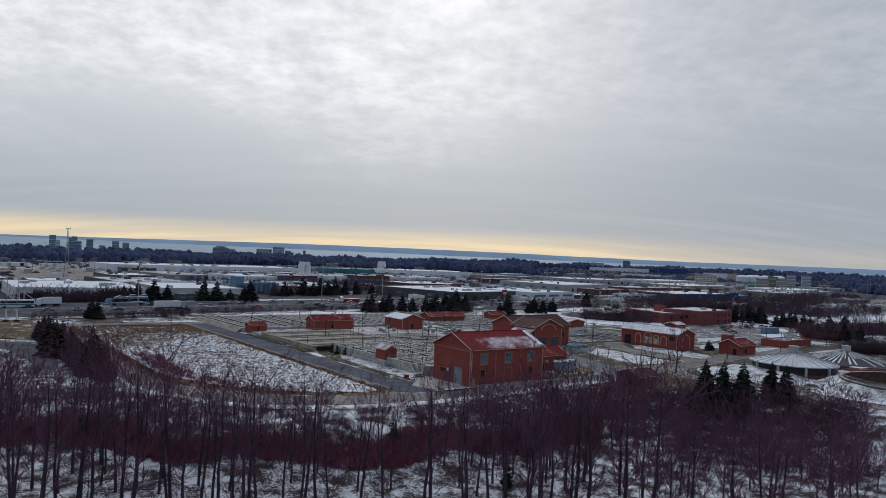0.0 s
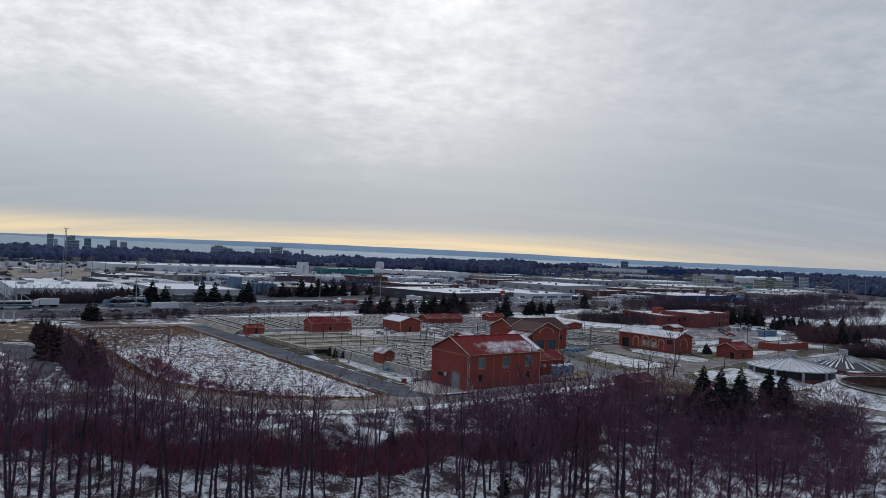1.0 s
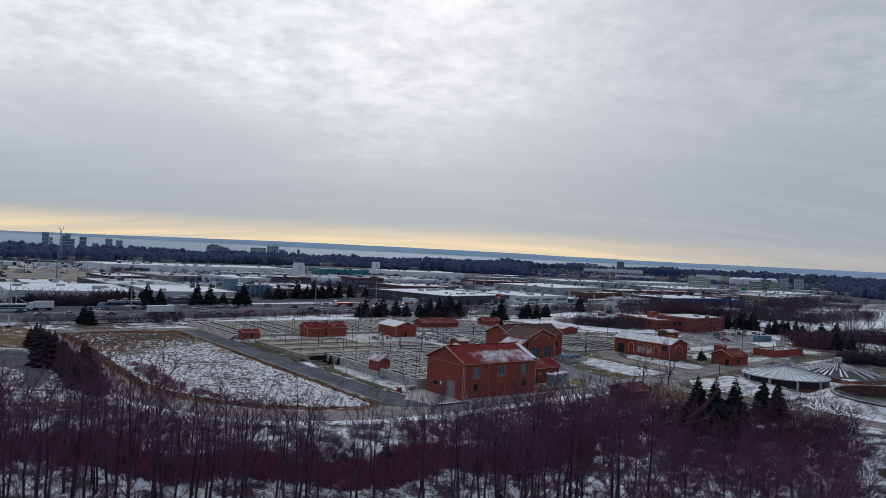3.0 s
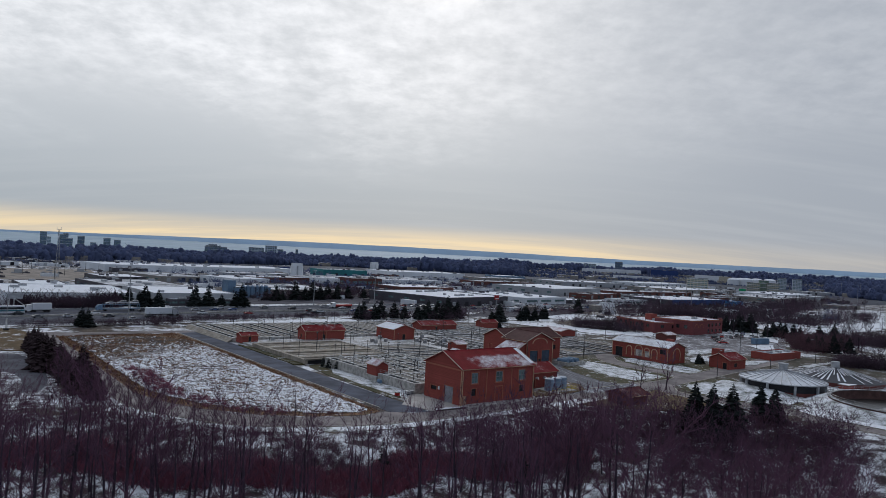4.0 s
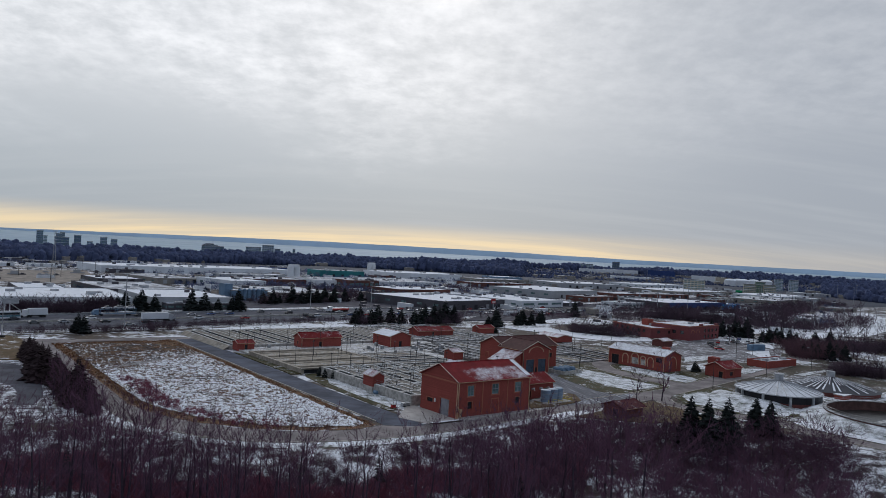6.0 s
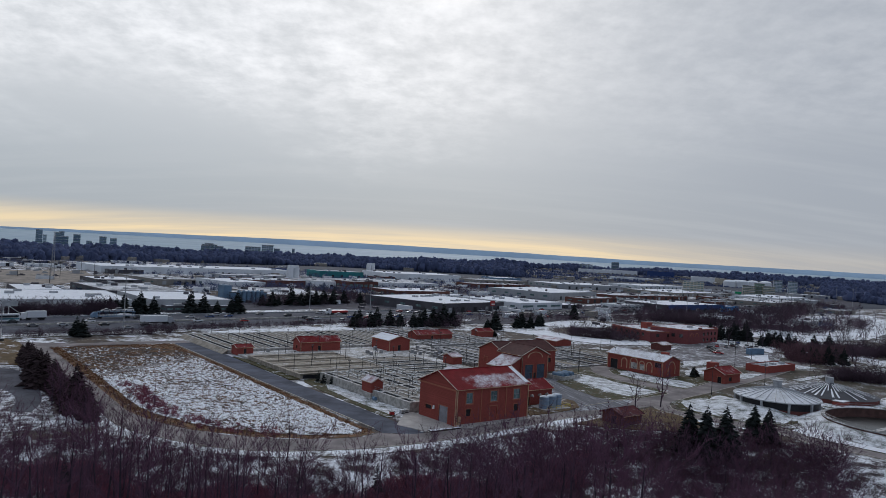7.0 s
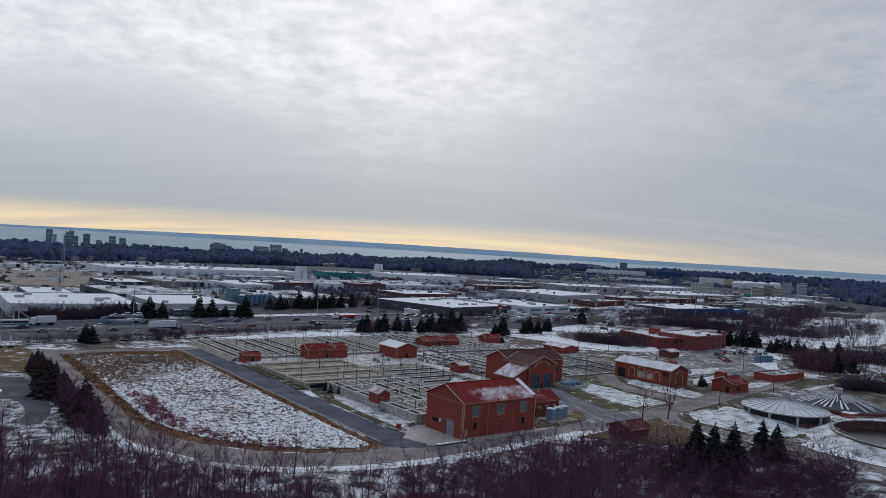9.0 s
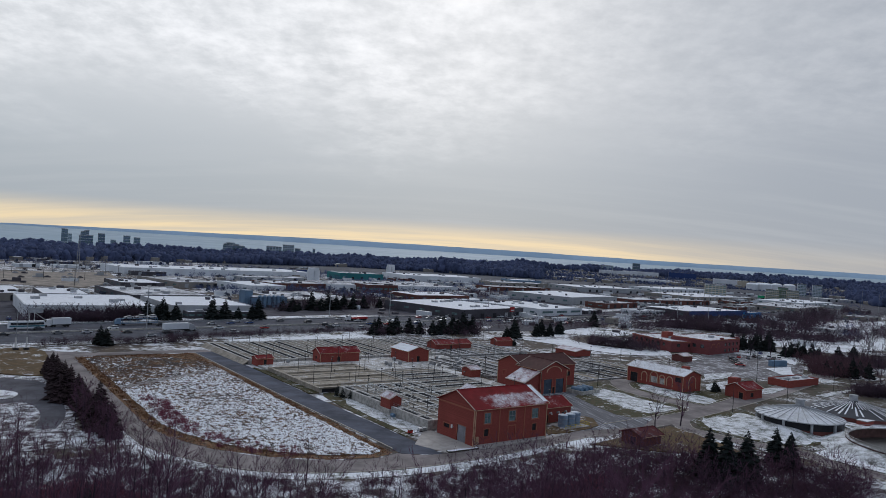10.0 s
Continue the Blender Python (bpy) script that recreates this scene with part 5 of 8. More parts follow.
# pipes, valves and rails on the near block
pipe = thing("pipe_bend", "white painted pipe bend on the basin wall", "pipe", 118, 160, 2.3, 0, "pipe bends on the basins")
f = Form()
for i in range(6):
    a0, a1 = math.pi * i / 6, math.pi * (i + 1) / 6
    f.tube((-0.9 * math.cos(a0), 0, 0.5 + 0.6 * math.sin(a0)), (-0.9 * math.cos(a1), 0, 0.5 + 0.6 * math.sin(a1)), 0.13, 0.13, 6)
f.tube((-0.9, 0, -0.8), (-0.9, 0, 0.5), 0.13, 0.13, 6).tube((0.9, 0, -0.8), (0.9, 0, 0.5), 0.13, 0.13, 6)
part("bend", f, m_white_pipe, pipe)
part("flange", Form().ring(-0.9, 0, 0.135, 0.24, 0.3, 0.42, 10).ring(0.9, 0, 0.135, 0.24, 0.3, 0.42, 10), m_metal, pipe)
for i in range(64):
    copy_thing(pipe, pose(rng.uniform(114, 138), 154 + 2.0 * rng.randint(0, 21), 2.3, 0, 0, rng.choice((0, 90))) @ Matrix.Diagonal((0.7, 0.7, 0.7, 1)))
valve = thing("valve_stand", "dark valve stand with handwheel on the basin", "valve", 121, 171, 2.3, 0, "valves on the basins")
part("stem", Form().tube((0, 0, 0), (0, 0, 1.0), 0.1, 0.07, 6), m_pole, valve)
part("handwheel", Form().ring(0, 0, 0.24, 0.34, 0.98, 1.06, 12).box(-0.24, -0.04, 0.99, 0.24, 0.04, 1.05), m_pole, valve)
for i in range(60):
    x, y = (rng.uniform(115, 157), 154 + 1.6 * rng.randint(0, 44)) if i < 36 else (rng.uniform(105, 236), rng.choice((206.5, 246.5, 256.5, 306)))
    copy_thing(valve, pose(x, y, 2.3 if x < 139 and y < 198 else 1.35))


def handrail(points, z, name="handrail", mt=None):
    f = Form()
    for a, b in zip(points, points[1:]):
        n = max(1, int(math.hypot(b[0] - a[0], b[1] - a[1]) / 2.2))
        for i in range(n + 1):
            x, y = a[0] + (b[0] - a[0]) * i / n, a[1] + (b[1] - a[1]) * i / n
            f.tube((x, y, z - 0.4), (x, y, z + 1.05), 0.03, 0.03, 4)
        for h in (0.55, 1.05):
            f.tube((*a, z + h), (*b, z + h), 0.028, 0.028, 4)
    return solo(name, f, mt or m_metal, "thin galvanised handrail along the basin edge", "handrail", "handrails on the basins")


for pts, z in (([(111.1, 151.5), (111.1, 197.5), (138.5, 197.5)], 2.4), ([(139.5, 156.5), (139.5, 226)], 1.4), ([(106, 239.5), (138.5, 239.5)], 1.2), ([(104.5, 254.6), (189.5, 254.6)], 1.6),
               ([(158.4, 157), (158.4, 226)], 1.4), ([(112, 172.5), (138, 172.5)], 2.38), ([(112, 182), (138, 182)], 2.38), ([(141, 200.5), (157, 200.5)], 1.4), ([(192.5, 251), (235.5, 251)], 1.0), ([(172.5, 206), (237.5, 206)], 0.9)):
    handrail(pts, z)
# service boxes on the walkways
cab = thing("control_box", "small grey control box on the basin walkway", "control box", 118, 251, 0.6, 0, "control boxes")
part("body", Form().box(-0.6, -0.4, 0, 0.6, 0.4, 1.3), m_metal, cab)
part("lid", Form().box(-0.66, -0.46, 1.3, 0.66, 0.46, 1.38), m_roof_unit, cab)
for i in range(16):
    copy_thing(cab, pose(rng.uniform(150, 188), rng.uniform(226, 249), 0.6, 0, 0, rng.choice((0, 90))))
for x, y, k in ((104.6, 149.8, 0), (108.0, 150.4, 90), (109.4, 150.6, 80)):
    c = thing("waste_bin", "red metal waste bin on the concrete apron" if k == 0 else "grey metal waste bin with white lid", "waste bin", x, y, 0.05, k, "bins by the hall")
    part("tub", Form().box(-0.5, -0.4, 0.12, 0.5, 0.4, 0.85), m_bin if k == 0 else m_metal, c)
    part("lid", Form().box(-0.56, -0.46, 0.85, 0.56, 0.46, 0.95), m_dark if k == 0 else m_white_paint, c)
    part("castor", Form().tube((-0.5, -0.47, 0.1), (-0.5, 0.47, 0.1), 0.09, 0.09, 8).tube((0.5, -0.47, 0.1), (0.5, 0.47, 0.1), 0.09, 0.09, 8), m_dark, c)
hyd = thing("blue_pump", "small blue pump set beside the kiosk wall", "pump", 109.8, 166.0, 0.05)
part("body", Form().tube((0, -0.6, 0.6), (0, 0.6, 0.6), 0.5, 0.5, 12), WALLS["steel_blue"], hyd)
part("foot", Form().box(-0.45, -0.6, 0, 0.45, 0.6, 0.15), m_metal, hyd)

# ---------------------------------------------------------------- round tanks
CONE = (217.9, 112.3, 11.3)
dome = thing("domed_tank", "round brick digester with ribbed snow-dusted cone roof", "tank", CONE[0], CONE[1], 0)
R = CONE[2]
part("brick_drum", Form().ring(0, 0, R - 0.6, R, -1.0, 3.6, 72), m_brick_dark, dome, "dark red brick drum")
part("panel_band", Form().ring(0, 0, R + 0.002, R + 0.08, 1.3, 3.55, 72), m_dark, dome, "dark panel band")
f = Form()
cone_v = []
for i in range(72):
    a = 2 * math.pi * i / 72
    cone_v.append(((R + 0.9) * math.cos(a), (R + 0.9) * math.sin(a), 3.6))
for i in range(72):
    a = 2 * math.pi * i / 72
    cone_v.append((R * 0.5 * math.cos(a), R * 0.5 * math.sin(a), 5.3))
for i in range(72):
    a = 2 * math.pi * i / 72
    cone_v.append((1.2 * math.cos(a), 1.2 * math.sin(a), 6.3))
f.add(cone_v, [(k * 72 + i, k * 72 + (i + 1) % 72, (k + 1) * 72 + (i + 1) % 72, (k + 1) * 72 + i) for k in range(2) for i in range(72)] + [tuple(range(144, 216))])
part("cone_roof", f, m_cone, dome, "grey sheet cone roof dusted with snow")
part("rim", Form().ring(0, 0, R + 0.05, R + 0.95, 3.36, 3.62, 72), m_roof_unit, dome, "pale metal rim")
part("cap", Form().tube((0, 0, 6.2), (0, 0, 8.0), 1.25, 1.25, 16).tube((0, 0, 8.0), (0, 0, 8.3), 1.5, 1.5, 16), m_roof_unit, dome, "grey vent cap")
rib_ = Form().tube((1.3, 0, 6.36), (R * 0.5, 0, 5.38), 0.09, 0.09, 4).tube((R * 0.5, 0, 5.38), (R + 0.85, 0, 3.68), 0.09, 0.09, 4).mesh("rib")
rib_.materials.append(m_metal)
for i in range(28):
    shared("rib", rib_, dome, pose(0, 0, 0, 0, 0, i * 360 / 28))
but = Form().box(R - 0.1, -0.3, -0.5, R + 0.6, 0.3, 3.4).mesh("buttress")
but.materials.append(m_roof_unit)
for i in range(10):
    shared("buttress", but, dome, pose(0, 0, 0, 0, 0, 36 * i + 8))

dome2 = thing("domed_tank", "round tank with dark cone roof striped by snow", "tank", 254.5, 113.8, 0)
R2 = 14.6
part("drum", Form().ring(0, 0, R2 - 0.5, R2, 0, 1.6, 72), m_brick_dark, dome2)
f = Form()
vs = [((R2 + 0.3) * math.cos(2 * math.pi * i / 72), (R2 + 0.3) * math.sin(2 * math.pi * i / 72), 1.6) for i in range(72)] + [(1.3 * math.cos(2 * math.pi * i / 72), 1.3 * math.sin(2 * math.pi * i / 72), 5.0) for i in range(72)]
f.add(vs, [(i, (i + 1) % 72, 72 + (i + 1) % 72, 72 + i) for i in range(72)] + [tuple(range(72, 144))])
part("cone_roof", f, m_cone_dark, dome2, "dark cone roof")
part("cap", Form().tube((0, 0, 4.8), (0, 0, 6.8), 1.3, 1.3, 16), m_roof_unit, dome2, "grey vent cap")
rng = random.Random(8)
zz = lambda r: 1.6 + 3.4 * (R2 + 0.3 - r) / (R2 - 1.0)
for i in range(48):
    cut = rng.uniform(5.5, 8.5)
    for r0, r1, odds in ((rng.choice((1.8, 2.4, 3.0)), cut, 0.82), (cut + 0.35, rng.uniform(R2 * 0.8, R2 * 0.97), 0.8)):
        if rng.random() > odds:
            continue
        w0, w1 = 0.02 + r0 * 0.026, r1 * rng.uniform(0.014, 0.028)
        me = Form().slab((r0, -w0, zz(r0) + 0.14), (r1, -w1, zz(r1) + 0.14), (r1, w1, zz(r1) + 0.14), (r0, w0, zz(r0) + 0.14), 0.1).mesh("snow_strip")
        me.materials.append(m_cone_snow)
        shared("snow_strip", me, dome2, pose(0, 0, 0, 0, 0, i * 7.5))
pit = thing("open_tank", "round open brick tank with railing and snow", "tank", 219.0, 77.0, 0)
R3 = 20.5
part("brick_drum", Form().ring(0, 0, R3 - 0.7, R3, -0.6, 2.6, 72), m_pit_wall, pit)
part("water", Form().add([((R3 - 0.7) * math.cos(2 * math.pi * i / 48), (R3 - 0.7) * math.sin(2 * math.pi * i / 48), 0.16) for i in range(48)], [tuple(range(48))]), m_water, pit)
part("coping", Form().ring(0, 0, R3 - 0.8, R3 + 0.1, 2.6, 2.75, 72), m_concrete_dark, pit)
f = Form()
for i in range(54):
    a, b = 2 * math.pi * i / 54, 2 * math.pi * (i + 1) / 54
    p, q = (R3 * math.cos(a), R3 * math.sin(a)), (R3 * math.cos(b), R3 * math.sin(b))
    f.tube((*p, 2.7), (*p, 3.7), 0.04, 0.04, 4)
    for z in (3.2, 3.7):
        f.tube((*p, z), (*q, z), 0.035, 0.035, 4)
part("railing", f, m_metal, pit)
part("bridge", Form().box(-R3, -0.8, 2.76, R3, 0.8, 2.95), m_concrete, pit, "concrete bridge across the tank")
sheet_of("lawn", [(228, 99), (240, 118), (246, 126), (246, 104), (290, 104), (280, 84), (244, 88), (238, 97)], m_bank, "snow between the round tanks", "lawn")
bx = thing("brick_hut", "low brick plinth beside the dark dome", "brick hut", 240, 103, 0, 0, "huts on the basins")
part("wall", Form().box(0, 0, 0, 5, 3, 1.5), m_brick, bx)
part("roof", Form().box(-0.2, -0.2, 1.5, 5.2, 3.2, 1.75), m_roof_snow, bx)



def snow_berm(name, label, cx, cy, r0, r1, z0, a0, a1, mt, fade):
    """A snowy slope of earth from the ground up to a round wall."""
    f = Form()
    n, rows = 60, 6
    for i in range(n + 1):
        a = radians(a0 + (a1 - a0) * i / n)
        k = smooth(min(i, n - i) / (n * fade)) if fade else 1.0
        for j in range(rows + 1):
            t = j / rows
            r = r0 + (r1 - r0) * t * (1 + 0.08 * noise.noise(Vector((3 * math.cos(a), 3 * math.sin(a), 2))))
            f.v.append((cx + r * math.cos(a), cy + r * math.sin(a), 0.28 + z0 * k * (1 - smooth(t)) - 0.5 * (j == rows) + 0.08 * noise.noise(Vector((r * math.cos(a) / 2, r * math.sin(a) / 2, 1)))))
    for i in range(n):
        for j in range(rows):
            p = i * (rows + 1) + j
            f.f.append((p, p + 1, p + rows + 2, p + rows + 1))
    ob = solo(name, f, mt, label, "lawn", kind="structure")
    for p in ob.data.polygons:
        p.use_smooth = True


snow_berm("lawn", "snowy grass slope against the round brick drum", CONE[0], CONE[1], R - 0.1, R + 8.5, 1.5, 92, 236, m_wind, 0.3)
snow_berm("lawn", "snowy grass slope round the open tank", 219.0, 77.0, R3 - 0.05, R3 + 6.5, 2.0, 0, 360, m_wind, 0)

# taller lamp posts along the works road
tall = thing("street_lamp", "tall dark street lamp beside the works road", "street lamp", 216.5, 133.0, 0, 0, "street lamps of the works")
part("pole", Form().tube((0, 0, 0), (0, 0, 9.0), 0.11, 0.07, 7), m_pole, tall)
part("arm", Form().tube((0, 0, 8.9), (1.6, 0, 9.2), 0.05, 0.05, 5), m_pole, tall)
part("lamp_head", Form().box(1.2, -0.16, 9.12, 2.0, 0.16, 9.3), m_metal, tall)
for x, y, a in ((249, 133, 40), (268, 222, 0), (298, 141, 90), (284, 165, 0), (320, 178, 0), (352, 205, 0), (206, 180, 0), (166, 168, 90), (190, 190, 0)):
    copy_thing(tall, pose(x, y, 0, 0, 0, a))

# ---------------------------------------------------------------- warehouses and far buildings


def warehouse(label, x, y, w, d, h, turn, wall, roof, seed, bands=(), units=5, category="warehouse", windows=0, name="warehouse", doors=True):
    """A flat-roofed building centred on x, y, with parapet, roof plant, doors and windows towards the works."""
    r = random.Random(seed)
    if 480 < math.hypot(x, y) < 1400:
        h *= 0.82
    b = thing(name, label, category, x, y, far_rise(x, y), turn)
    hw_, hd = w / 2, d / 2
    part("wall", Form().box(-hw_, -hd, 0, hw_, hd, h - 0.6), WALLS[wall], b)
    f = Form()
    for x0, y0, x1, y1 in ((-hw_, -hd, hw_, -hd + 0.5), (-hw_, hd - 0.5, hw_, hd), (-hw_, -hd + 0.5, -hw_ + 0.5, hd - 0.5), (hw_ - 0.5, -hd + 0.5, hw_, hd - 0.5)):
        f.box(x0, y0, h - 0.6, x1, y1, h)
    part("parapet", f, WALLS[wall], b)
    part("roof", Form().box(-hw_ + 0.5, -hd + 0.5, h - 0.6, hw_ - 0.5, hd - 0.5, h - 0.25), roof, b)
    for z0, z1, mt in bands:
        part("cladding_band", Form().box(-hw_ + 0.01, -hd - 0.12, z0, hw_ - 0.01, -hd - 0.003, z1), WALLS[mt] if mt in WALLS else m_dark, b)
    for i in range(units):
        ux, uy, s = r.uniform(-hw_ * 0.85, hw_ * 0.85), r.uniform(-hd * 0.8, hd * 0.8), r.uniform(1.2, 3.2)
        part("roof_unit", Form().box(ux, uy, h - 0.25, ux + s * 1.4, uy + s, h + r.uniform(0.7, 1.5)), m_roof_unit if r.random() < 0.6 else WALLS["dark"], b)
    n = windows or max(2, int(w / 12))
    for i in range(n if doors else 0):
        u = -hw_ + w * (i + 0.5) / n
        if windows:
            part("window", Form().box(u - w / n * 0.36, -hd - 0.14, h * 0.42, u + w / n * 0.36, -hd - 0.004, h * 0.68), m_glass, b)
        else:
            part("dock_door", Form().box(u - 1.7, -hd - 0.14, 0.4, u + 1.7, -hd - 0.004, 3.6), m_dark if i % 3 else WALLS["grey"], b)
    for i in range(max(2, int(d / 14)) if doors else 0):
        v = -hd + d * (i + 0.5) / max(2, int(d / 14))
        part("window", Form().box(-hw_ - 0.14, v - 2.2, h * 0.4, -hw_ - 0.004, v + 2.2, h * 0.62), m_glass, b)
    return b


W = warehouse
W("wide pale warehouse with a snow-white flat roof", 82, 436, 60, 66, 6.6, -2, "white", m_roof_snow, 1, doors=False)
W("grey warehouse with snowy roof beside the highway", 143, 436, 46, 60, 6.6, 1, "grey", m_roof_snow, 2)
W("low glass-fronted annex with white roof edge", 146, 403, 38, 8, 3.8, 2, "dark", m_roof_snow, 3, units=2, windows=9)
W("dark low warehouse with patchy roof", 143, 530, 52, 78, 6, 5, "dark", m_roof_patchy, 4, units=9)
W("low warehouse with snowy roof", 46, 522, 34, 60, 6, 3, "tan", m_roof_snow, 5)
W("small dark warehouse with snowy roof", 84, 515, 26, 46, 6, -1, "dark", m_roof_snow, 6)
W("very long white warehouse below the tree belt", 296, 850, 228, 70, 8.5, 7, "white", m_roof_snow, 7, units=16, doors=False)
W("mid-sized warehouse with patchy snow", 201, 662, 40, 74, 6, 12, "tan", m_roof_patchy, 8)
W("low warehouse with snowy roof strips", 158, 640, 34, 46, 5, 4, "dark", m_roof_snow, 9)
W("white plant building with clean snow roof", 245, 606, 34, 54, 8, 10, "white", m_roof_snow, 10)
W("brown brick works behind the white plant", 300, 650, 60, 40, 7, 8, "brick", m_roof_patchy, 11)
W("broad warehouse with patchy white roof and vents", 246, 508, 62, 74, 6, 7, "tan", m_roof_patchy, 12, units=16)
W("teal-walled factory near the tree belt", 480, 842, 62, 40, 10, -4, "teal", m_roof_patchy, 13)
W("blue factory hall near the tree belt", 428, 900, 44, 30, 9, 0, "blue", m_roof_dark, 14)
W("long white warehouse in front of the woods", 612, 856, 122, 70, 10, -5, "white", m_roof_snow, 15, units=10, doors=False)
W("long grey factory with patchy roof", 405, 650, 150, 60, 8, 2, "white", m_roof_patchy, 16, units=14)
W("brick office with flat roof", 372, 610, 34, 24, 10, 4, "brick", m_roof_patchy, 17, windows=6)
W("brown brick warehouse with snowy roof", 383, 538, 58, 44, 7, 3, "brick", m_roof_snow, 18)
W("long dark store with snow-white roof", 330, 430, 70, 74, 8, 13, "dark", m_roof_snow, 19, units=12)
W("pale grey store with snowy roof and vents", 412, 437, 56, 62, 7, 10, "white", m_roof_snow, 20, units=12, windows=3)
W("big grey warehouse with smooth snow roof", 562, 547, 98, 74, 9, 15, "grey", m_roof_snow, 21, units=4)
W("long brick row with strip roofs", 701, 532, 134, 40, 6, -1, "brick", m_roof_patchy, 22, units=14)
W("white low offices among parked cars", 520, 410, 40, 20, 6, 8, "white", m_roof_patchy, 23, windows=7)
W("dark store with blue front and snowy roof", 585, 405, 92, 50, 8, 2, "dark", m_roof_snow, 24, bands=((2.5, 6.8, "blue"),))
W("bright blue shop front in a row", 636, 388, 22, 24, 7, 2, "bright_blue", m_roof_patchy, 25, units=1)
W("distant white warehouse among bare trees", 1029, 763, 140, 60, 7, 4, "white", m_roof_snow, 26)
W("broad row of tan shops with snowy roof", 905, 619, 150, 80, 6, 4, "tan", m_roof_snow, 27, units=14)
W("grey industrial block with snow", 800, 720, 110, 70, 8, -8, "grey", m_roof_snow, 28, units=8)
W("brown shops beside distant lots", 560, 480, 60, 22, 6, 10, "brick", m_roof_patchy, 29)
W("long low mall with patchy snow", 860, 470, 120, 60, 6, 14, "tan", m_roof_patchy, 30, units=12)
W("snow-roofed mall near the hotels", 1010, 540, 130, 60, 6, 10, "white", m_roof_snow, 31, units=12)
W("low mall with green sign gable", 1037, 606, 9, 10, 8, -58, "green", m_roof_patchy, 32, units=2)
W("pale shops at the end of the lots", 1240, 600, 60, 30, 6, -40, "grey", m_roof_snow, 33, units=6)
W("long white depot before the tank farm", 1603, 1020, 74, 40, 14, -56, "white", m_roof_snow, 34)
W("tan depot before the tank farm", 1535, 942, 24, 24, 15, -56, "cream", m_roof_patchy, 35)
W("far white depot with several bays", 1672, 1430, 92, 40, 11, -48, "white", m_roof_snow, 36)
W("far blue warehouse by the woods", 1786, 1285, 74, 40, 17, -52, "blue", m_roof_dark, 37)
W("far white depot with a long pale front", 1756, 1407, 101, 40, 12, -50, "white", m_roof_snow, 43)
W("low white depot among bare trees", 1340, 1046, 84, 30, 7, -50, "white", m_roof_snow, 44)
W("grey warehouse with patchy roof", 470, 700, 70, 44, 7, 4, "grey", m_roof_patchy, 38)
W("low tan works near the woods", 700, 780, 90, 40, 7, -6, "tan", m_roof_patchy, 39)
W("pale blue hall near the woods", 760, 830, 50, 34, 9, -6, "steel_blue", m_roof_snow, 40)
W("low grey sheds among yards", 330, 760, 80, 30, 5, 6, "grey", m_roof_patchy, 41)
W("brown low sheds among snowy yards", 620, 690, 90, 36, 6, -2, "brick", m_roof_patchy, 42)
rng = random.Random(77)
for i in range(46):
    az, r = radians(rng.uniform(6, 66)), rng.uniform(600, 1200)
    x, y = r * math.sin(az), r * math.cos(az)
    if 60 < x < 190 and 560 < y < 860:
        continue
    W("small distant industrial building with snowy roof", x, y, rng.uniform(14, 40), rng.uniform(12, 26), rng.uniform(3.5, 5.5), rng.choice((0, 6, 10, -5)),
      rng.choice(("white", "grey", "tan", "brick", "dark", "grey")), rng.choice((m_roof_snow, m_roof_patchy, m_roof_patchy)), 100 + i, units=3)

# steel-blue silo house beside the highway
silo_house = thing("silo_house", "steel-blue factory with a row of silos", "factory", 188, 462, 0, 5)
part("hall", Form().box(0, 0, 0, 26, 14, 6.5), WALLS["steel_blue"], silo_house)
part("roof", Form().box(-0.3, -0.3, 6.5, 26.3, 14.3, 6.8), m_roof_patchy, silo_house)
part("headhouse", Form().box(-4, 2, 0, 1.5, 10, 11), WALLS["steel_blue"], silo_house)
me = Form().tube((0, -1.8, 0), (0, -1.8, 7.4), 1.5, 1.5, 12).tube((0, -1.8, 7.4), (0, -1.8, 8.2), 1.5, 0.4, 12).mesh("silo")
me.materials.append(WALLS["steel_blue"])
for i in range(6):
    shared("silo", me, silo_house, pose(5 + i * 3.3, 0, 0))
ws = thing("white_silo", "pair of tall white concrete silos", "silo", 360, 728, 0)
for dx in (0, 7):
    part("shell", Form().tube((dx, 0, 0), (dx, 0, 14), 3.6, 3.6, 18), WALLS["white"], ws)
part("headhouse", Form().box(-2, -2.5, 14, 9, 2.5, 17), WALLS["white"], ws)
copy_thing(ws, pose(606, 962, 0))


def tower(label, x, y, w, d, h, turn, wall, storeys, cols, name="apartment_tower", crown=True):
    b = thing(name, label, "tower block", x, y, far_rise(x, y), turn)
    part("wall", Form().box(-w / 2, -d / 2, 0, w / 2, d / 2, h), WALLS[wall], b)
    part("roof", Form().box(-w / 2 - 0.3, -d / 2 - 0.3, h, w / 2 + 0.3, d / 2 + 0.3, h + 0.8), m_roof_patchy, b)
    if crown:
        part("penthouse", Form().box(-w / 4, -d / 4, h + 0.8, w / 4, d / 4, h + 4.5), WALLS["grey"], b)
    me = Form().box(-w / cols * 0.34, -0.12, 0, w / cols * 0.34, 0.0, h / storeys * 0.55).mesh("window")
    me.materials.append(m_glass)
    for i in range(storeys):
        for k in range(cols):
            shared("window", me, b, pose(-w / 2 + w * (k + 0.5) / cols, -d / 2 - 0.004, h * (i + 0.3) / storeys))
    me2 = Form().box(-w / 2 + 0.2, -0.9, 0, w / 2 - 0.2, -0.125, 0.5).mesh("balcony")
    me2.materials.append(WALLS["white"])
    for i in range(0, storeys, 2):
        shared("balcony", me2, b, pose(0, -d / 2, h * (i + 1) / storeys - 0.6))
    return b


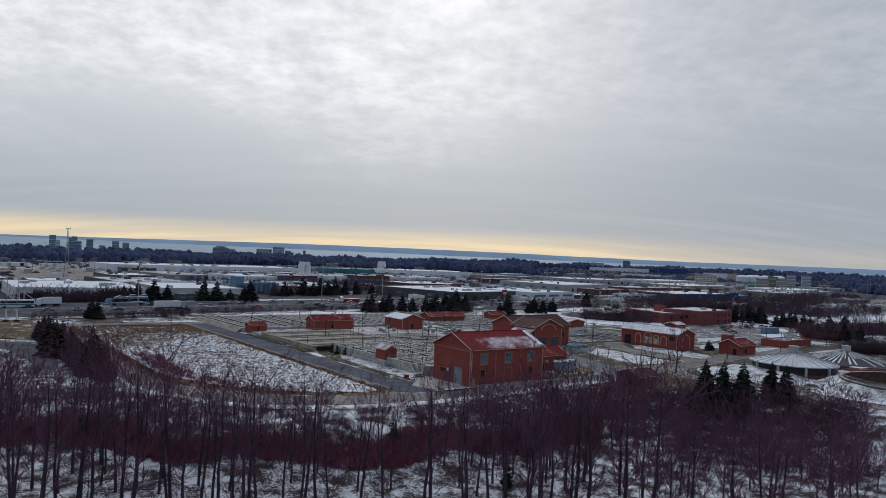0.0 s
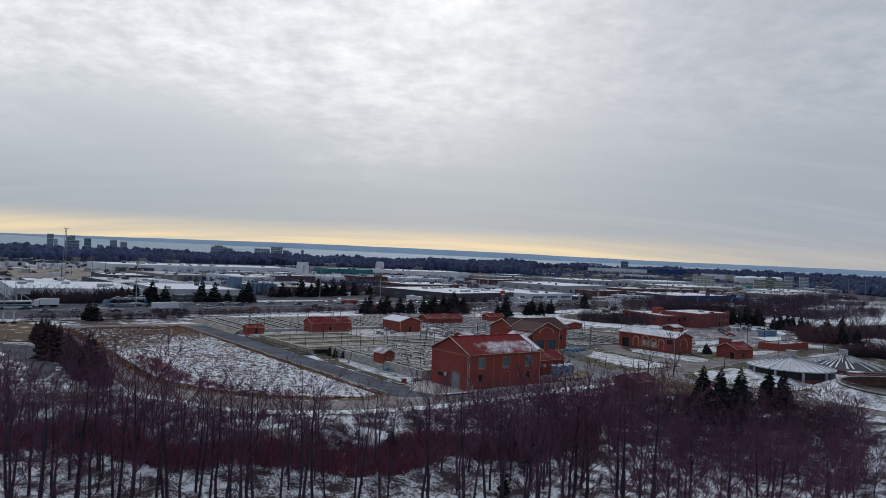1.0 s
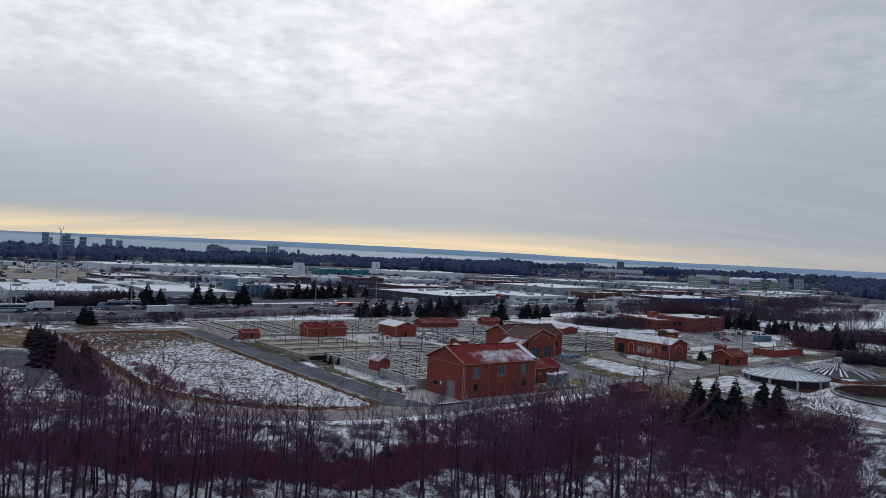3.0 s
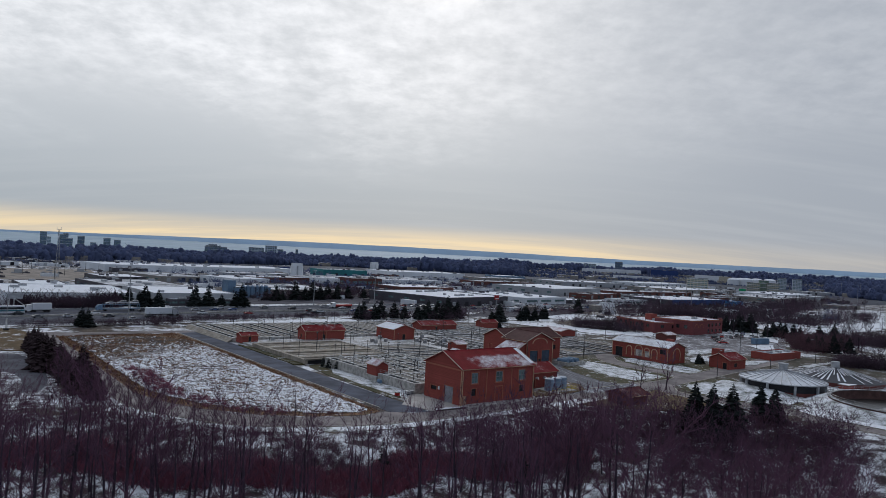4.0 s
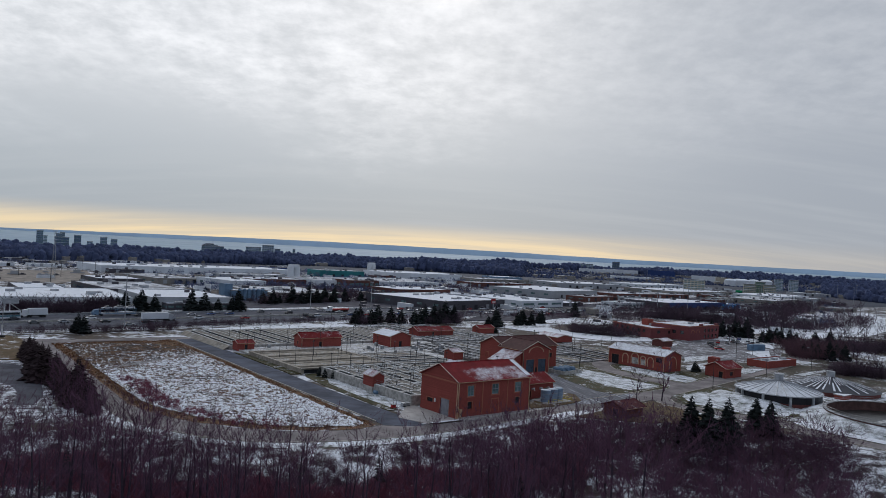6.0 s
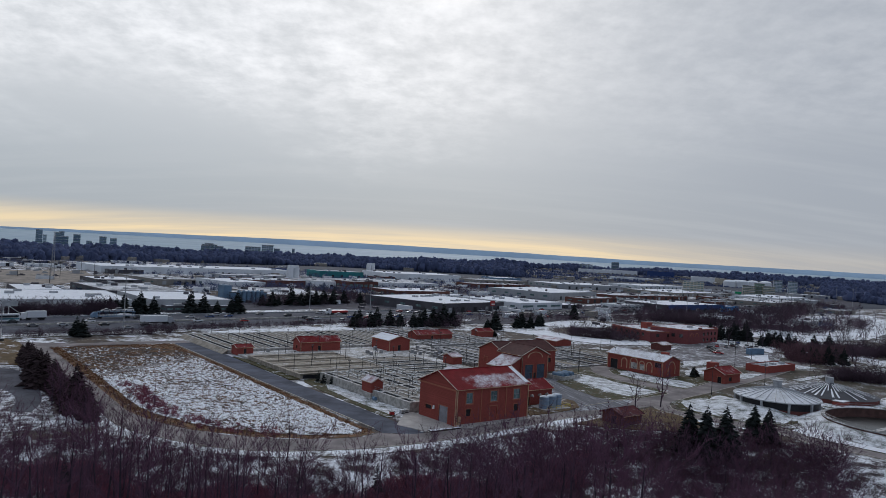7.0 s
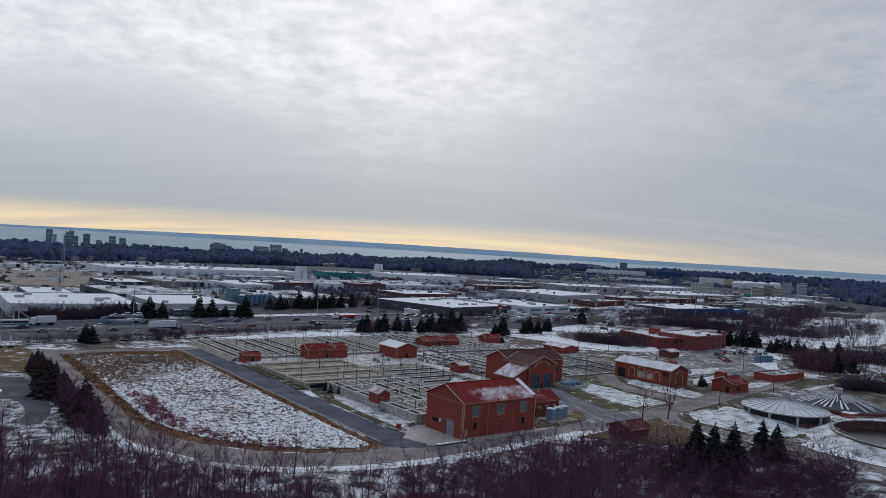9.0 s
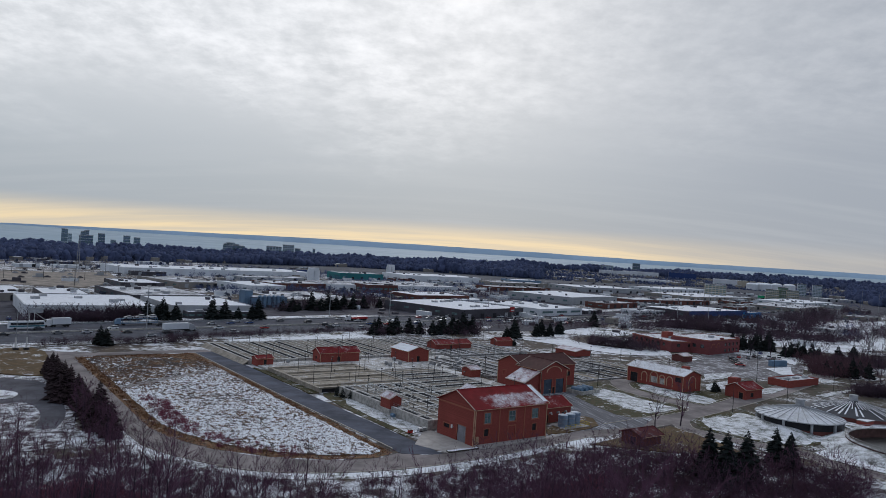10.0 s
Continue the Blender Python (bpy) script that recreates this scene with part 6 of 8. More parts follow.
for lab, x, y, w, d, top, wall, turn in (
        ("tall slate-blue apartment tower with pale edge", 318, 1964, 14, 14, 37.5, "tower_blue", -10),
        ("lower wing of the slate-blue tower", 329, 1958, 8, 12, 26, "tower_pale", -10),
        ("stepped blue-grey apartment tower", 358, 1957, 13, 14, 33.5, "tower_blue", -10),
        ("upper storeys of the stepped apartment tower", 365, 1958, 11, 12, 36.5, "tower_blue", -10),
        ("broad dark blue apartment block", 362, 1943, 30, 13, 25, "tower_dark", -10),
        ("dark blue-grey apartment tower above the woods", 395, 1940, 15, 15, 31, "tower_dark", -10),
        ("small low apartment block above the woods", 417, 1915, 12, 12, 17.5, "tower_blue", -10),
        ("grey apartment tower above the woods", 446, 1909, 15, 14, 29.5, "tower_blue", -10),
        ("small grey apartment tower above the woods", 466, 1894, 14, 13, 26.5, "tower_blue", -10),
        ("wide stepped grey block above the woods", 666, 1779, 52, 24, 22.5, "tower_blue", -20),
        ("upper storeys of the wide stepped block", 662, 1786, 36, 18, 25.5, "tower_blue", -20),
        ("top storeys of the wide stepped block", 661, 1788, 20, 12, 28.5, "tower_blue", -20),
        ("long pale hospital block above the woods", 756, 1743, 37, 18, 25.5, "tower_pale", -24),
        ("tall part of the pale hospital", 784, 1720, 28, 18, 31.5, "tower_pale", -24),
        ("small pale block at the hospital's end", 806, 1713, 14, 14, 24, "tower_blue", -24),
        ("pale spire of a church in the woods", 801, 1612, 6, 6, 26.5, "tower_blue", -24),
        ("pale low block near the lake", 1807, 1581, 40, 20, 27, "tower_pale", -48),
        ("dark square tower near the lake", 1942, 1575, 23, 22, 38.3, "tower_dark", -48)):
    tower(lab, x, y, w, d, top - far_rise(x, y), turn, wall, 7, 5, crown=False)
for lab, x, y, w, h, wall, st, turn in (
        ("pale apartment slab beyond the shops", 961, 633, 29, 19, "cream", 7, -54), ("cream hotel with rows of windows", 1088, 618, 18, 15.5, "cream", 6, -58), ("cream hotel wing with rows of windows", 1101, 593, 17, 16, "cream", 6, -58),
        ("green-fronted middle of the hotel", 1106, 611, 14, 19.5, "hotel_green", 6, -58), ("white and grey apartment tower", 1382, 727, 15, 22, "tower_pale", 8, -60), ("grey apartment tower with white balconies", 1394, 704, 16, 21.5, "tower_pale", 8, -60)):
    tower(lab, x, y, w, 16, h, turn, wall, st, 6, "apartment_block", crown=False)
oil = thing("oil_tank", "large white domed storage tank", "storage tank", 1459, 874, 0, 0, "tank farm")
part("shell", Form().tube((0, 0, 0), (0, 0, 16), 12.5, 12.5, 28), WALLS["white"], oil)
f = Form()
rings = [(12.5, 16), (10, 18.4), (6, 20.0), (1.5, 20.6)]
f.add([(r * math.cos(2 * math.pi * i / 28), r * math.sin(2 * math.pi * i / 28), z) for r, z in rings for i in range(28)],
      [(k * 28 + i, k * 28 + (i + 1) % 28, (k + 1) * 28 + (i + 1) % 28, (k + 1) * 28 + i) for k in range(3) for i in range(28)] + [tuple(range(84, 112))])
part("dome", f, m_roof_snow, oil)
oil.scale = (1, 1, 0.8)
for x, y, k in ((1473, 852, 0.80), (1524, 858, 0.78), (1546, 841, 0.80), (1500, 880, 0.76)):
    copy_thing(oil, pose(x, y, far_rise(x, y))).scale = (1, 1, k)

# ---------------------------------------------------------------- vehicles
CAR_PAINT = {}
for nm, c in (("white", (0.62, 0.63, 0.64)), ("silver", (0.36, 0.37, 0.39)), ("black", (0.015, 0.015, 0.018)), ("grey", (0.12, 0.125, 0.13)), ("red", (0.36, 0.02, 0.02)), ("blue", (0.03, 0.07, 0.20))):
    CAR_PAINT[nm] = plain(nm + "_car_paint", c, 0.3, 0.1, 0.08, 1.0, 0.5)
m_tyre = plain("tyre_rubber", (0.018, 0.018, 0.018), 0.8)
m_head = plain("lamp_lens", (0.7, 0.7, 0.66), 0.2)
m_tail = plain("tail_lens", (0.35, 0.01, 0.01), 0.3)
m_teal_paint = plain("teal_coach_paint", (0.05, 0.16, 0.20), 0.35)


def hull(profile, half, inset):
    """A body from a side profile (x, z, is_top), narrowed where it is high."""
    f = Form()
    n = len(profile)
    zmax = max(z for _, z in profile)
    zmin = min(z for _, z in profile)
    for s in (-1, 1):
        f.v += [(x, s * (half - inset * (z - zmin) / (zmax - zmin)), z) for x, z in profile]
    f.f = [tuple(range(n)), tuple(range(2 * n - 1, n - 1, -1))] + [((i + 1) % n, i, n + i, n + (i + 1) % n) for i in range(n)]
    return f


def car(paint, kind):
    c = thing({"sedan": "car", "suv": "suv", "pickup": "pickup_truck"}[kind], f"{paint} {'saloon car' if kind == 'sedan' else kind} on the asphalt", "car", 0, 0, 0, 0, "cars")
    if kind == "sedan":
        body = [(-2.25, 0.3), (2.25, 0.3), (2.28, 0.65), (1.2, 0.88), (-1.55, 0.92), (-2.25, 0.88)]
        cab = [(-1.6, 0.9), (1.0, 0.88), (0.35, 1.4), (-0.95, 1.42)]
    elif kind == "suv":
        body = [(-2.3, 0.38), (2.3, 0.38), (2.3, 0.85), (1.2, 1.05), (-2.25, 1.08)]
        cab = [(-2.15, 1.07), (0.95, 1.05), (0.4, 1.7), (-1.95, 1.72)]
    else:
        body = [(-2.8, 0.45), (2.7, 0.45), (2.7, 0.95), (1.5, 1.12), (-2.8, 1.12)]
        cab = [(-0.9, 1.11), (1.3, 1.11), (0.75, 1.82), (-0.75, 1.85)]
    part("body", hull(body, 0.92, 0.06), CAR_PAINT[paint], c)
    part("cabin_glass", hull(cab, 0.86, 0.16), m_car_glass, c)
    xs = [p[0] for p in cab[2:]]
    part("roof_panel", Form().box(min(xs) + 0.05, -0.68, cab[2][1] - 0.01, max(xs) - 0.05, 0.68, cab[2][1] + 0.06), CAR_PAINT[paint], c)
    for x in (-1.4, 1.4):
        for s in (-1, 1):
            part("wheel", Form().tube((x, s * 0.72, 0.33), (x, s * 0.94, 0.33), 0.33, 0.33, 10), m_tyre, c)
    part("headlight", Form().box(body[1][0] - 0.05, -0.8, 0.6, body[1][0] + 0.04, -0.5, 0.75).box(body[1][0] - 0.05, 0.5, 0.6, body[1][0] + 0.04, 0.8, 0.75), m_head, c)
    part("tail_light", Form().box(body[0][0] - 0.04, -0.8, 0.68, body[0][0] + 0.05, -0.5, 0.85).box(body[0][0] - 0.04, 0.5, 0.68, body[0][0] + 0.05, 0.8, 0.85), m_tail, c)
    return c


def lorry(paint, box_mt, label, length=15.0, box_h=2.8):
    c = thing("lorry", label, "truck", 0, 0, 0, 0, "trucks on the highway")
    part("trailer", Form().box(-length / 2, -1.27, 1.15, length / 2 - 3.2, 1.27, 1.15 + box_h), box_mt, c)
    part("chassis", Form().box(-length / 2, -0.5, 0.7, length / 2 - 0.6, 0.5, 1.145), m_tyre, c)
    part("cab", hull([(length / 2 - 2.9, 0.6), (length / 2 + 0.2, 0.6), (length / 2 + 0.2, 1.9), (length / 2 - 0.5, 2.1), (length / 2 - 0.9, 3.2), (length / 2 - 2.9, 3.5)], 1.2, 0.12), CAR_PAINT[paint], c)
    part("windscreen", Form().slab((length / 2 - 0.46, -0.95, 2.12), (length / 2 - 0.46, 0.95, 2.12), (length / 2 - 0.84, 0.95, 3.1), (length / 2 - 0.84, -0.95, 3.1), 0.03), m_car_glass, c)
    for x in (-length / 2 + 1.2, -length / 2 + 2.5, length / 2 - 3.0, length / 2 - 4.2, length / 2 - 0.6):
        for s in (-1, 1):
            part("wheel", Form().tube((x, s * 0.9, 0.5), (x, s * 1.22, 0.5), 0.5, 0.5, 10), m_tyre, c)
    return c


def coach():
    c = thing("coach", "long white and teal coach on the highway", "bus", 0, 0, 0, 0, "trucks on the highway")
    part("body", hull([(-7, 0.45), (6.9, 0.45), (7, 1.5), (6.6, 3.5), (-7, 3.5)], 1.28, 0.08), WALLS["white"], c)
    for s in (-1, 1):
        part("window_band", Form().box(-6.6, s * 1.24, 2.0, 6.2, s * 1.30, 2.95), m_car_glass, c)
        part("stripe", Form().box(-6.9, s * 1.27, 1.2, 6.7, s * 1.31, 1.8), m_teal_paint, c)
        for x in (-4.6, -3.3, 4.6):
            part("wheel", Form().tube((x, s * 1.0, 0.5), (x, s * 1.29, 0.5), 0.5, 0.5, 10), m_tyre, c)
    return c


Z_ROAD = 0.30
fleet = [car(p, k) for p, k in (("white", "suv"), ("silver", "sedan"), ("black", "suv"), ("grey", "sedan"), ("red", "sedan"), ("white", "pickup"), ("black", "sedan"), ("blue", "sedan"), ("silver", "suv"))]
LANES = [(-21, 1), (-14, 1), (-8.1, 1), (-4.4, 1), (6.2, -1), (10.0, -1), (14, -1), (20, -1)]
rng = random.Random(21)
trucks = [(lorry("silver", WALLS["white"], "white box semi-trailer with silver cab on the highway"), 0, -10.0 + 3.7), (coach(), -58, 6.2), (lorry("white", CAR_PAINT["red"], "red flatbed semi-trailer with white cab", 15.0, 1.1), 118, 14),
          (lorry("white", WALLS["white"], "white box truck on the highway", 11.0), -44, -21)]
for k, (ob, s, n) in enumerate(trucks):
    s += 6
    n = (-8.1, 14, 14, 20)[k]
    x, y = hw(s, n)
    ob.matrix_basis = pose(x, y, Z_ROAD, 0, 0, HW[2] + (0 if n < 0 else 180))
carrier = thing("car_carrier", "blue steel car carrier trailer with cars aboard", "truck", *hw(-2, 20), Z_ROAD, HW[2] + 180, "trucks on the highway")
f = Form().box(-9, -1.2, 0.8, 8, 1.2, 1.1)
for x in (-8.8, -4.5, 0, 4, 7.8):
    for s in (-1, 1):
        f.box(x - 0.1, s * 1.2 - 0.08, 1.1, x + 0.1, s * 1.2 + 0.08, 3.4)
f.box(-9, -1.2, 3.0, 8, 1.2, 3.15)
part("rack", f, WALLS["steel_blue"], carrier)
part("cab", hull([(8.5, 0.6), (11, 0.6), (11, 1.9), (10.2, 3.0), (8.5, 3.1)], 1.2, 0.12), WALLS["steel_blue"], carrier)
for x in (-6, -4.8, 7, 10):
    for s in (-1, 1):
        part("wheel", Form().tube((x, s * 0.85, 0.45), (x, s * 1.2, 0.45), 0.45, 0.45, 10), m_tyre, carrier)
for i, x in enumerate((-6.2, -0.8, 4.6)):
    m = carrier.matrix_basis @ pose(x, 0, 3.15)
    copy_thing(fleet[(0, 8, 1)[i]], m)
busy = [(s + 6, (-8.1, 14, 14, 20)[k]) for k, (_, s, _) in enumerate(trucks)] + [(-2, 20)]
placed = 0
used = []
for _ in range(900):
    if placed >= 72:
        break
    n, way = rng.choice(LANES)
    s = rng.uniform(-75, 330)
    if any(abs(s - a) < 16 and abs(n - b) < 2 for a, b in busy) or any(abs(s - a) < 8 and abs(n - b) < 2 for a, b in used):
        continue
    used.append((s, n))
    ob = fleet[placed] if placed < len(fleet) else copy_thing(rng.choice(fleet), pose(0, 0, 0))
    x, y = hw(s, n)
    ob.matrix_basis = pose(x, y, Z_ROAD, 0, 0, HW[2] + (0 if way > 0 else 180))
    placed += 1
# parked cars
rows = [((358, 217), (364, 199), 8), ((336, 209), (318, 193), 5), ((346, 214), (351, 207), 2), ((374, 226), (380, 214), 4), ((318, 364), (372, 384), 16), ((330, 356), (400, 380), 18), ((350, 350), (440, 380), 20), ((470, 385), (520, 398), 10), ((560, 360), (680, 372), 22), ((700, 420), (820, 430), 20), ((40, 396), (110, 402), 9)]
for (ax, ay), (bx_, by), n in rows:
    for i in range(n):
        if rng.random() < 0.22:
            continue
        k = (i + 0.5) / n
        x, y = ax + (bx_ - ax) * k, ay + (by - ay) * k
        copy_thing(rng.choice(fleet), pose(x, y, 0.25 if y < 300 else 0.42, 0, 0, math.degrees(math.atan2(by - ay, bx_ - ax)) + 90 + rng.uniform(-4, 4)))

# ---------------------------------------------------------------- highway poles, masts and fences
mast = thing("high_mast_light", "tall grey high-mast light beside the highway", "light mast", *hw(-18, -30), 0, 0, "high masts")
part("pole", Form().tube((0, 0, 0), (0, 0, 23), 0.26, 0.14, 8), m_metal, mast)
part("lamp_ring", Form().ring(0, 0, 0.5, 0.9, 22.6, 23.0, 12).box(-0.9, -0.05, 22.7, 0.9, 0.05, 22.9), m_metal, mast)
for s, n in ((112, -31), (260, 34), (420, -30), (590, 34), (760, 20), (120, 36), (-60, 34)):
    x, y = hw(s, n)
    copy_thing(mast, pose(x, y, 0) @ Matrix.Diagonal((1, 1, rng.uniform(0.85, 1.05), 1)))
for x, y in ((690, 360), (760, 420), (840, 400), (930, 470), (1010, 430), (1120, 500), (1230, 520), (620, 470), (540, 360)):
    copy_thing(mast, pose(x, y, 0))
lat = thing("lattice_tower", "slender grey steel lattice tower", "radio tower", 117, 650, 0)
f = Form()
for i in range(13):
    z0, z1 = i * 3.0, (i + 1) * 3.0
    r0, r1 = 1.35 - 0.075 * i, 1.35 - 0.075 * (i + 1)
    c0 = [(r0, r0), (-r0, r0), (-r0, -r0), (r0, -r0)]
    c1 = [(r1, r1), (-r1, r1), (-r1, -r1), (r1, -r1)]
    for k in range(4):
        f.tube((*c0[k], z0), (*c1[k], z1), 0.09, 0.09, 4)
        f.tube((*c0[k], z0), (*c1[(k + 1) % 4], z1), 0.05, 0.05, 4)
part("mast", f, m_metal, lat)
part("platform", Form().ring(0, 0, 0.3, 1.7, 38.6, 38.9, 10), m_metal, lat)
part("antenna", Form().tube((1.5, 0, 38.3), (1.5, 0, 40.6), 0.1, 0.1, 5).tube((-1.5, 0, 38.3), (-1.5, 0, 40.6), 0.1, 0.1, 5), WALLS["white"], lat)
tallpole = thing("utility_pole", "pale steel pole on a concrete foot by the fence", "utility pole", 36.5, 303, 0, 0, "poles by the fence")
part("pole", Form().tube((0, 0, 0), (0, 0, 16), 0.16, 0.1, 8), m_metal, tallpole)
part("foot", Form().box(-0.9, -0.9, 0, 0.9, 0.9, 0.9), m_pole, tallpole)
part("collar", Form().tube((0, 0, 0.9), (0, 0, 4.6), 0.3, 0.26, 8), m_white_pipe, tallpole)
copy_thing(tallpole, pose(39.8, 302.5, 0))
ladder = thing("sign_gantry", "grey steel gantry leg with stair beside the highway", "sign gantry", *hw(-46, 33), 0, HW[2])
f = Form().tube((0, 0, 0), (0, 0, 7), 0.25, 0.2, 6).tube((2, 0, 0), (2, 0, 7), 0.25, 0.2, 6)
f.slab((2, -0.8, 5.5), (9, -0.8, 0.3), (9, 0.8, 0.3), (2, 0.8, 5.5), 0.2)
part("leg", f, m_white_pipe, ladder)
part("panel", Form().box(-0.5, -0.3, 5.2, 5.5, 0.3, 7.6), m_roof_unit, ladder)
f = Form()
for s in range(-90, 60, 3):
    x, y = hw(s, -36)
    f.tube((x, y, -0.1), (x, y, 1.9), 0.04, 0.04, 4)
for z in (0.3, 1.1, 1.9):
    f.tube((*hw(-90, -36), z), (*hw(57, -36), z), 0.025, 0.025, 4)
solo("wire_fence", f, m_metal, "thin grey wire fence beside the highway verge", "fence")
sg = thing("store_sign", "tall red and white store pylon sign", "sign", 350, 389, 0, 10)
part("post", Form().box(-0.3, -0.3, 0, 0.3, 0.3, 5), m_metal, sg)
part("panel", Form().box(-2.2, -0.35, 5, 2.2, 0.35, 8.4), CAR_PAINT["red"], sg)
part("stripe", Form().box(-1.8, -0.42, 5.6, 1.8, -0.36, 6.4), m_white_paint, sg)

# cars and trailers standing on the gravel lot
for nm, lab, mt, sd in (("lot_vehicles", "dark vehicles parked in rows on the gravel lot", WALLS["dark"], 5), ("lot_vehicles", "pale vehicles parked in rows on the gravel lot", WALLS["grey"], 6)):
    f = Form()
    r = random.Random(sd)
    for i in range(20):
        row_y = r.choice((640, 652, 700, 712, 760, 790, 815))
        x, y = r.uniform(60, 190), row_y + r.uniform(-2, 2)
        long = r.uniform(2.0, 2.6) if r.random() < 0.8 else 6.0
        f.box(x - long, y - 0.95, 0.5, x + long, y + 0.95, 1.3).box(x - long * 0.6, y - 0.85, 1.3, x + long * 0.4, y + 0.85, 2.0 if long < 3 else 3.6)
    solo(nm, f, mt, lab, "vehicles", kind="stuff")
lot_pole = thing("lot_light", "slender steel light pole on the gravel lot", "light pole", 70, 690, 0, 0, "light poles on the lot")
part("pole", Form().tube((0, 0, 0), (0, 0, 13), 0.2, 0.14, 6), m_pole, lot_pole)
part("lamp_head", Form().box(-1.2, -0.25, 13, 1.2, 0.25, 13.35), m_pole, lot_pole)
for x, y in ((100, 700), (130, 690), (160, 705), (85, 780), (120, 790), (165, 780), (60, 640), (110, 620)):
    copy_thing(lot_pole, pose(x, y, 0))

# ---------------------------------------------------------------- trees


def direction(az, up):
    return Vector((math.cos(az) * math.cos(up), math.sin(az) * math.cos(up), math.sin(up)))


def bare_tree(seed, h, limbs=13, subs=6, twigs=6, thick=1.0, sides=5, start=0.32, reach=1.0, tw=0.020):
    """Trunk and crown of a leafless tree."""
    r = random.Random(seed)
    trunk, crown = Form(), Form()
    pts = [Vector((0, 0, -0.6))]
    for i in range(5):
        pts.append(pts[-1] + Vector((r.uniform(-0.03, 0.03) * h, r.uniform(-0.03, 0.03) * h, 0)) * 0.6 + Vector((0, 0, (h * 0.86 + 0.6) / 5)))
    rad = [0.019 * h * thick * (1 - 0.8 * i / 5) for i in range(6)]
    for i in range(5):
        trunk.tube(pts[i], pts[i + 1], rad[i], rad[i + 1], sides, cap=False)

    def on_trunk(k):
        s = min(4.999, k * 5)
        i = int(s)
        return pts[i].lerp(pts[i + 1], s - i), rad[i] + (rad[i + 1] - rad[i]) * (s - i)

    az = r.uniform(0, 6)
    for i in range(limbs):
        k = start + (0.99 - start) * (i + r.uniform(0, 0.8)) / limbs
        p, rr = on_trunk(k)
        az += 2.4 + r.uniform(-0.5, 0.5)
        up = radians(r.uniform(32, 58))
        ln = h * (0.16 + 0.26 * math.sin(math.pi * min(1, 0.25 + 0.75 * (1 - k) / (1 - start)))) * r.uniform(0.7, 1.1) * reach
        a = p
        b = a + direction(az, up) * ln * 0.5
        c = b + direction(az + r.uniform(-0.3, 0.3), up + 0.25) * ln * 0.5
        r0 = max(0.03, rr * 0.4)
        crown.tube(a, b, r0, r0 * 0.6, 3, cap=False).tube(b, c, r0 * 0.6, 0.015, 3, cap=False)
        for j in range(subs):
            t = 0.25 + 0.75 * (j + r.random()) / subs
            q = a.lerp(b, t * 2) if t < 0.5 else b.lerp(c, t * 2 - 1)
            az2, up2 = az + r.choice((-1, 1)) * r.uniform(0.4, 1.1), up + r.uniform(-0.3, 0.5)
            l2 = ln * r.uniform(0.25, 0.5)
            e = q + direction(az2, up2) * l2
            crown.tube(q, e, max(tw, r0 * 0.35), 0.012, 3, cap=False)
            for m in range(twigs):
                g = q.lerp(e, r.uniform(0.2, 1.0))
                crown.tube(g, g + direction(az2 + r.uniform(-1.2, 1.2), up2 + r.uniform(-0.4, 0.7)) * r.uniform(0.5, 1.3), tw, 0, 3)
    return trunk, crown


def spruce(seed, h, width=0.24, layers=15, dense=11):
    """A conifer with drooping jagged branches all the way up."""
    r = random.Random(seed)
    trunk, crown = Form(), Form()
    trunk.tube((0, 0, -0.4), (0, 0, h * 0.96), 0.016 * h, 0.02, 6)
    total = layers * dense
    az = 0.0
    for i in range(total):
        k = min(0.985, max(0.0, (i + r.uniform(-6, 6)) / total)) ** 1.15
        z = h * (0.05 + 0.93 * k)
        az += 2.39996 + r.uniform(-0.5, 0.5)
        l1 = (h * width * (1 - k) ** 0.8 + 0.15) * r.uniform(0.55, 1.2)
        droop = r.uniform(0.15, 0.5) * l1
        wdt = l1 * r.uniform(0.20, 0.34)
        root = Vector((0, 0, z + 0.22 * l1))
        out = Vector((math.cos(az), math.sin(az), 0))
        side = Vector((-math.sin(az), math.cos(az), 0))
        mid = root + out * l1 * 0.6 - Vector((0, 0, droop * 0.5))
        tip = root + out * l1 - Vector((0, 0, droop * r.uniform(0.6, 1.0)))
        v = [root, mid + side * wdt, tip, mid - side * wdt, mid + Vector((0, 0, 0.10 * l1)), mid - Vector((0, 0, 0.25 * l1))]
        crown.add(v, [(0, 1, 4), (1, 2, 4), (2, 3, 4), (3, 0, 4), (1, 0, 5), (2, 1, 5), (3, 2, 5), (0, 3, 5)])
        for s in (-1, 1):
            b0 = root.lerp(tip, r.uniform(0.35, 0.8))
            crown.tube(b0, b0 + (out * 0.7 + side * s * r.uniform(0.5, 1.0)) * l1 * 0.35 - Vector((0, 0, droop * 0.5)), l1 * 0.06, 0, 3)
    crown.tube((0, 0, h * 0.93), (0, 0, h * 1.03), 0.1, 0, 4)
    return trunk, crown


def tree_kind(name, label, category, forms, bark_mt, leaf_mt, group):
    t = thing(name, label, category, 0, 0, 0, 0, group)
    part("trunk", forms[0], bark_mt, t)
    part("crown", forms[1], leaf_mt, t)
    return t


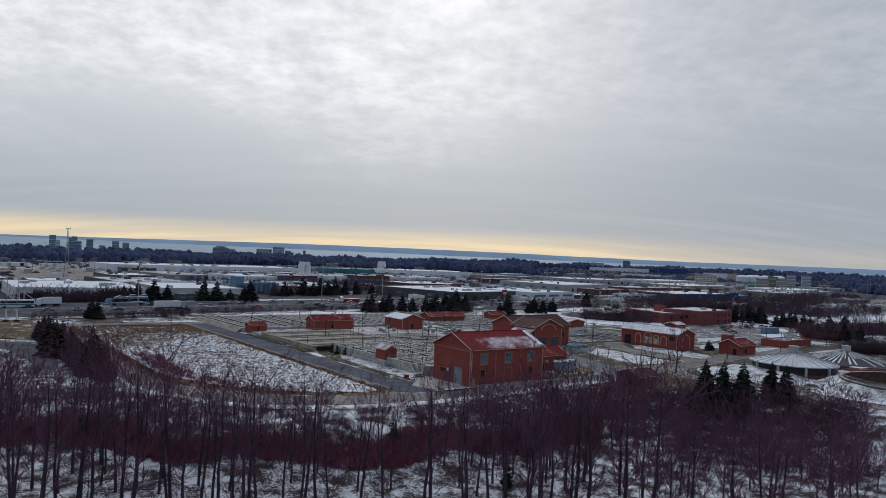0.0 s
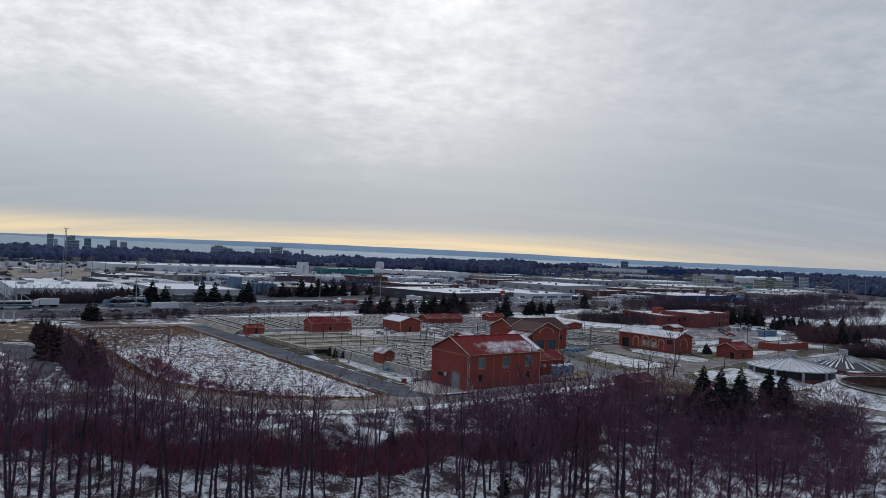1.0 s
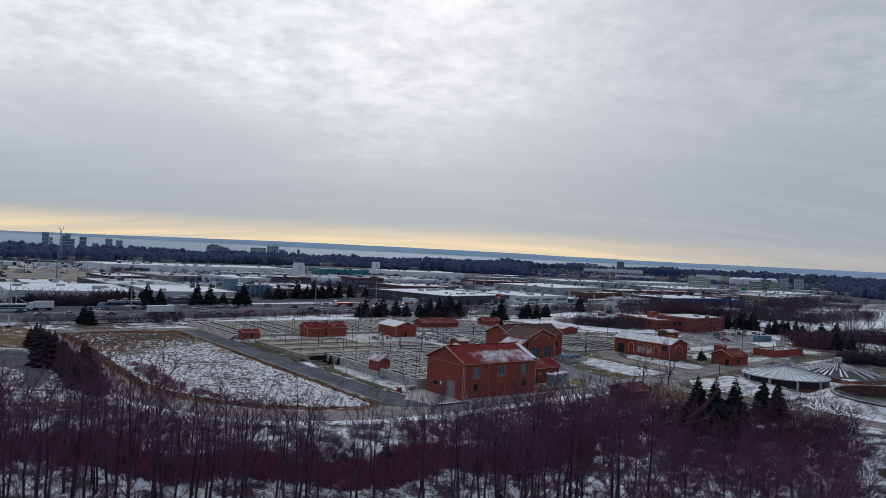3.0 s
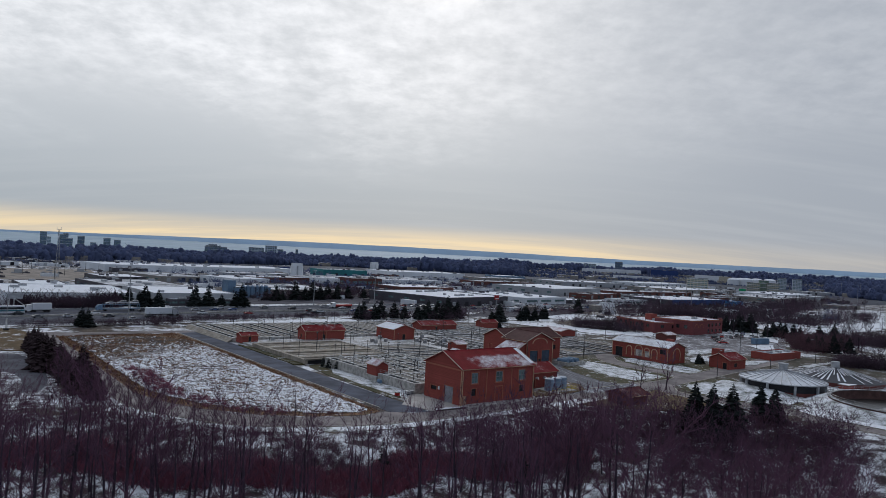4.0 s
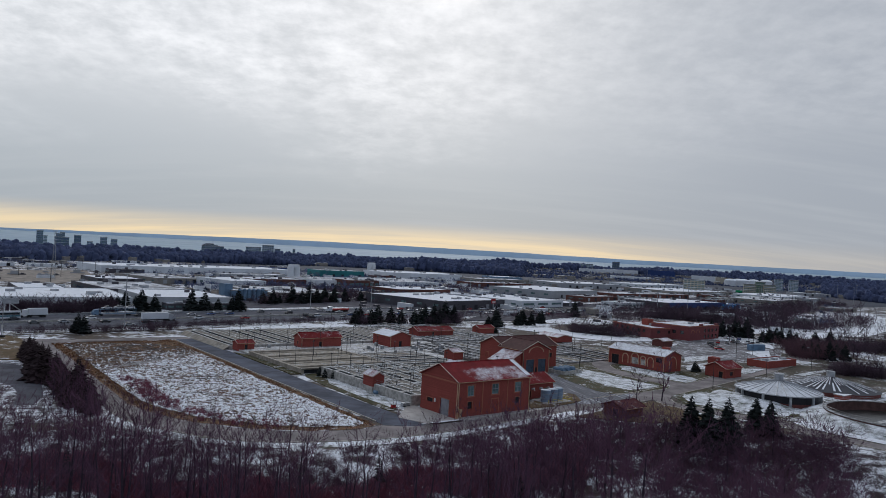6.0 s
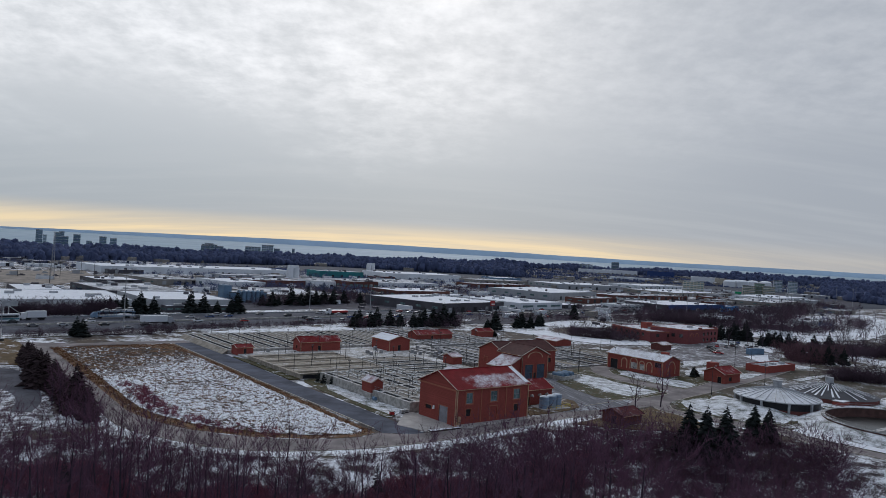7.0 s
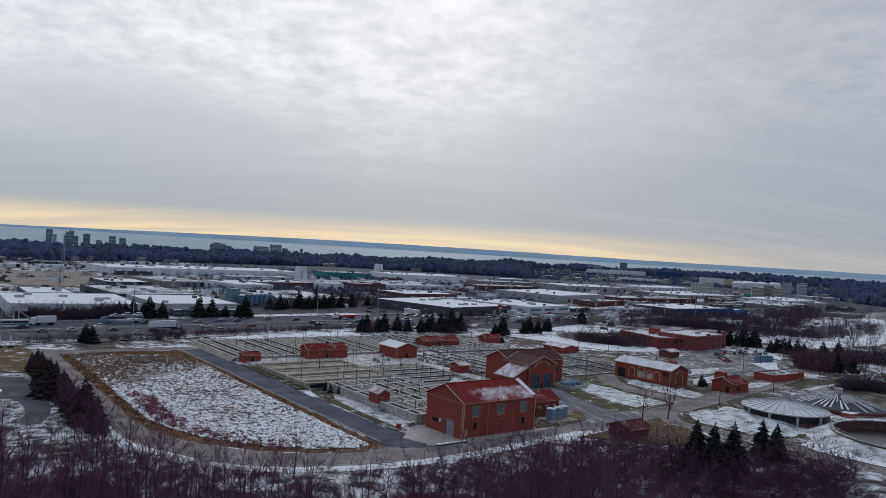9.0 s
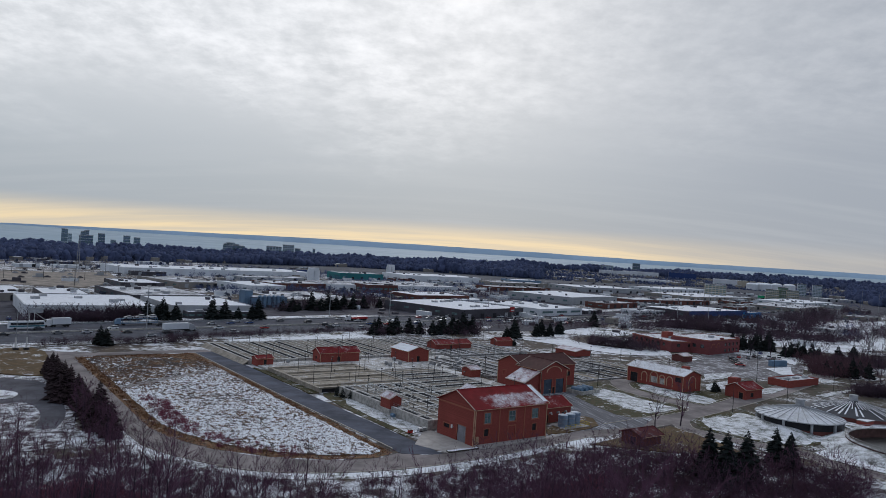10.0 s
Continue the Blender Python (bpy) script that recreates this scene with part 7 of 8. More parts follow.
def plant(kinds, spots, seed, lo=0.8, hi=1.15, first=True, sink=0.0):
    """Stands the kinds, one after another, on the spots (x, y)."""
    r = random.Random(seed)
    for i, (x, y) in enumerate(spots):
        s = r.uniform(lo, hi)
        m = pose(x, y, height(x, y) - sink, r.uniform(-2, 2), r.uniform(-2, 2), r.uniform(0, 360))
        k = kinds[i % len(kinds)] if i < len(kinds) else r.choice(kinds)
        if first and i < len(kinds):
            k.matrix_basis = m @ Matrix.Diagonal((s, s, s, 1))
        else:
            ob = copy_thing(k, m)
            ob.matrix_basis = m @ Matrix.Diagonal((s, s, s * r.uniform(0.92, 1.1), 1))


def view_polar(deg, dist):
    a = radians(deg)
    return dist * math.sin(a), dist * math.cos(a)


# leafless wood on the bank below the works
tall_kinds = [tree_kind("bare_tree", "tall leafless deciduous tree with dark slender trunk", "tree", bare_tree(30 + i, 15.5 + 1.2 * (i % 3), 13, 5, 6, 0.72, 5, 0.34, 0.80, 0.017), m_bark, m_twig, "leafless wood on the bank") for i in range(7)]
dense_kinds = [tree_kind("bare_tree", "leafless tree with dense purple-brown twigs", "tree", bare_tree(60 + i, 11.5 + i, 13, 6, 6, 0.9, 5, 0.22, 1.0, 0.026), m_bark, m_twig_dense, "leafless wood on the bank") for i in range(4)]
rng = random.Random(12)
TALL = [15.5 + 1.2 * (i % 3) for i in range(7)]
DENSE = [11.5 + i for i in range(4)]


def crown_level(deg, dist):
    """How high the tops of the wood stand, by bearing and distance."""
    lo, hi = (7.5, 13.0) if dist < 114 else (4.5, 9.0) if dist < 130 else (1.0, 6.0)
    more = 4.0 if deg < 20 else 3.0 if 40 < deg < 54 else 0.0 if deg > 54 else 2.0
    return rng.uniform(lo, hi) + more


def grow(kinds, sizes, count, deg_range, dist_range, gap, taken, keep_kinds):
    tries, made = 0, 0
    while made < count and tries < 12000:
        tries += 1
        deg, dist = rng.uniform(*deg_range), rng.uniform(*dist_range)
        x, y = view_polar(deg, dist)
        d = edge_distance(x, y)
        if d < 5 or (d < 10 and rng.random() < 0.5) or any((x - a) ** 2 + (y - b) ** 2 < gap * gap for a, b in taken):
            continue
        taken.append((x, y))
        z = height(x, y)
        i = made if made < len(kinds) and keep_kinds else rng.randrange(len(kinds))
        tall_by = max(5.0, crown_level(deg, dist) - z)
        s = tall_by / sizes[i]
        m = pose(x, y, z, rng.uniform(-2.5, 2.5), rng.uniform(-2.5, 2.5), rng.uniform(0, 360)) @ Matrix.Diagonal((max(s, 0.6), max(s, 0.6), s, 1))
        ob = kinds[i] if made < len(kinds) and keep_kinds else copy_thing(kinds[i], m)
        ob.matrix_basis = m
        made += 1


taken = []
grow(tall_kinds, TALL, 96, (6.5, 47), (94, 158), 3.8, taken, True)
grow(tall_kinds, TALL, 16, (13, 30), (112, 142), 3.2, taken, False)
grow(tall_kinds, TALL, 9, (-1, 7), (100, 130), 4.5, taken, False)
grow(tall_kinds, TALL, 10, (-1, 12), (128, 166), 4.4, taken, False)
grow(dense_kinds, DENSE, 9, (3, 19), (102, 160), 3.8, taken, True)
grow(dense_kinds, DENSE, 66, (44, 68.2), (92, 200), 3.1, taken, False)

# trees between the curved yard and the bank
side = random.Random(77)
for kinds, sizes, count, (x0, x1), (y0, y1), (lo, hi) in (
    (tall_kinds, TALL, 16, (8, 32), (150, 184), (8.5, 12.5)),
    (dense_kinds, DENSE, 6, (33, 45), (150, 172), (6.0, 9.0)),
    (tall_kinds, TALL, 8, (40, 66), (124, 144), (8.0, 11.5)),
):
    for _ in range(count):
        i = side.randrange(len(kinds))
        x, y, tall_by = side.uniform(x0, x1), side.uniform(y0, y1), side.uniform(lo, hi)
        if edge_distance(x, y) < (3 if x > 34 and y < 150 else -20) or inside(yard_line, x, y):
            continue
        k = tall_by / sizes[i]
        copy_thing(kinds[i], pose(x, y, height(x, y), side.uniform(-2, 2), side.uniform(-2, 2), side.uniform(0, 360))).scale = (k * 1.1, k * 1.1, k)

# scrub, saplings and undergrowth in the wood


def scatter(name, label, category, material, base, places):
    """Many copies of a small form joined into one mesh; places are (x, y, z, turn, size, stretch)."""
    bv = np.array(base.v, float)
    out, faces = [], []
    n = len(bv)
    for i, (x, y, z, a, s, st) in enumerate(places):
        c, q = math.cos(a) * s, math.sin(a) * s
        v = np.empty_like(bv)
        v[:, 0] = bv[:, 0] * c - bv[:, 1] * q + x
        v[:, 1] = bv[:, 0] * q + bv[:, 1] * c + y
        v[:, 2] = bv[:, 2] * s * st + z
        out.append(v)
        faces += [tuple(k + i * n for k in f) for f in base.f]
    me = bpy.data.meshes.new(name)
    me.from_pydata(np.concatenate(out).tolist(), [], faces)
    me.update()
    me.materials.append(material)
    return tagged(new(name, me), label, category, kind="stuff")


def bush(seed, n, h, lean, r=0.022):
    q = random.Random(seed)
    f = Form()
    for i in range(n):
        a, u = q.uniform(0, 6.3), radians(q.uniform(90 - lean, 88))
        p = Vector((q.uniform(-0.5, 0.5), q.uniform(-0.5, 0.5), -0.1))
        e = p + direction(a, u) * h * q.uniform(0.6, 1.1)
        f.tube(p, e, r, 0, 3)
        g = p.lerp(e, q.uniform(0.4, 0.7))
        f.tube(g, g + direction(a + q.uniform(-1.5, 1.5), u - 0.3) * h * 0.35, r * 0.7, 0, 3)
    return f


def scatter_in(count, seed, test, deg, dist, size):
    r = random.Random(seed)
    out = []
    tries = 0
    while len(out) < count and tries < count * 30:
        tries += 1
        x, y = view_polar(r.uniform(*deg), r.uniform(*dist))
        if test(x, y, r):
            out.append((x, y, height(x, y), r.uniform(0, 6.3), r.uniform(*size), r.uniform(0.8, 1.25)))
    return out


def band_test(x, y, r):
    d = edge_distance(x, y)
    u = d + 4 * noise.noise(Vector((x / 15, y / 15, 1)))
    return 15.5 < u < 24


def margin_test(x, y, r):
    d = edge_distance(x, y)
    return 2.5 < d < 19 and noise.noise(Vector((x / 11, y / 11, 5))) > -0.12


def wood_test(x, y, r):
    return edge_distance(x, y) > 4 and noise.noise(Vector((x / 14, y / 14, 9))) > -0.25


m_brush = clump("maroon_brush", (0.100, 0.046, 0.066))
scatter("scrub", "dense band of red-brown leafless dogwood scrub", "scrub", m_scrub, bush(1, 14, 2.2, 36, 0.055), scatter_in(3100, 3, band_test, (-2, 50), (85, 220), (0.65, 1.0)))
scatter("undergrowth", "thin grey-brown undergrowth and brush in snow", "undergrowth", m_under, bush(2, 14, 1.7, 50), scatter_in(2300, 4, margin_test, (-4, 68), (85, 210), (0.6, 1.3)))
sap_t, sap_c = bare_tree(91, 7.0, 8, 3, 2, 0.7, 3, 0.25, 1.0, 0.024)
sap_t.add(sap_c.v, sap_c.f)
scatter("brush", "tangled maroon-brown brush under the dense trees", "brush", m_brush, bush(5, 22, 3.0, 45, 0.026), scatter_in(420, 14, lambda x, y, r: 4 < edge_distance(x, y) < (28 if x < 1.4 * y else 46) and x > 0.98 * y + 12 * noise.noise(Vector((x / 18, y / 18, 2))), (34, 67.8), (88, 215), (0.7, 1.35)))
scatter("saplings", "many thin leafless saplings between the trees", "saplings", m_under, sap_t, scatter_in(120, 5, wood_test, (-2, 67), (86, 190), (0.55, 1.05)))
log = bush(7, 3, 7.0, 88, 0.12)
scatter("fallen_branches", "fallen trunks and branches lying in the snow", "deadwood", m_under, log, scatter_in(90, 9, lambda x, y, r: edge_distance(x, y) > 16, (2, 70), (86, 140), (0.5, 1.0)))
# tussocks and weeds on the field
weed = bush(8, 4, 0.5, 55, 0.06)
places = []
r = random.Random(31)
while len(places) < 6500:
    x, y = r.uniform(51, 93), r.uniform(137, 284)
    edge = min(x - 51, 93.5 - x, 284 - y)
    keep = 0.85 if edge < 3.5 else (0.6 if noise.noise(Vector((x / 12, y / 12, 2))) > 0.12 else 0.35)
    if inside(field_edge, x, y) and r.random() < keep:
        places.append((x, y, 0.12, r.uniform(0, 6.3), r.uniform(0.6, 1.4), 1))
m_weed = clump("dry_weed_stems", (0.155, 0.076, 0.042), 0.6)
scatter("dry_weeds", "dry orange-brown grass tufts in the snow", "dry grass", m_weed, weed, places)
shrub_spots = [(x + r.uniform(-2.6, 2.6), y + r.uniform(-4, 4)) for x, y in [(58.0, 172)] * 26 + [(57.2, 180)] * 40 + [(57.6, 188)] * 46 + [(58.2, 196)] * 40 + [(58.6, 203)] * 22 + [(57.2, 209)] * 10 + [(60, 165)] * 22 + [(61.5, 159)] * 18 + [(65, 152)] * 16 + [(71, 146)] * 14]
scatter("red_scrub", "low red-brown brush patch on the field", "scrub", m_scrub, bush(1, 26, 2.0, 45, 0.036), [(x, y, 0, r.uniform(0, 6), r.uniform(0.5, 0.8), 1) for x, y in shrub_spots])

# conifers
spruces = [tree_kind("spruce_tree", "dark green spruce with drooping branches", "spruce", spruce(200 + i, 11.5 + 0.5 * i, 0.30, 20, 14), m_bark, m_needle, "spruces") for i in range(4)]
near = [(149.3, 96.5, 9.8), (150.2, 92.6, 9.9), (155.2, 90.9, 9.9), (170.2, 92.6, 8.8), (171.2, 89.6, 8.4)]
lines_of = [(199, 325), (203, 327), (208, 324), (213, 326), (222, 327), (226, 323), (231, 318), (236, 320), (241, 322), (246, 320), (251, 322), (256, 324), (260, 321),
            (269, 302), (272, 299), (276, 303), (294, 305), (299, 306), (303, 303), (316, 310), (320, 312), (382, 342), (386, 345), (66, 311), (68, 309),
            (200, 440), (205, 436), (212, 442), (222, 443), (227, 440), (236, 447), (241, 445), (250, 451), (258, 452), (270, 458), (286, 462), (290, 458), (100, 402), (103, 401), (106, 399), (110, 394), (113, 393), (119, 391), (138, 392), (145, 392), (152, 391), (160, 391), (164, 392),
            (379, 236), (382, 233), (385, 233), (388, 231), (391, 229), (394, 229), (397, 226), (400, 227), (384, 240), (390, 237), (396, 233), (383, 208), (386, 206), (389, 204), (392, 203), (396, 200), (399, 198), (391, 209), (404, 190), (412, 186)]
pines = [tree_kind("pine_tree", "broad dark evergreen with dense ragged crown", "pine", spruce(420 + i, 10.0 + i, 0.40, 12, 12), m_bark, m_needle, "pines by the highway") for i in range(3)]
plant(pines, lines_of, 16, 0.7, 1.12)
plant(pines, [(341, 165), (343, 160), (346, 156), (350, 166), (355, 160), (352, 152), (362, 160)], 17, 0.5, 0.78, False)
for k, (x, y, tip) in enumerate(near):
    low = height(x, y)
    size = (tip - low) / (1.03 * (11.5 + 0.5 * (k % 4)))
    m = pose(x, y, low, 0, 0, 40 * x) @ Matrix.Diagonal((size * 1.12, size * 1.12, size * 1.05, 1))
    ob = spruces[k] if k < 4 else copy_thing(spruces[0], m)
    ob.matrix_basis = m
small = tree_kind("small_spruce", "small young dark spruce on the lawn", "spruce", spruce(300, 3.2, 0.3, 8, 9), m_bark, m_needle, "young spruces by the basin")
plant([small], [(108.5, 195.5), (109.0, 192.5), (110.8, 199.0), (112.0, 189.0), (110.5, 190.5)], 3, 0.75, 1.1)
# the shrubs at the arched building's corner stand in for dark equipment
shrub = tree_kind("evergreen_shrub", "rounded dark evergreen shrub, also used for equipment by the wall", "shrub", spruce(301, 3.0, 0.55, 7, 11), m_bark, m_needle, "shrubs by the arched building")
plant([shrub], [(243.0, 157.4), (246.2, 158.0), (248.5, 160.5), (250, 275.5), (252, 277)], 4, 0.9, 1.2)
cedars = [tree_kind("cedar_tree", "dark brown-green cedar with dense ragged crown", "cedar", spruce(320 + i, 8.5 + i, 0.36, 17, 13), m_bark, m_needle_brown, "cedars along the lane") for i in range(3)]
row = [(39.4 + 0.03 * k + rng.uniform(-0.8, 0.8), 252 - 3.4 * k) for k in range(25)] + [(37.4 + rng.uniform(-1, 1), 228 - 4.2 * k) for k in range(5)]
plant(cedars, row, 7, 0.56, 1.02)
for k in range(8):
    x, y = 38.6 + rng.uniform(-3.0, 2.0), rng.uniform(160, 194)
    copy_thing(rng.choice(dense_kinds), pose(x, y, height(x, y), 0, 0, rng.uniform(0, 360))).scale = (0.7, 0.7, 0.68)
under_trees = [tree_kind("pine_sapling", "small dark evergreen among bare trees", "spruce", spruce(340, 6.0, 0.22, 12, 9), m_bark, m_needle, "evergreens in the wood")]
plant(under_trees, [(74, 108.5), (82.5, 88), (30, 140), (96, 96)], 8, 0.9, 1.1)

# bare trees round the works and the park
park_kinds = [tree_kind("bare_tree", "broad leafless tree standing in snow", "tree", bare_tree(120 + i, 11 + i, 12, 5, 4, 1.0, 5, 0.2, 1.05, 0.045), m_bark, m_twig, "park trees") for i in range(4)]
park = []
rng = random.Random(19)
while len(park) < 90:
    deg, dist = rng.uniform(58, 71), rng.uniform(400, 760)
    park.append(view_polar(deg, dist))
plant(park_kinds, [(182, 127.5), (172, 128.5), (560, 286), (571, 278), (646, 294), (654, 282), (512, 234), (508, 222)] + [(470, 250), (452, 262), (480, 240), (333, 139), (392, 146), (404, 152)], 20, 0.75, 1.15)
wide_t, wide_c = bare_tree(151, 11.0, 11, 4, 3, 1.0, 4, 0.2, 1.1, 0.06)
wide_t.add(wide_c.v, wide_c.f)
scatter("park_trees", "broad leafless trees dotted over the snowy park", "trees", clump("park_tree_bark", (0.050, 0.036, 0.048)), wide_t, [(x, y, height(x, y), rng.uniform(0, 6.3), rng.uniform(0.75, 1.2), 1) for x, y in park])
thick_t, thick_c = bare_tree(140, 6.5, 9, 3, 2, 0.9, 3, 0.10, 1.1, 0.055)
thick_t.add(thick_c.v, thick_c.f)
m_maroon = clump("maroon_bush_twigs", (0.11, 0.058, 0.070))
m_thicket = clump("thicket_twigs", (0.052, 0.036, 0.046))


def twig_cloud(seed, n, length, width, spiky=False):
    """A loose crown of slivers that point every way, one unit high."""
    q = random.Random(seed)
    f = Form()
    while len(f.f) < n:
        x, y, z = q.uniform(-0.55, 0.55), q.uniform(-0.55, 0.55), q.uniform(0.02, 0.95)
        wide = 0.34 * (1.05 - z) + 0.04 if spiky else 0.28 + 0.26 * math.sin(math.pi * min(1.0, z * 0.9 + 0.1))
        if math.hypot(x, y) > wide:
            continue
        way = Vector((x * 1.6 + q.uniform(-0.5, 0.5), y * 1.6 + q.uniform(-0.5, 0.5), q.uniform(0.0, 1.1))).normalized()
        side = way.cross(Vector((q.uniform(-1, 1), q.uniform(-1, 1), q.uniform(-1, 1)))).normalized() * width
        p = Vector((x, y, z)) - way * length * 0.5
        f.add([p + side, p - side, p + way * length * q.uniform(0.7, 1.3)], [(0, 1, 2)])
    return f


def patch(points, count, seed, spread, size=(0.7, 1.2)):
    r = random.Random(seed)
    out = []
    for i in range(count):
        (ax, ay), (bx_, by) = r.choice(list(zip(points, points[1:])))
        k = r.random()
        x, y = ax + (bx_ - ax) * k + r.gauss(0, spread), ay + (by - ay) * k + r.gauss(0, spread)
        out.append((x, y, height(x, y), r.uniform(0, 6.3), r.uniform(*size), r.uniform(0.85, 1.2)))
    return out


soft = twig_cloud(9, 95, 0.26, 0.014)
m_soft = clump("soft_thicket_twigs", (0.088, 0.060, 0.080), 0.3, 0.4)


def thicket(label, points, count, seed, spread, size=(0.7, 1.2), mt=None):
    """Twiggy small trees with finer brush between them."""
    scatter("thicket", label, "thicket", mt or m_thicket, thick_t, patch(points, int(count * 0.55), seed, spread, size))
    low = [(x, y, z, a, s * 5.2, k) for x, y, z, a, s, k in patch(points, int(count * 1.5), seed + 50, spread, size)]
    scatter("thicket_brush", "soft brush of " + label, "thicket", mt or m_soft, soft, low)


m_haze = clump("fine_purple_twigs", (0.095, 0.054, 0.082), 0.3, 0.4)
fine_bush = twig_cloud(21, 150, 0.20, 0.007)
tall_shrubs = scatter_in(150, 41, lambda x, y, r: 5 < edge_distance(x, y) < (27 if x < 1.4 * y else 44) and x > 0.9 * y + 12 * noise.noise(Vector((x / 18, y / 18, 2))), (40, 67.8), (94, 190), (5.0, 9.5))
tall_shrubs += scatter_in(24, 42, lambda x, y, r: 6 < edge_distance(x, y) < 27, (2, 40), (94, 170), (3.5, 7.0))
scatter("tall_shrubs", "tall bare shrubs with a haze of purple twigs", "shrubs", m_haze, fine_bush, tall_shrubs)
thicket("dark leafless thicket behind the snow bank", [(300, 273), (307, 264), (313, 253), (317, 240)], 80, 1, 3.2, (0.7, 1.1))
thicket("long dark hedge of bare trees across the park", [(400, 322), (452, 328), (500, 330), (545, 318), (560, 290), (640, 330), (760, 372)], 240, 2, 7, (0.9, 1.3))
thicket("purple brush round the spruces by the highway", [(198, 323), (215, 326), (240, 322), (262, 323)], 60, 15, 2.5, (0.5, 0.9))
thicket("dense dark hedge of bare trees along the park lawn", [(447, 332), (463, 310), (477, 293), (489, 279), (497, 256), (516, 236)], 250, 71, 4.0, (0.7, 1.1))
thicket("dark hedge lines between the snowy park lawns", [(425, 262), (470, 258), (530, 246), (600, 250), (700, 290)], 110, 33, 4, (0.6, 1.1))
thicket("dark bare trees along the near edge of the park", [(360, 158), (384, 178), (400, 172), (415, 160), (430, 150)], 130, 36, 5, (0.7, 1.15))
thicket("bare trees beside the park road", [(400, 165), (430, 160), (470, 190)], 24, 3, 8, (0.7, 1.1))
thicket("rows of bare trees across the snowy park", [(480, 235), (560, 262), (680, 300), (800, 350), (560, 250), (650, 270)], 30, 13, 6, (0.8, 1.3))
thicket("bare shrubs in front of the white warehouse", [(52, 386), (72, 388), (90, 392), (100, 395)], 150, 4, 2.0, (0.8, 1.2))
thicket("low brush along the highway verge", [hw(-10, -30), hw(40, -30), hw(130, -30)], 230, 5, 1.4, (0.32, 0.55))
thicket("dark brush at the foot of the highway bank", [(44, 311), (63, 318), (75, 314), (88, 312), (104, 315)], 130, 73, 1.6, (0.3, 0.55))
thicket("bare trees and brush by the ramp", [(248, 312), (262, 330), (280, 345), (340, 340), (380, 335)], 70, 6, 5, (0.6, 1.1))
thicket("bare trees between the warehouses", [(190, 446), (270, 470), (300, 480), (300, 520), (250, 560), (420, 560), (520, 620)], 220, 7, 12, (0.7, 1.3))
thicket("brush between distant lots", [(470, 400), (560, 350), (680, 360), (800, 400), (950, 430)], 170, 8, 14, (0.8, 1.4))
thicket("dark bare trees beyond the dark cone roof", [(300, 133), (306, 127), (313, 120), (322, 112)], 110, 12, 2.8, (0.6, 0.95))


thicket("maroon bare bushes beside the parking lot", [(366, 190), (386, 184), (381, 168), (352, 172), (338, 164), (348, 160), (352, 172)], 190, 31, 3.4, (0.6, 1.0), m_maroon)


# far woods up to the lake
def belt(count, seed, deg, near_r, far_r, size):
    r = random.Random(seed)
    out = []
    while len(out) < count:
        az = r.uniform(*deg)
        lo, hi = near_r(az), far_r(az)
        squat = 1.0
        k = r.random() ** 1.3
        d = lo + (hi - lo) * k
        x, y = view_polar(az, d)
        if 50 < x < 200 and 540 < y < 870:
            continue        # the open gravel lot
        if 44 < az < 65 and d < 2350:
            if r.random() < 0.45:
                continue
            squat = 0.3        # low scrub before the depots and the tank farm
        out.append((x, y, far_rise(x, y) - 0.5, r.uniform(0, 6.3), r.uniform(*size) * squat * (0.95 + 0.7 * noise.noise(Vector((x / 130, y / 130, 6)))), r.uniform(0.75, 1.2)))
    return out


FRONT = [(0, 1010), (5, 1030), (12, 1130), (18, 1240), (24, 1330), (29, 1430), (40, 1450), (46, 1430), (53, 1580), (58, 1660), (63, 1600), (67, 1300), (76, 1150)]


def belt_front(az):
    for (a, r0), (b, r1) in zip(FRONT, FRONT[1:]):
        if az <= b:
            return r0 + (r1 - r0) * max(0.0, (az - a) / (b - a))
    return FRONT[-1][1]


def crown_lump(seed):
    """A rounded, lumpy crown of a far leafless tree, one unit high, with a few twigs standing out of it."""
    q = random.Random(seed)
    f = Form()
    n = 7
    for k, (z, r) in enumerate(((0.0, 0.26), (0.30, 0.46), (0.62, 0.44), (0.86, 0.26))):
        for i in range(n):
            a = 2 * math.pi * (i + 0.5 * (k % 2)) / n
            rr = r * q.uniform(0.5, 1.3)
            f.v.append((rr * math.cos(a), rr * math.sin(a), z + q.uniform(-0.12, 0.12)))
    f.v.append((q.uniform(-0.08, 0.08), q.uniform(-0.08, 0.08), 1.0))
    for k in range(3):
        for i in range(n):
            j = (i + 1) % n
            f.f.append((k * n + i, k * n + j, (k + 1) * n + j, (k + 1) * n + i))
    f.f += [(3 * n + i, 3 * n + (i + 1) % n, 4 * n) for i in range(n)]
    for i in range(7):
        a, z = q.uniform(0, 6.3), q.uniform(0.5, 0.95)
        p = Vector((0.3 * math.cos(a), 0.3 * math.sin(a), z))
        side = Vector((-math.sin(a), math.cos(a), 0)) * 0.035
        f.add([p + side, p - side, p + Vector((0.22 * math.cos(a), 0.22 * math.sin(a), q.uniform(0.1, 0.25)))], [(0, 1, 2)])
    return f


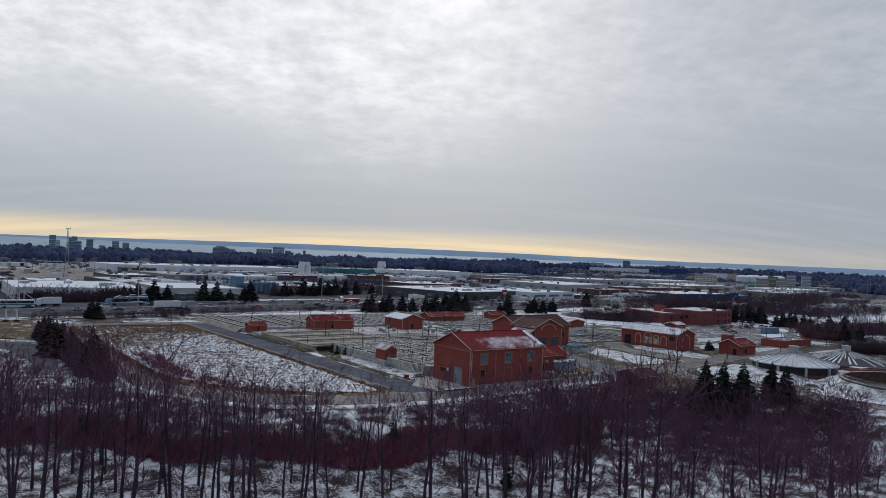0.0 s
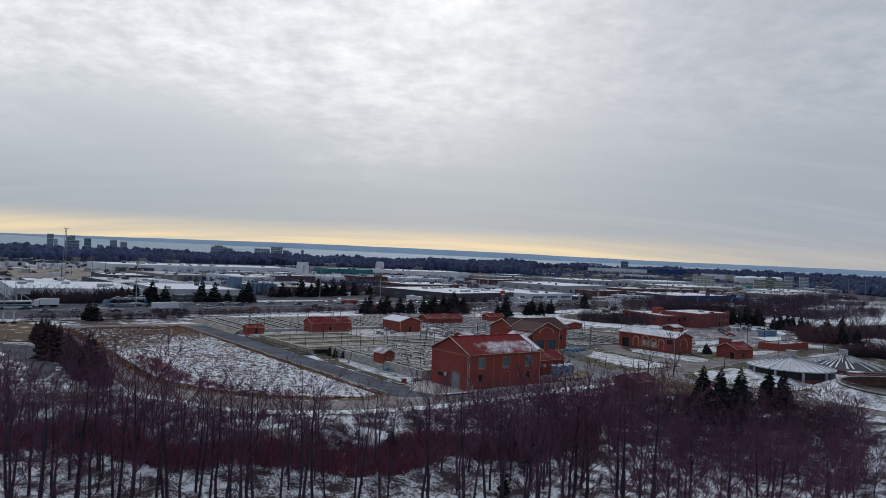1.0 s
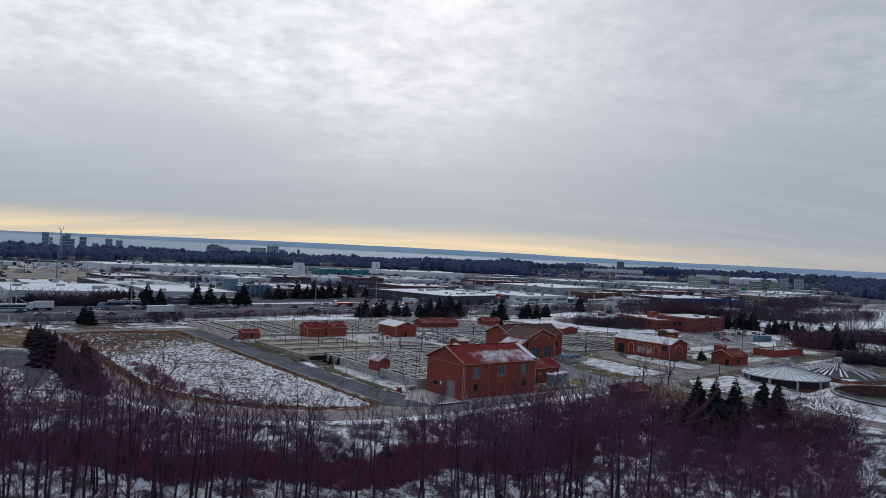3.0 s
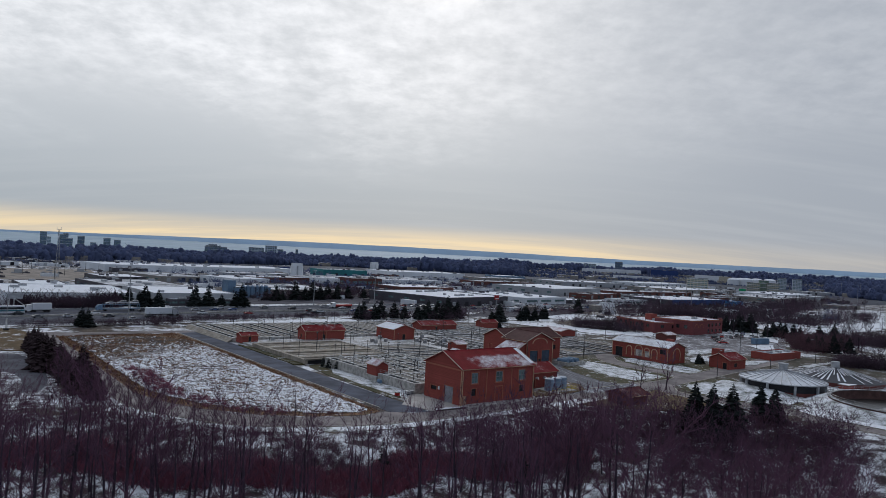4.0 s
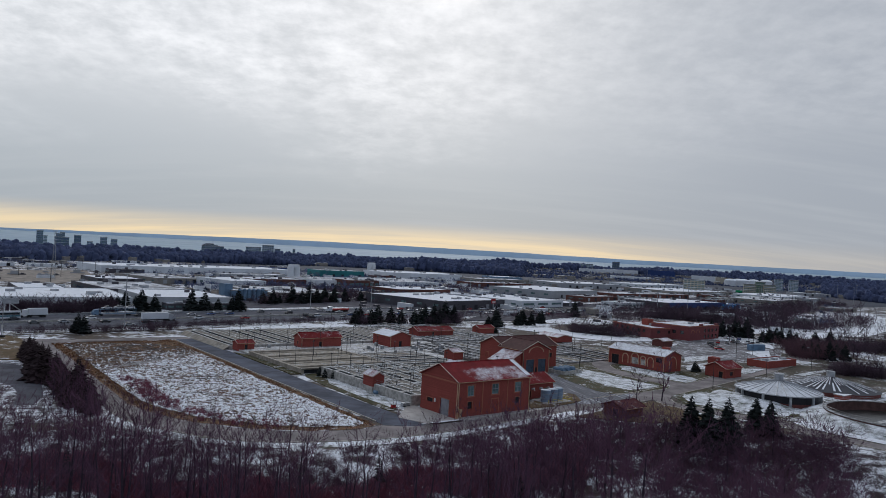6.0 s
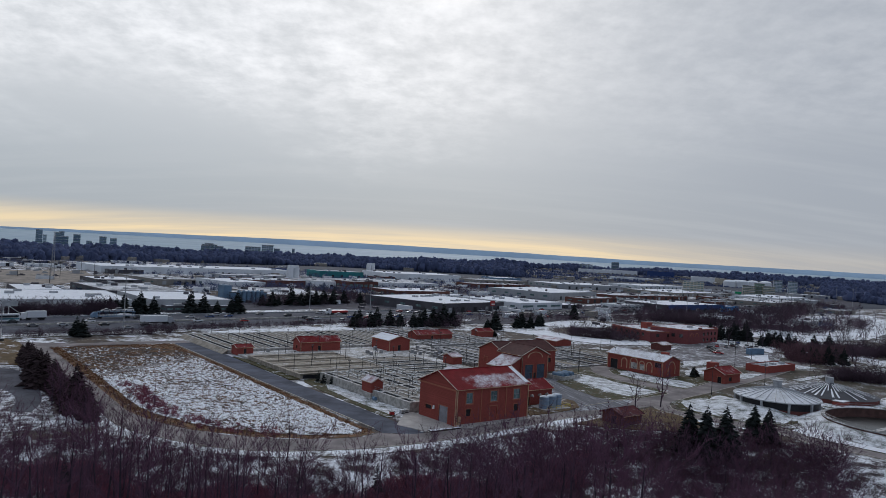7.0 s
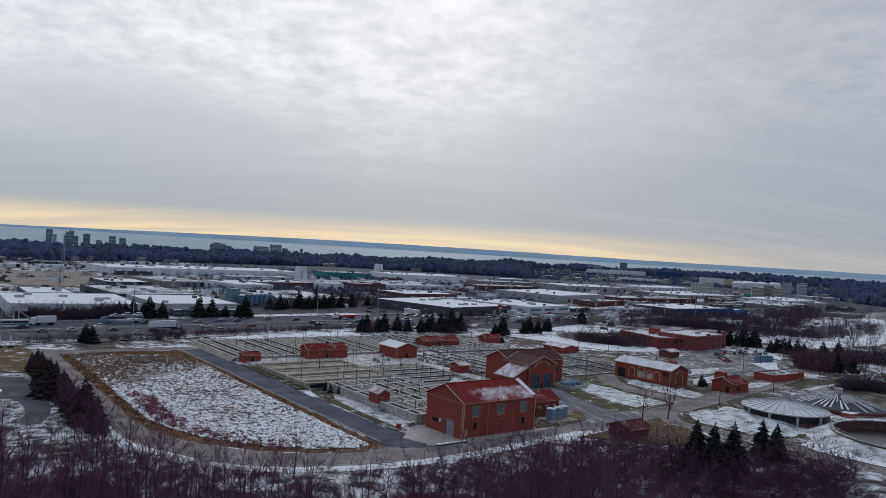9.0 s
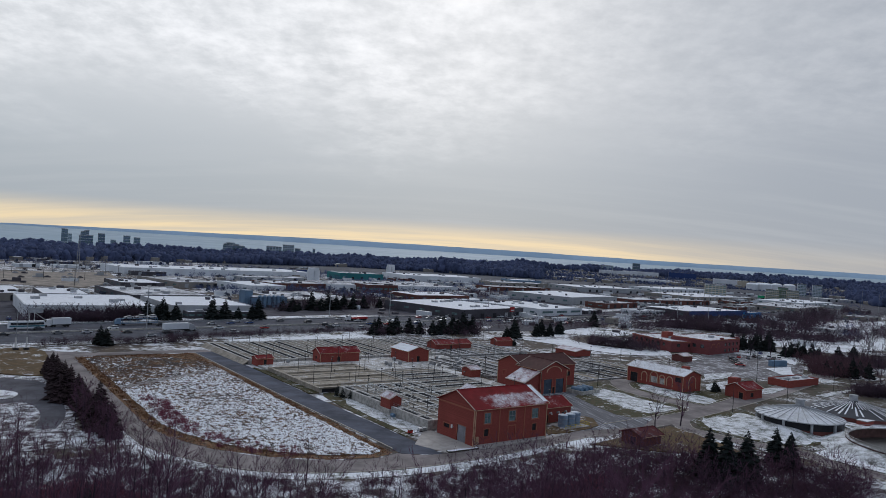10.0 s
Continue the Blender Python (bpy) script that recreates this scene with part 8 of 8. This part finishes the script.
woods = []
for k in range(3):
    woods.append(scatter("far_woods", "wide belt of bare winter woods before the lake", "woods", m_hazed_wood, crown_lump(10 + k), belt(3600, 1 + 10 * k, (2, 42), belt_front, lambda az: shore(az) - 20, (6.5, 13.5))))
    woods.append(scatter("far_woods", "bare woods with ragged crowns before the lake", "woods", m_hazed_wood, crown_lump(20 + k), belt(3600, 2 + 10 * k, (36, 76), belt_front, lambda az: shore(az) - 20, (9, 18))))
for ob in woods:
    ob.data.polygons.foreach_set("use_smooth", [True] * len(ob.data.polygons))
scatter("far_evergreens", "dark evergreens scattered through the far woods", "woods", m_hazed_pine, twig_cloud(3, 18, 0.4, 0.09, True), belt(700, 3, (2, 74), belt_front, lambda az: shore(az) - 20, (7, 13)))
scatter("scattered_trees", "scattered small bare trees among distant yards", "trees", m_hazed_wood, twig_cloud(2, 42, 0.30, 0.030), belt(2600, 4, (5, 66), lambda az: 600, lambda az: 1150 + 400 * smooth((az - 40) / 20), (3, 6.5)))
scatter("scattered_evergreens", "scattered small evergreens among distant yards", "trees", m_hazed_pine, twig_cloud(3, 18, 0.4, 0.09, True), belt(420, 5, (5, 66), lambda az: 540, lambda az: 1150, (4, 8)))
# roofs showing through the far woods
f = Form()
r = random.Random(55)
for i in range(230):
    az = r.uniform(4, 70)
    lo = belt_front(az)
    x, y = view_polar(az, lo + (min(shore(az), lo + 900) - lo) * r.random() ** 1.5)
    a, w_, z = r.uniform(0, 3), r.uniform(5, 12), far_rise(x, y)
    hh = r.uniform(3, 7)
    c, s = math.cos(a), math.sin(a)
    q = [(x + c * u * w_ - s * v * w_ * 0.6, y + s * u * w_ + c * v * w_ * 0.6) for u, v in ((-1, -1), (1, -1), (1, 1), (-1, 1))]
    f.prism(q, z, z + hh)
houses = solo("far_houses", f, WALLS["tan"], "small pale houses half hidden in the far woods", "houses", kind="stuff")
houses.data.materials.append(m_roof_snow)
for p in houses.data.polygons:
    if p.normal.z > 0.5:
        p.material_index = 1

# crates, trailers and parked machines in the distant yards
for nm, lab, mt, sd, n in (("yard_trailers", "pale trailers and containers in distant yards", WALLS["white"], 61, 170), ("yard_clutter", "dark parked machines and stacks in distant yards", WALLS["dark"], 62, 420), ("yard_sheds", "dull tan huts in distant yards", WALLS["tan"], 63, 45)):
    f = Form()
    r = random.Random(sd)
    for i in range(n):
        az = r.uniform(9, 63)
        x, y = view_polar(az, r.uniform(480, 1000 + 500 * smooth((az - 30) / 25)))
        if 50 < x < 200 and 560 < y < 860 and r.random() < 0.8:
            continue
        a = radians(r.choice((7, 97)) + r.uniform(-4, 4))
        lx, ly, hh = {"yard_trailers": (6.5, 1.3, 2.9), "yard_clutter": (2.3, 1.0, 1.5), "yard_sheds": (4.0, 3.0, 3.2)}[nm]
        c, s_ = math.cos(a), math.sin(a)
        z = far_rise(x, y)
        f.prism([(x + c * u * lx - s_ * v * ly, y + s_ * u * lx + c * v * ly) for u, v in ((-1, -1), (1, -1), (1, 1), (-1, 1))], z, z + 0.3 + hh * r.uniform(0.8, 1.15))
    solo(nm, f, mt, lab, "yard clutter", kind="stuff")
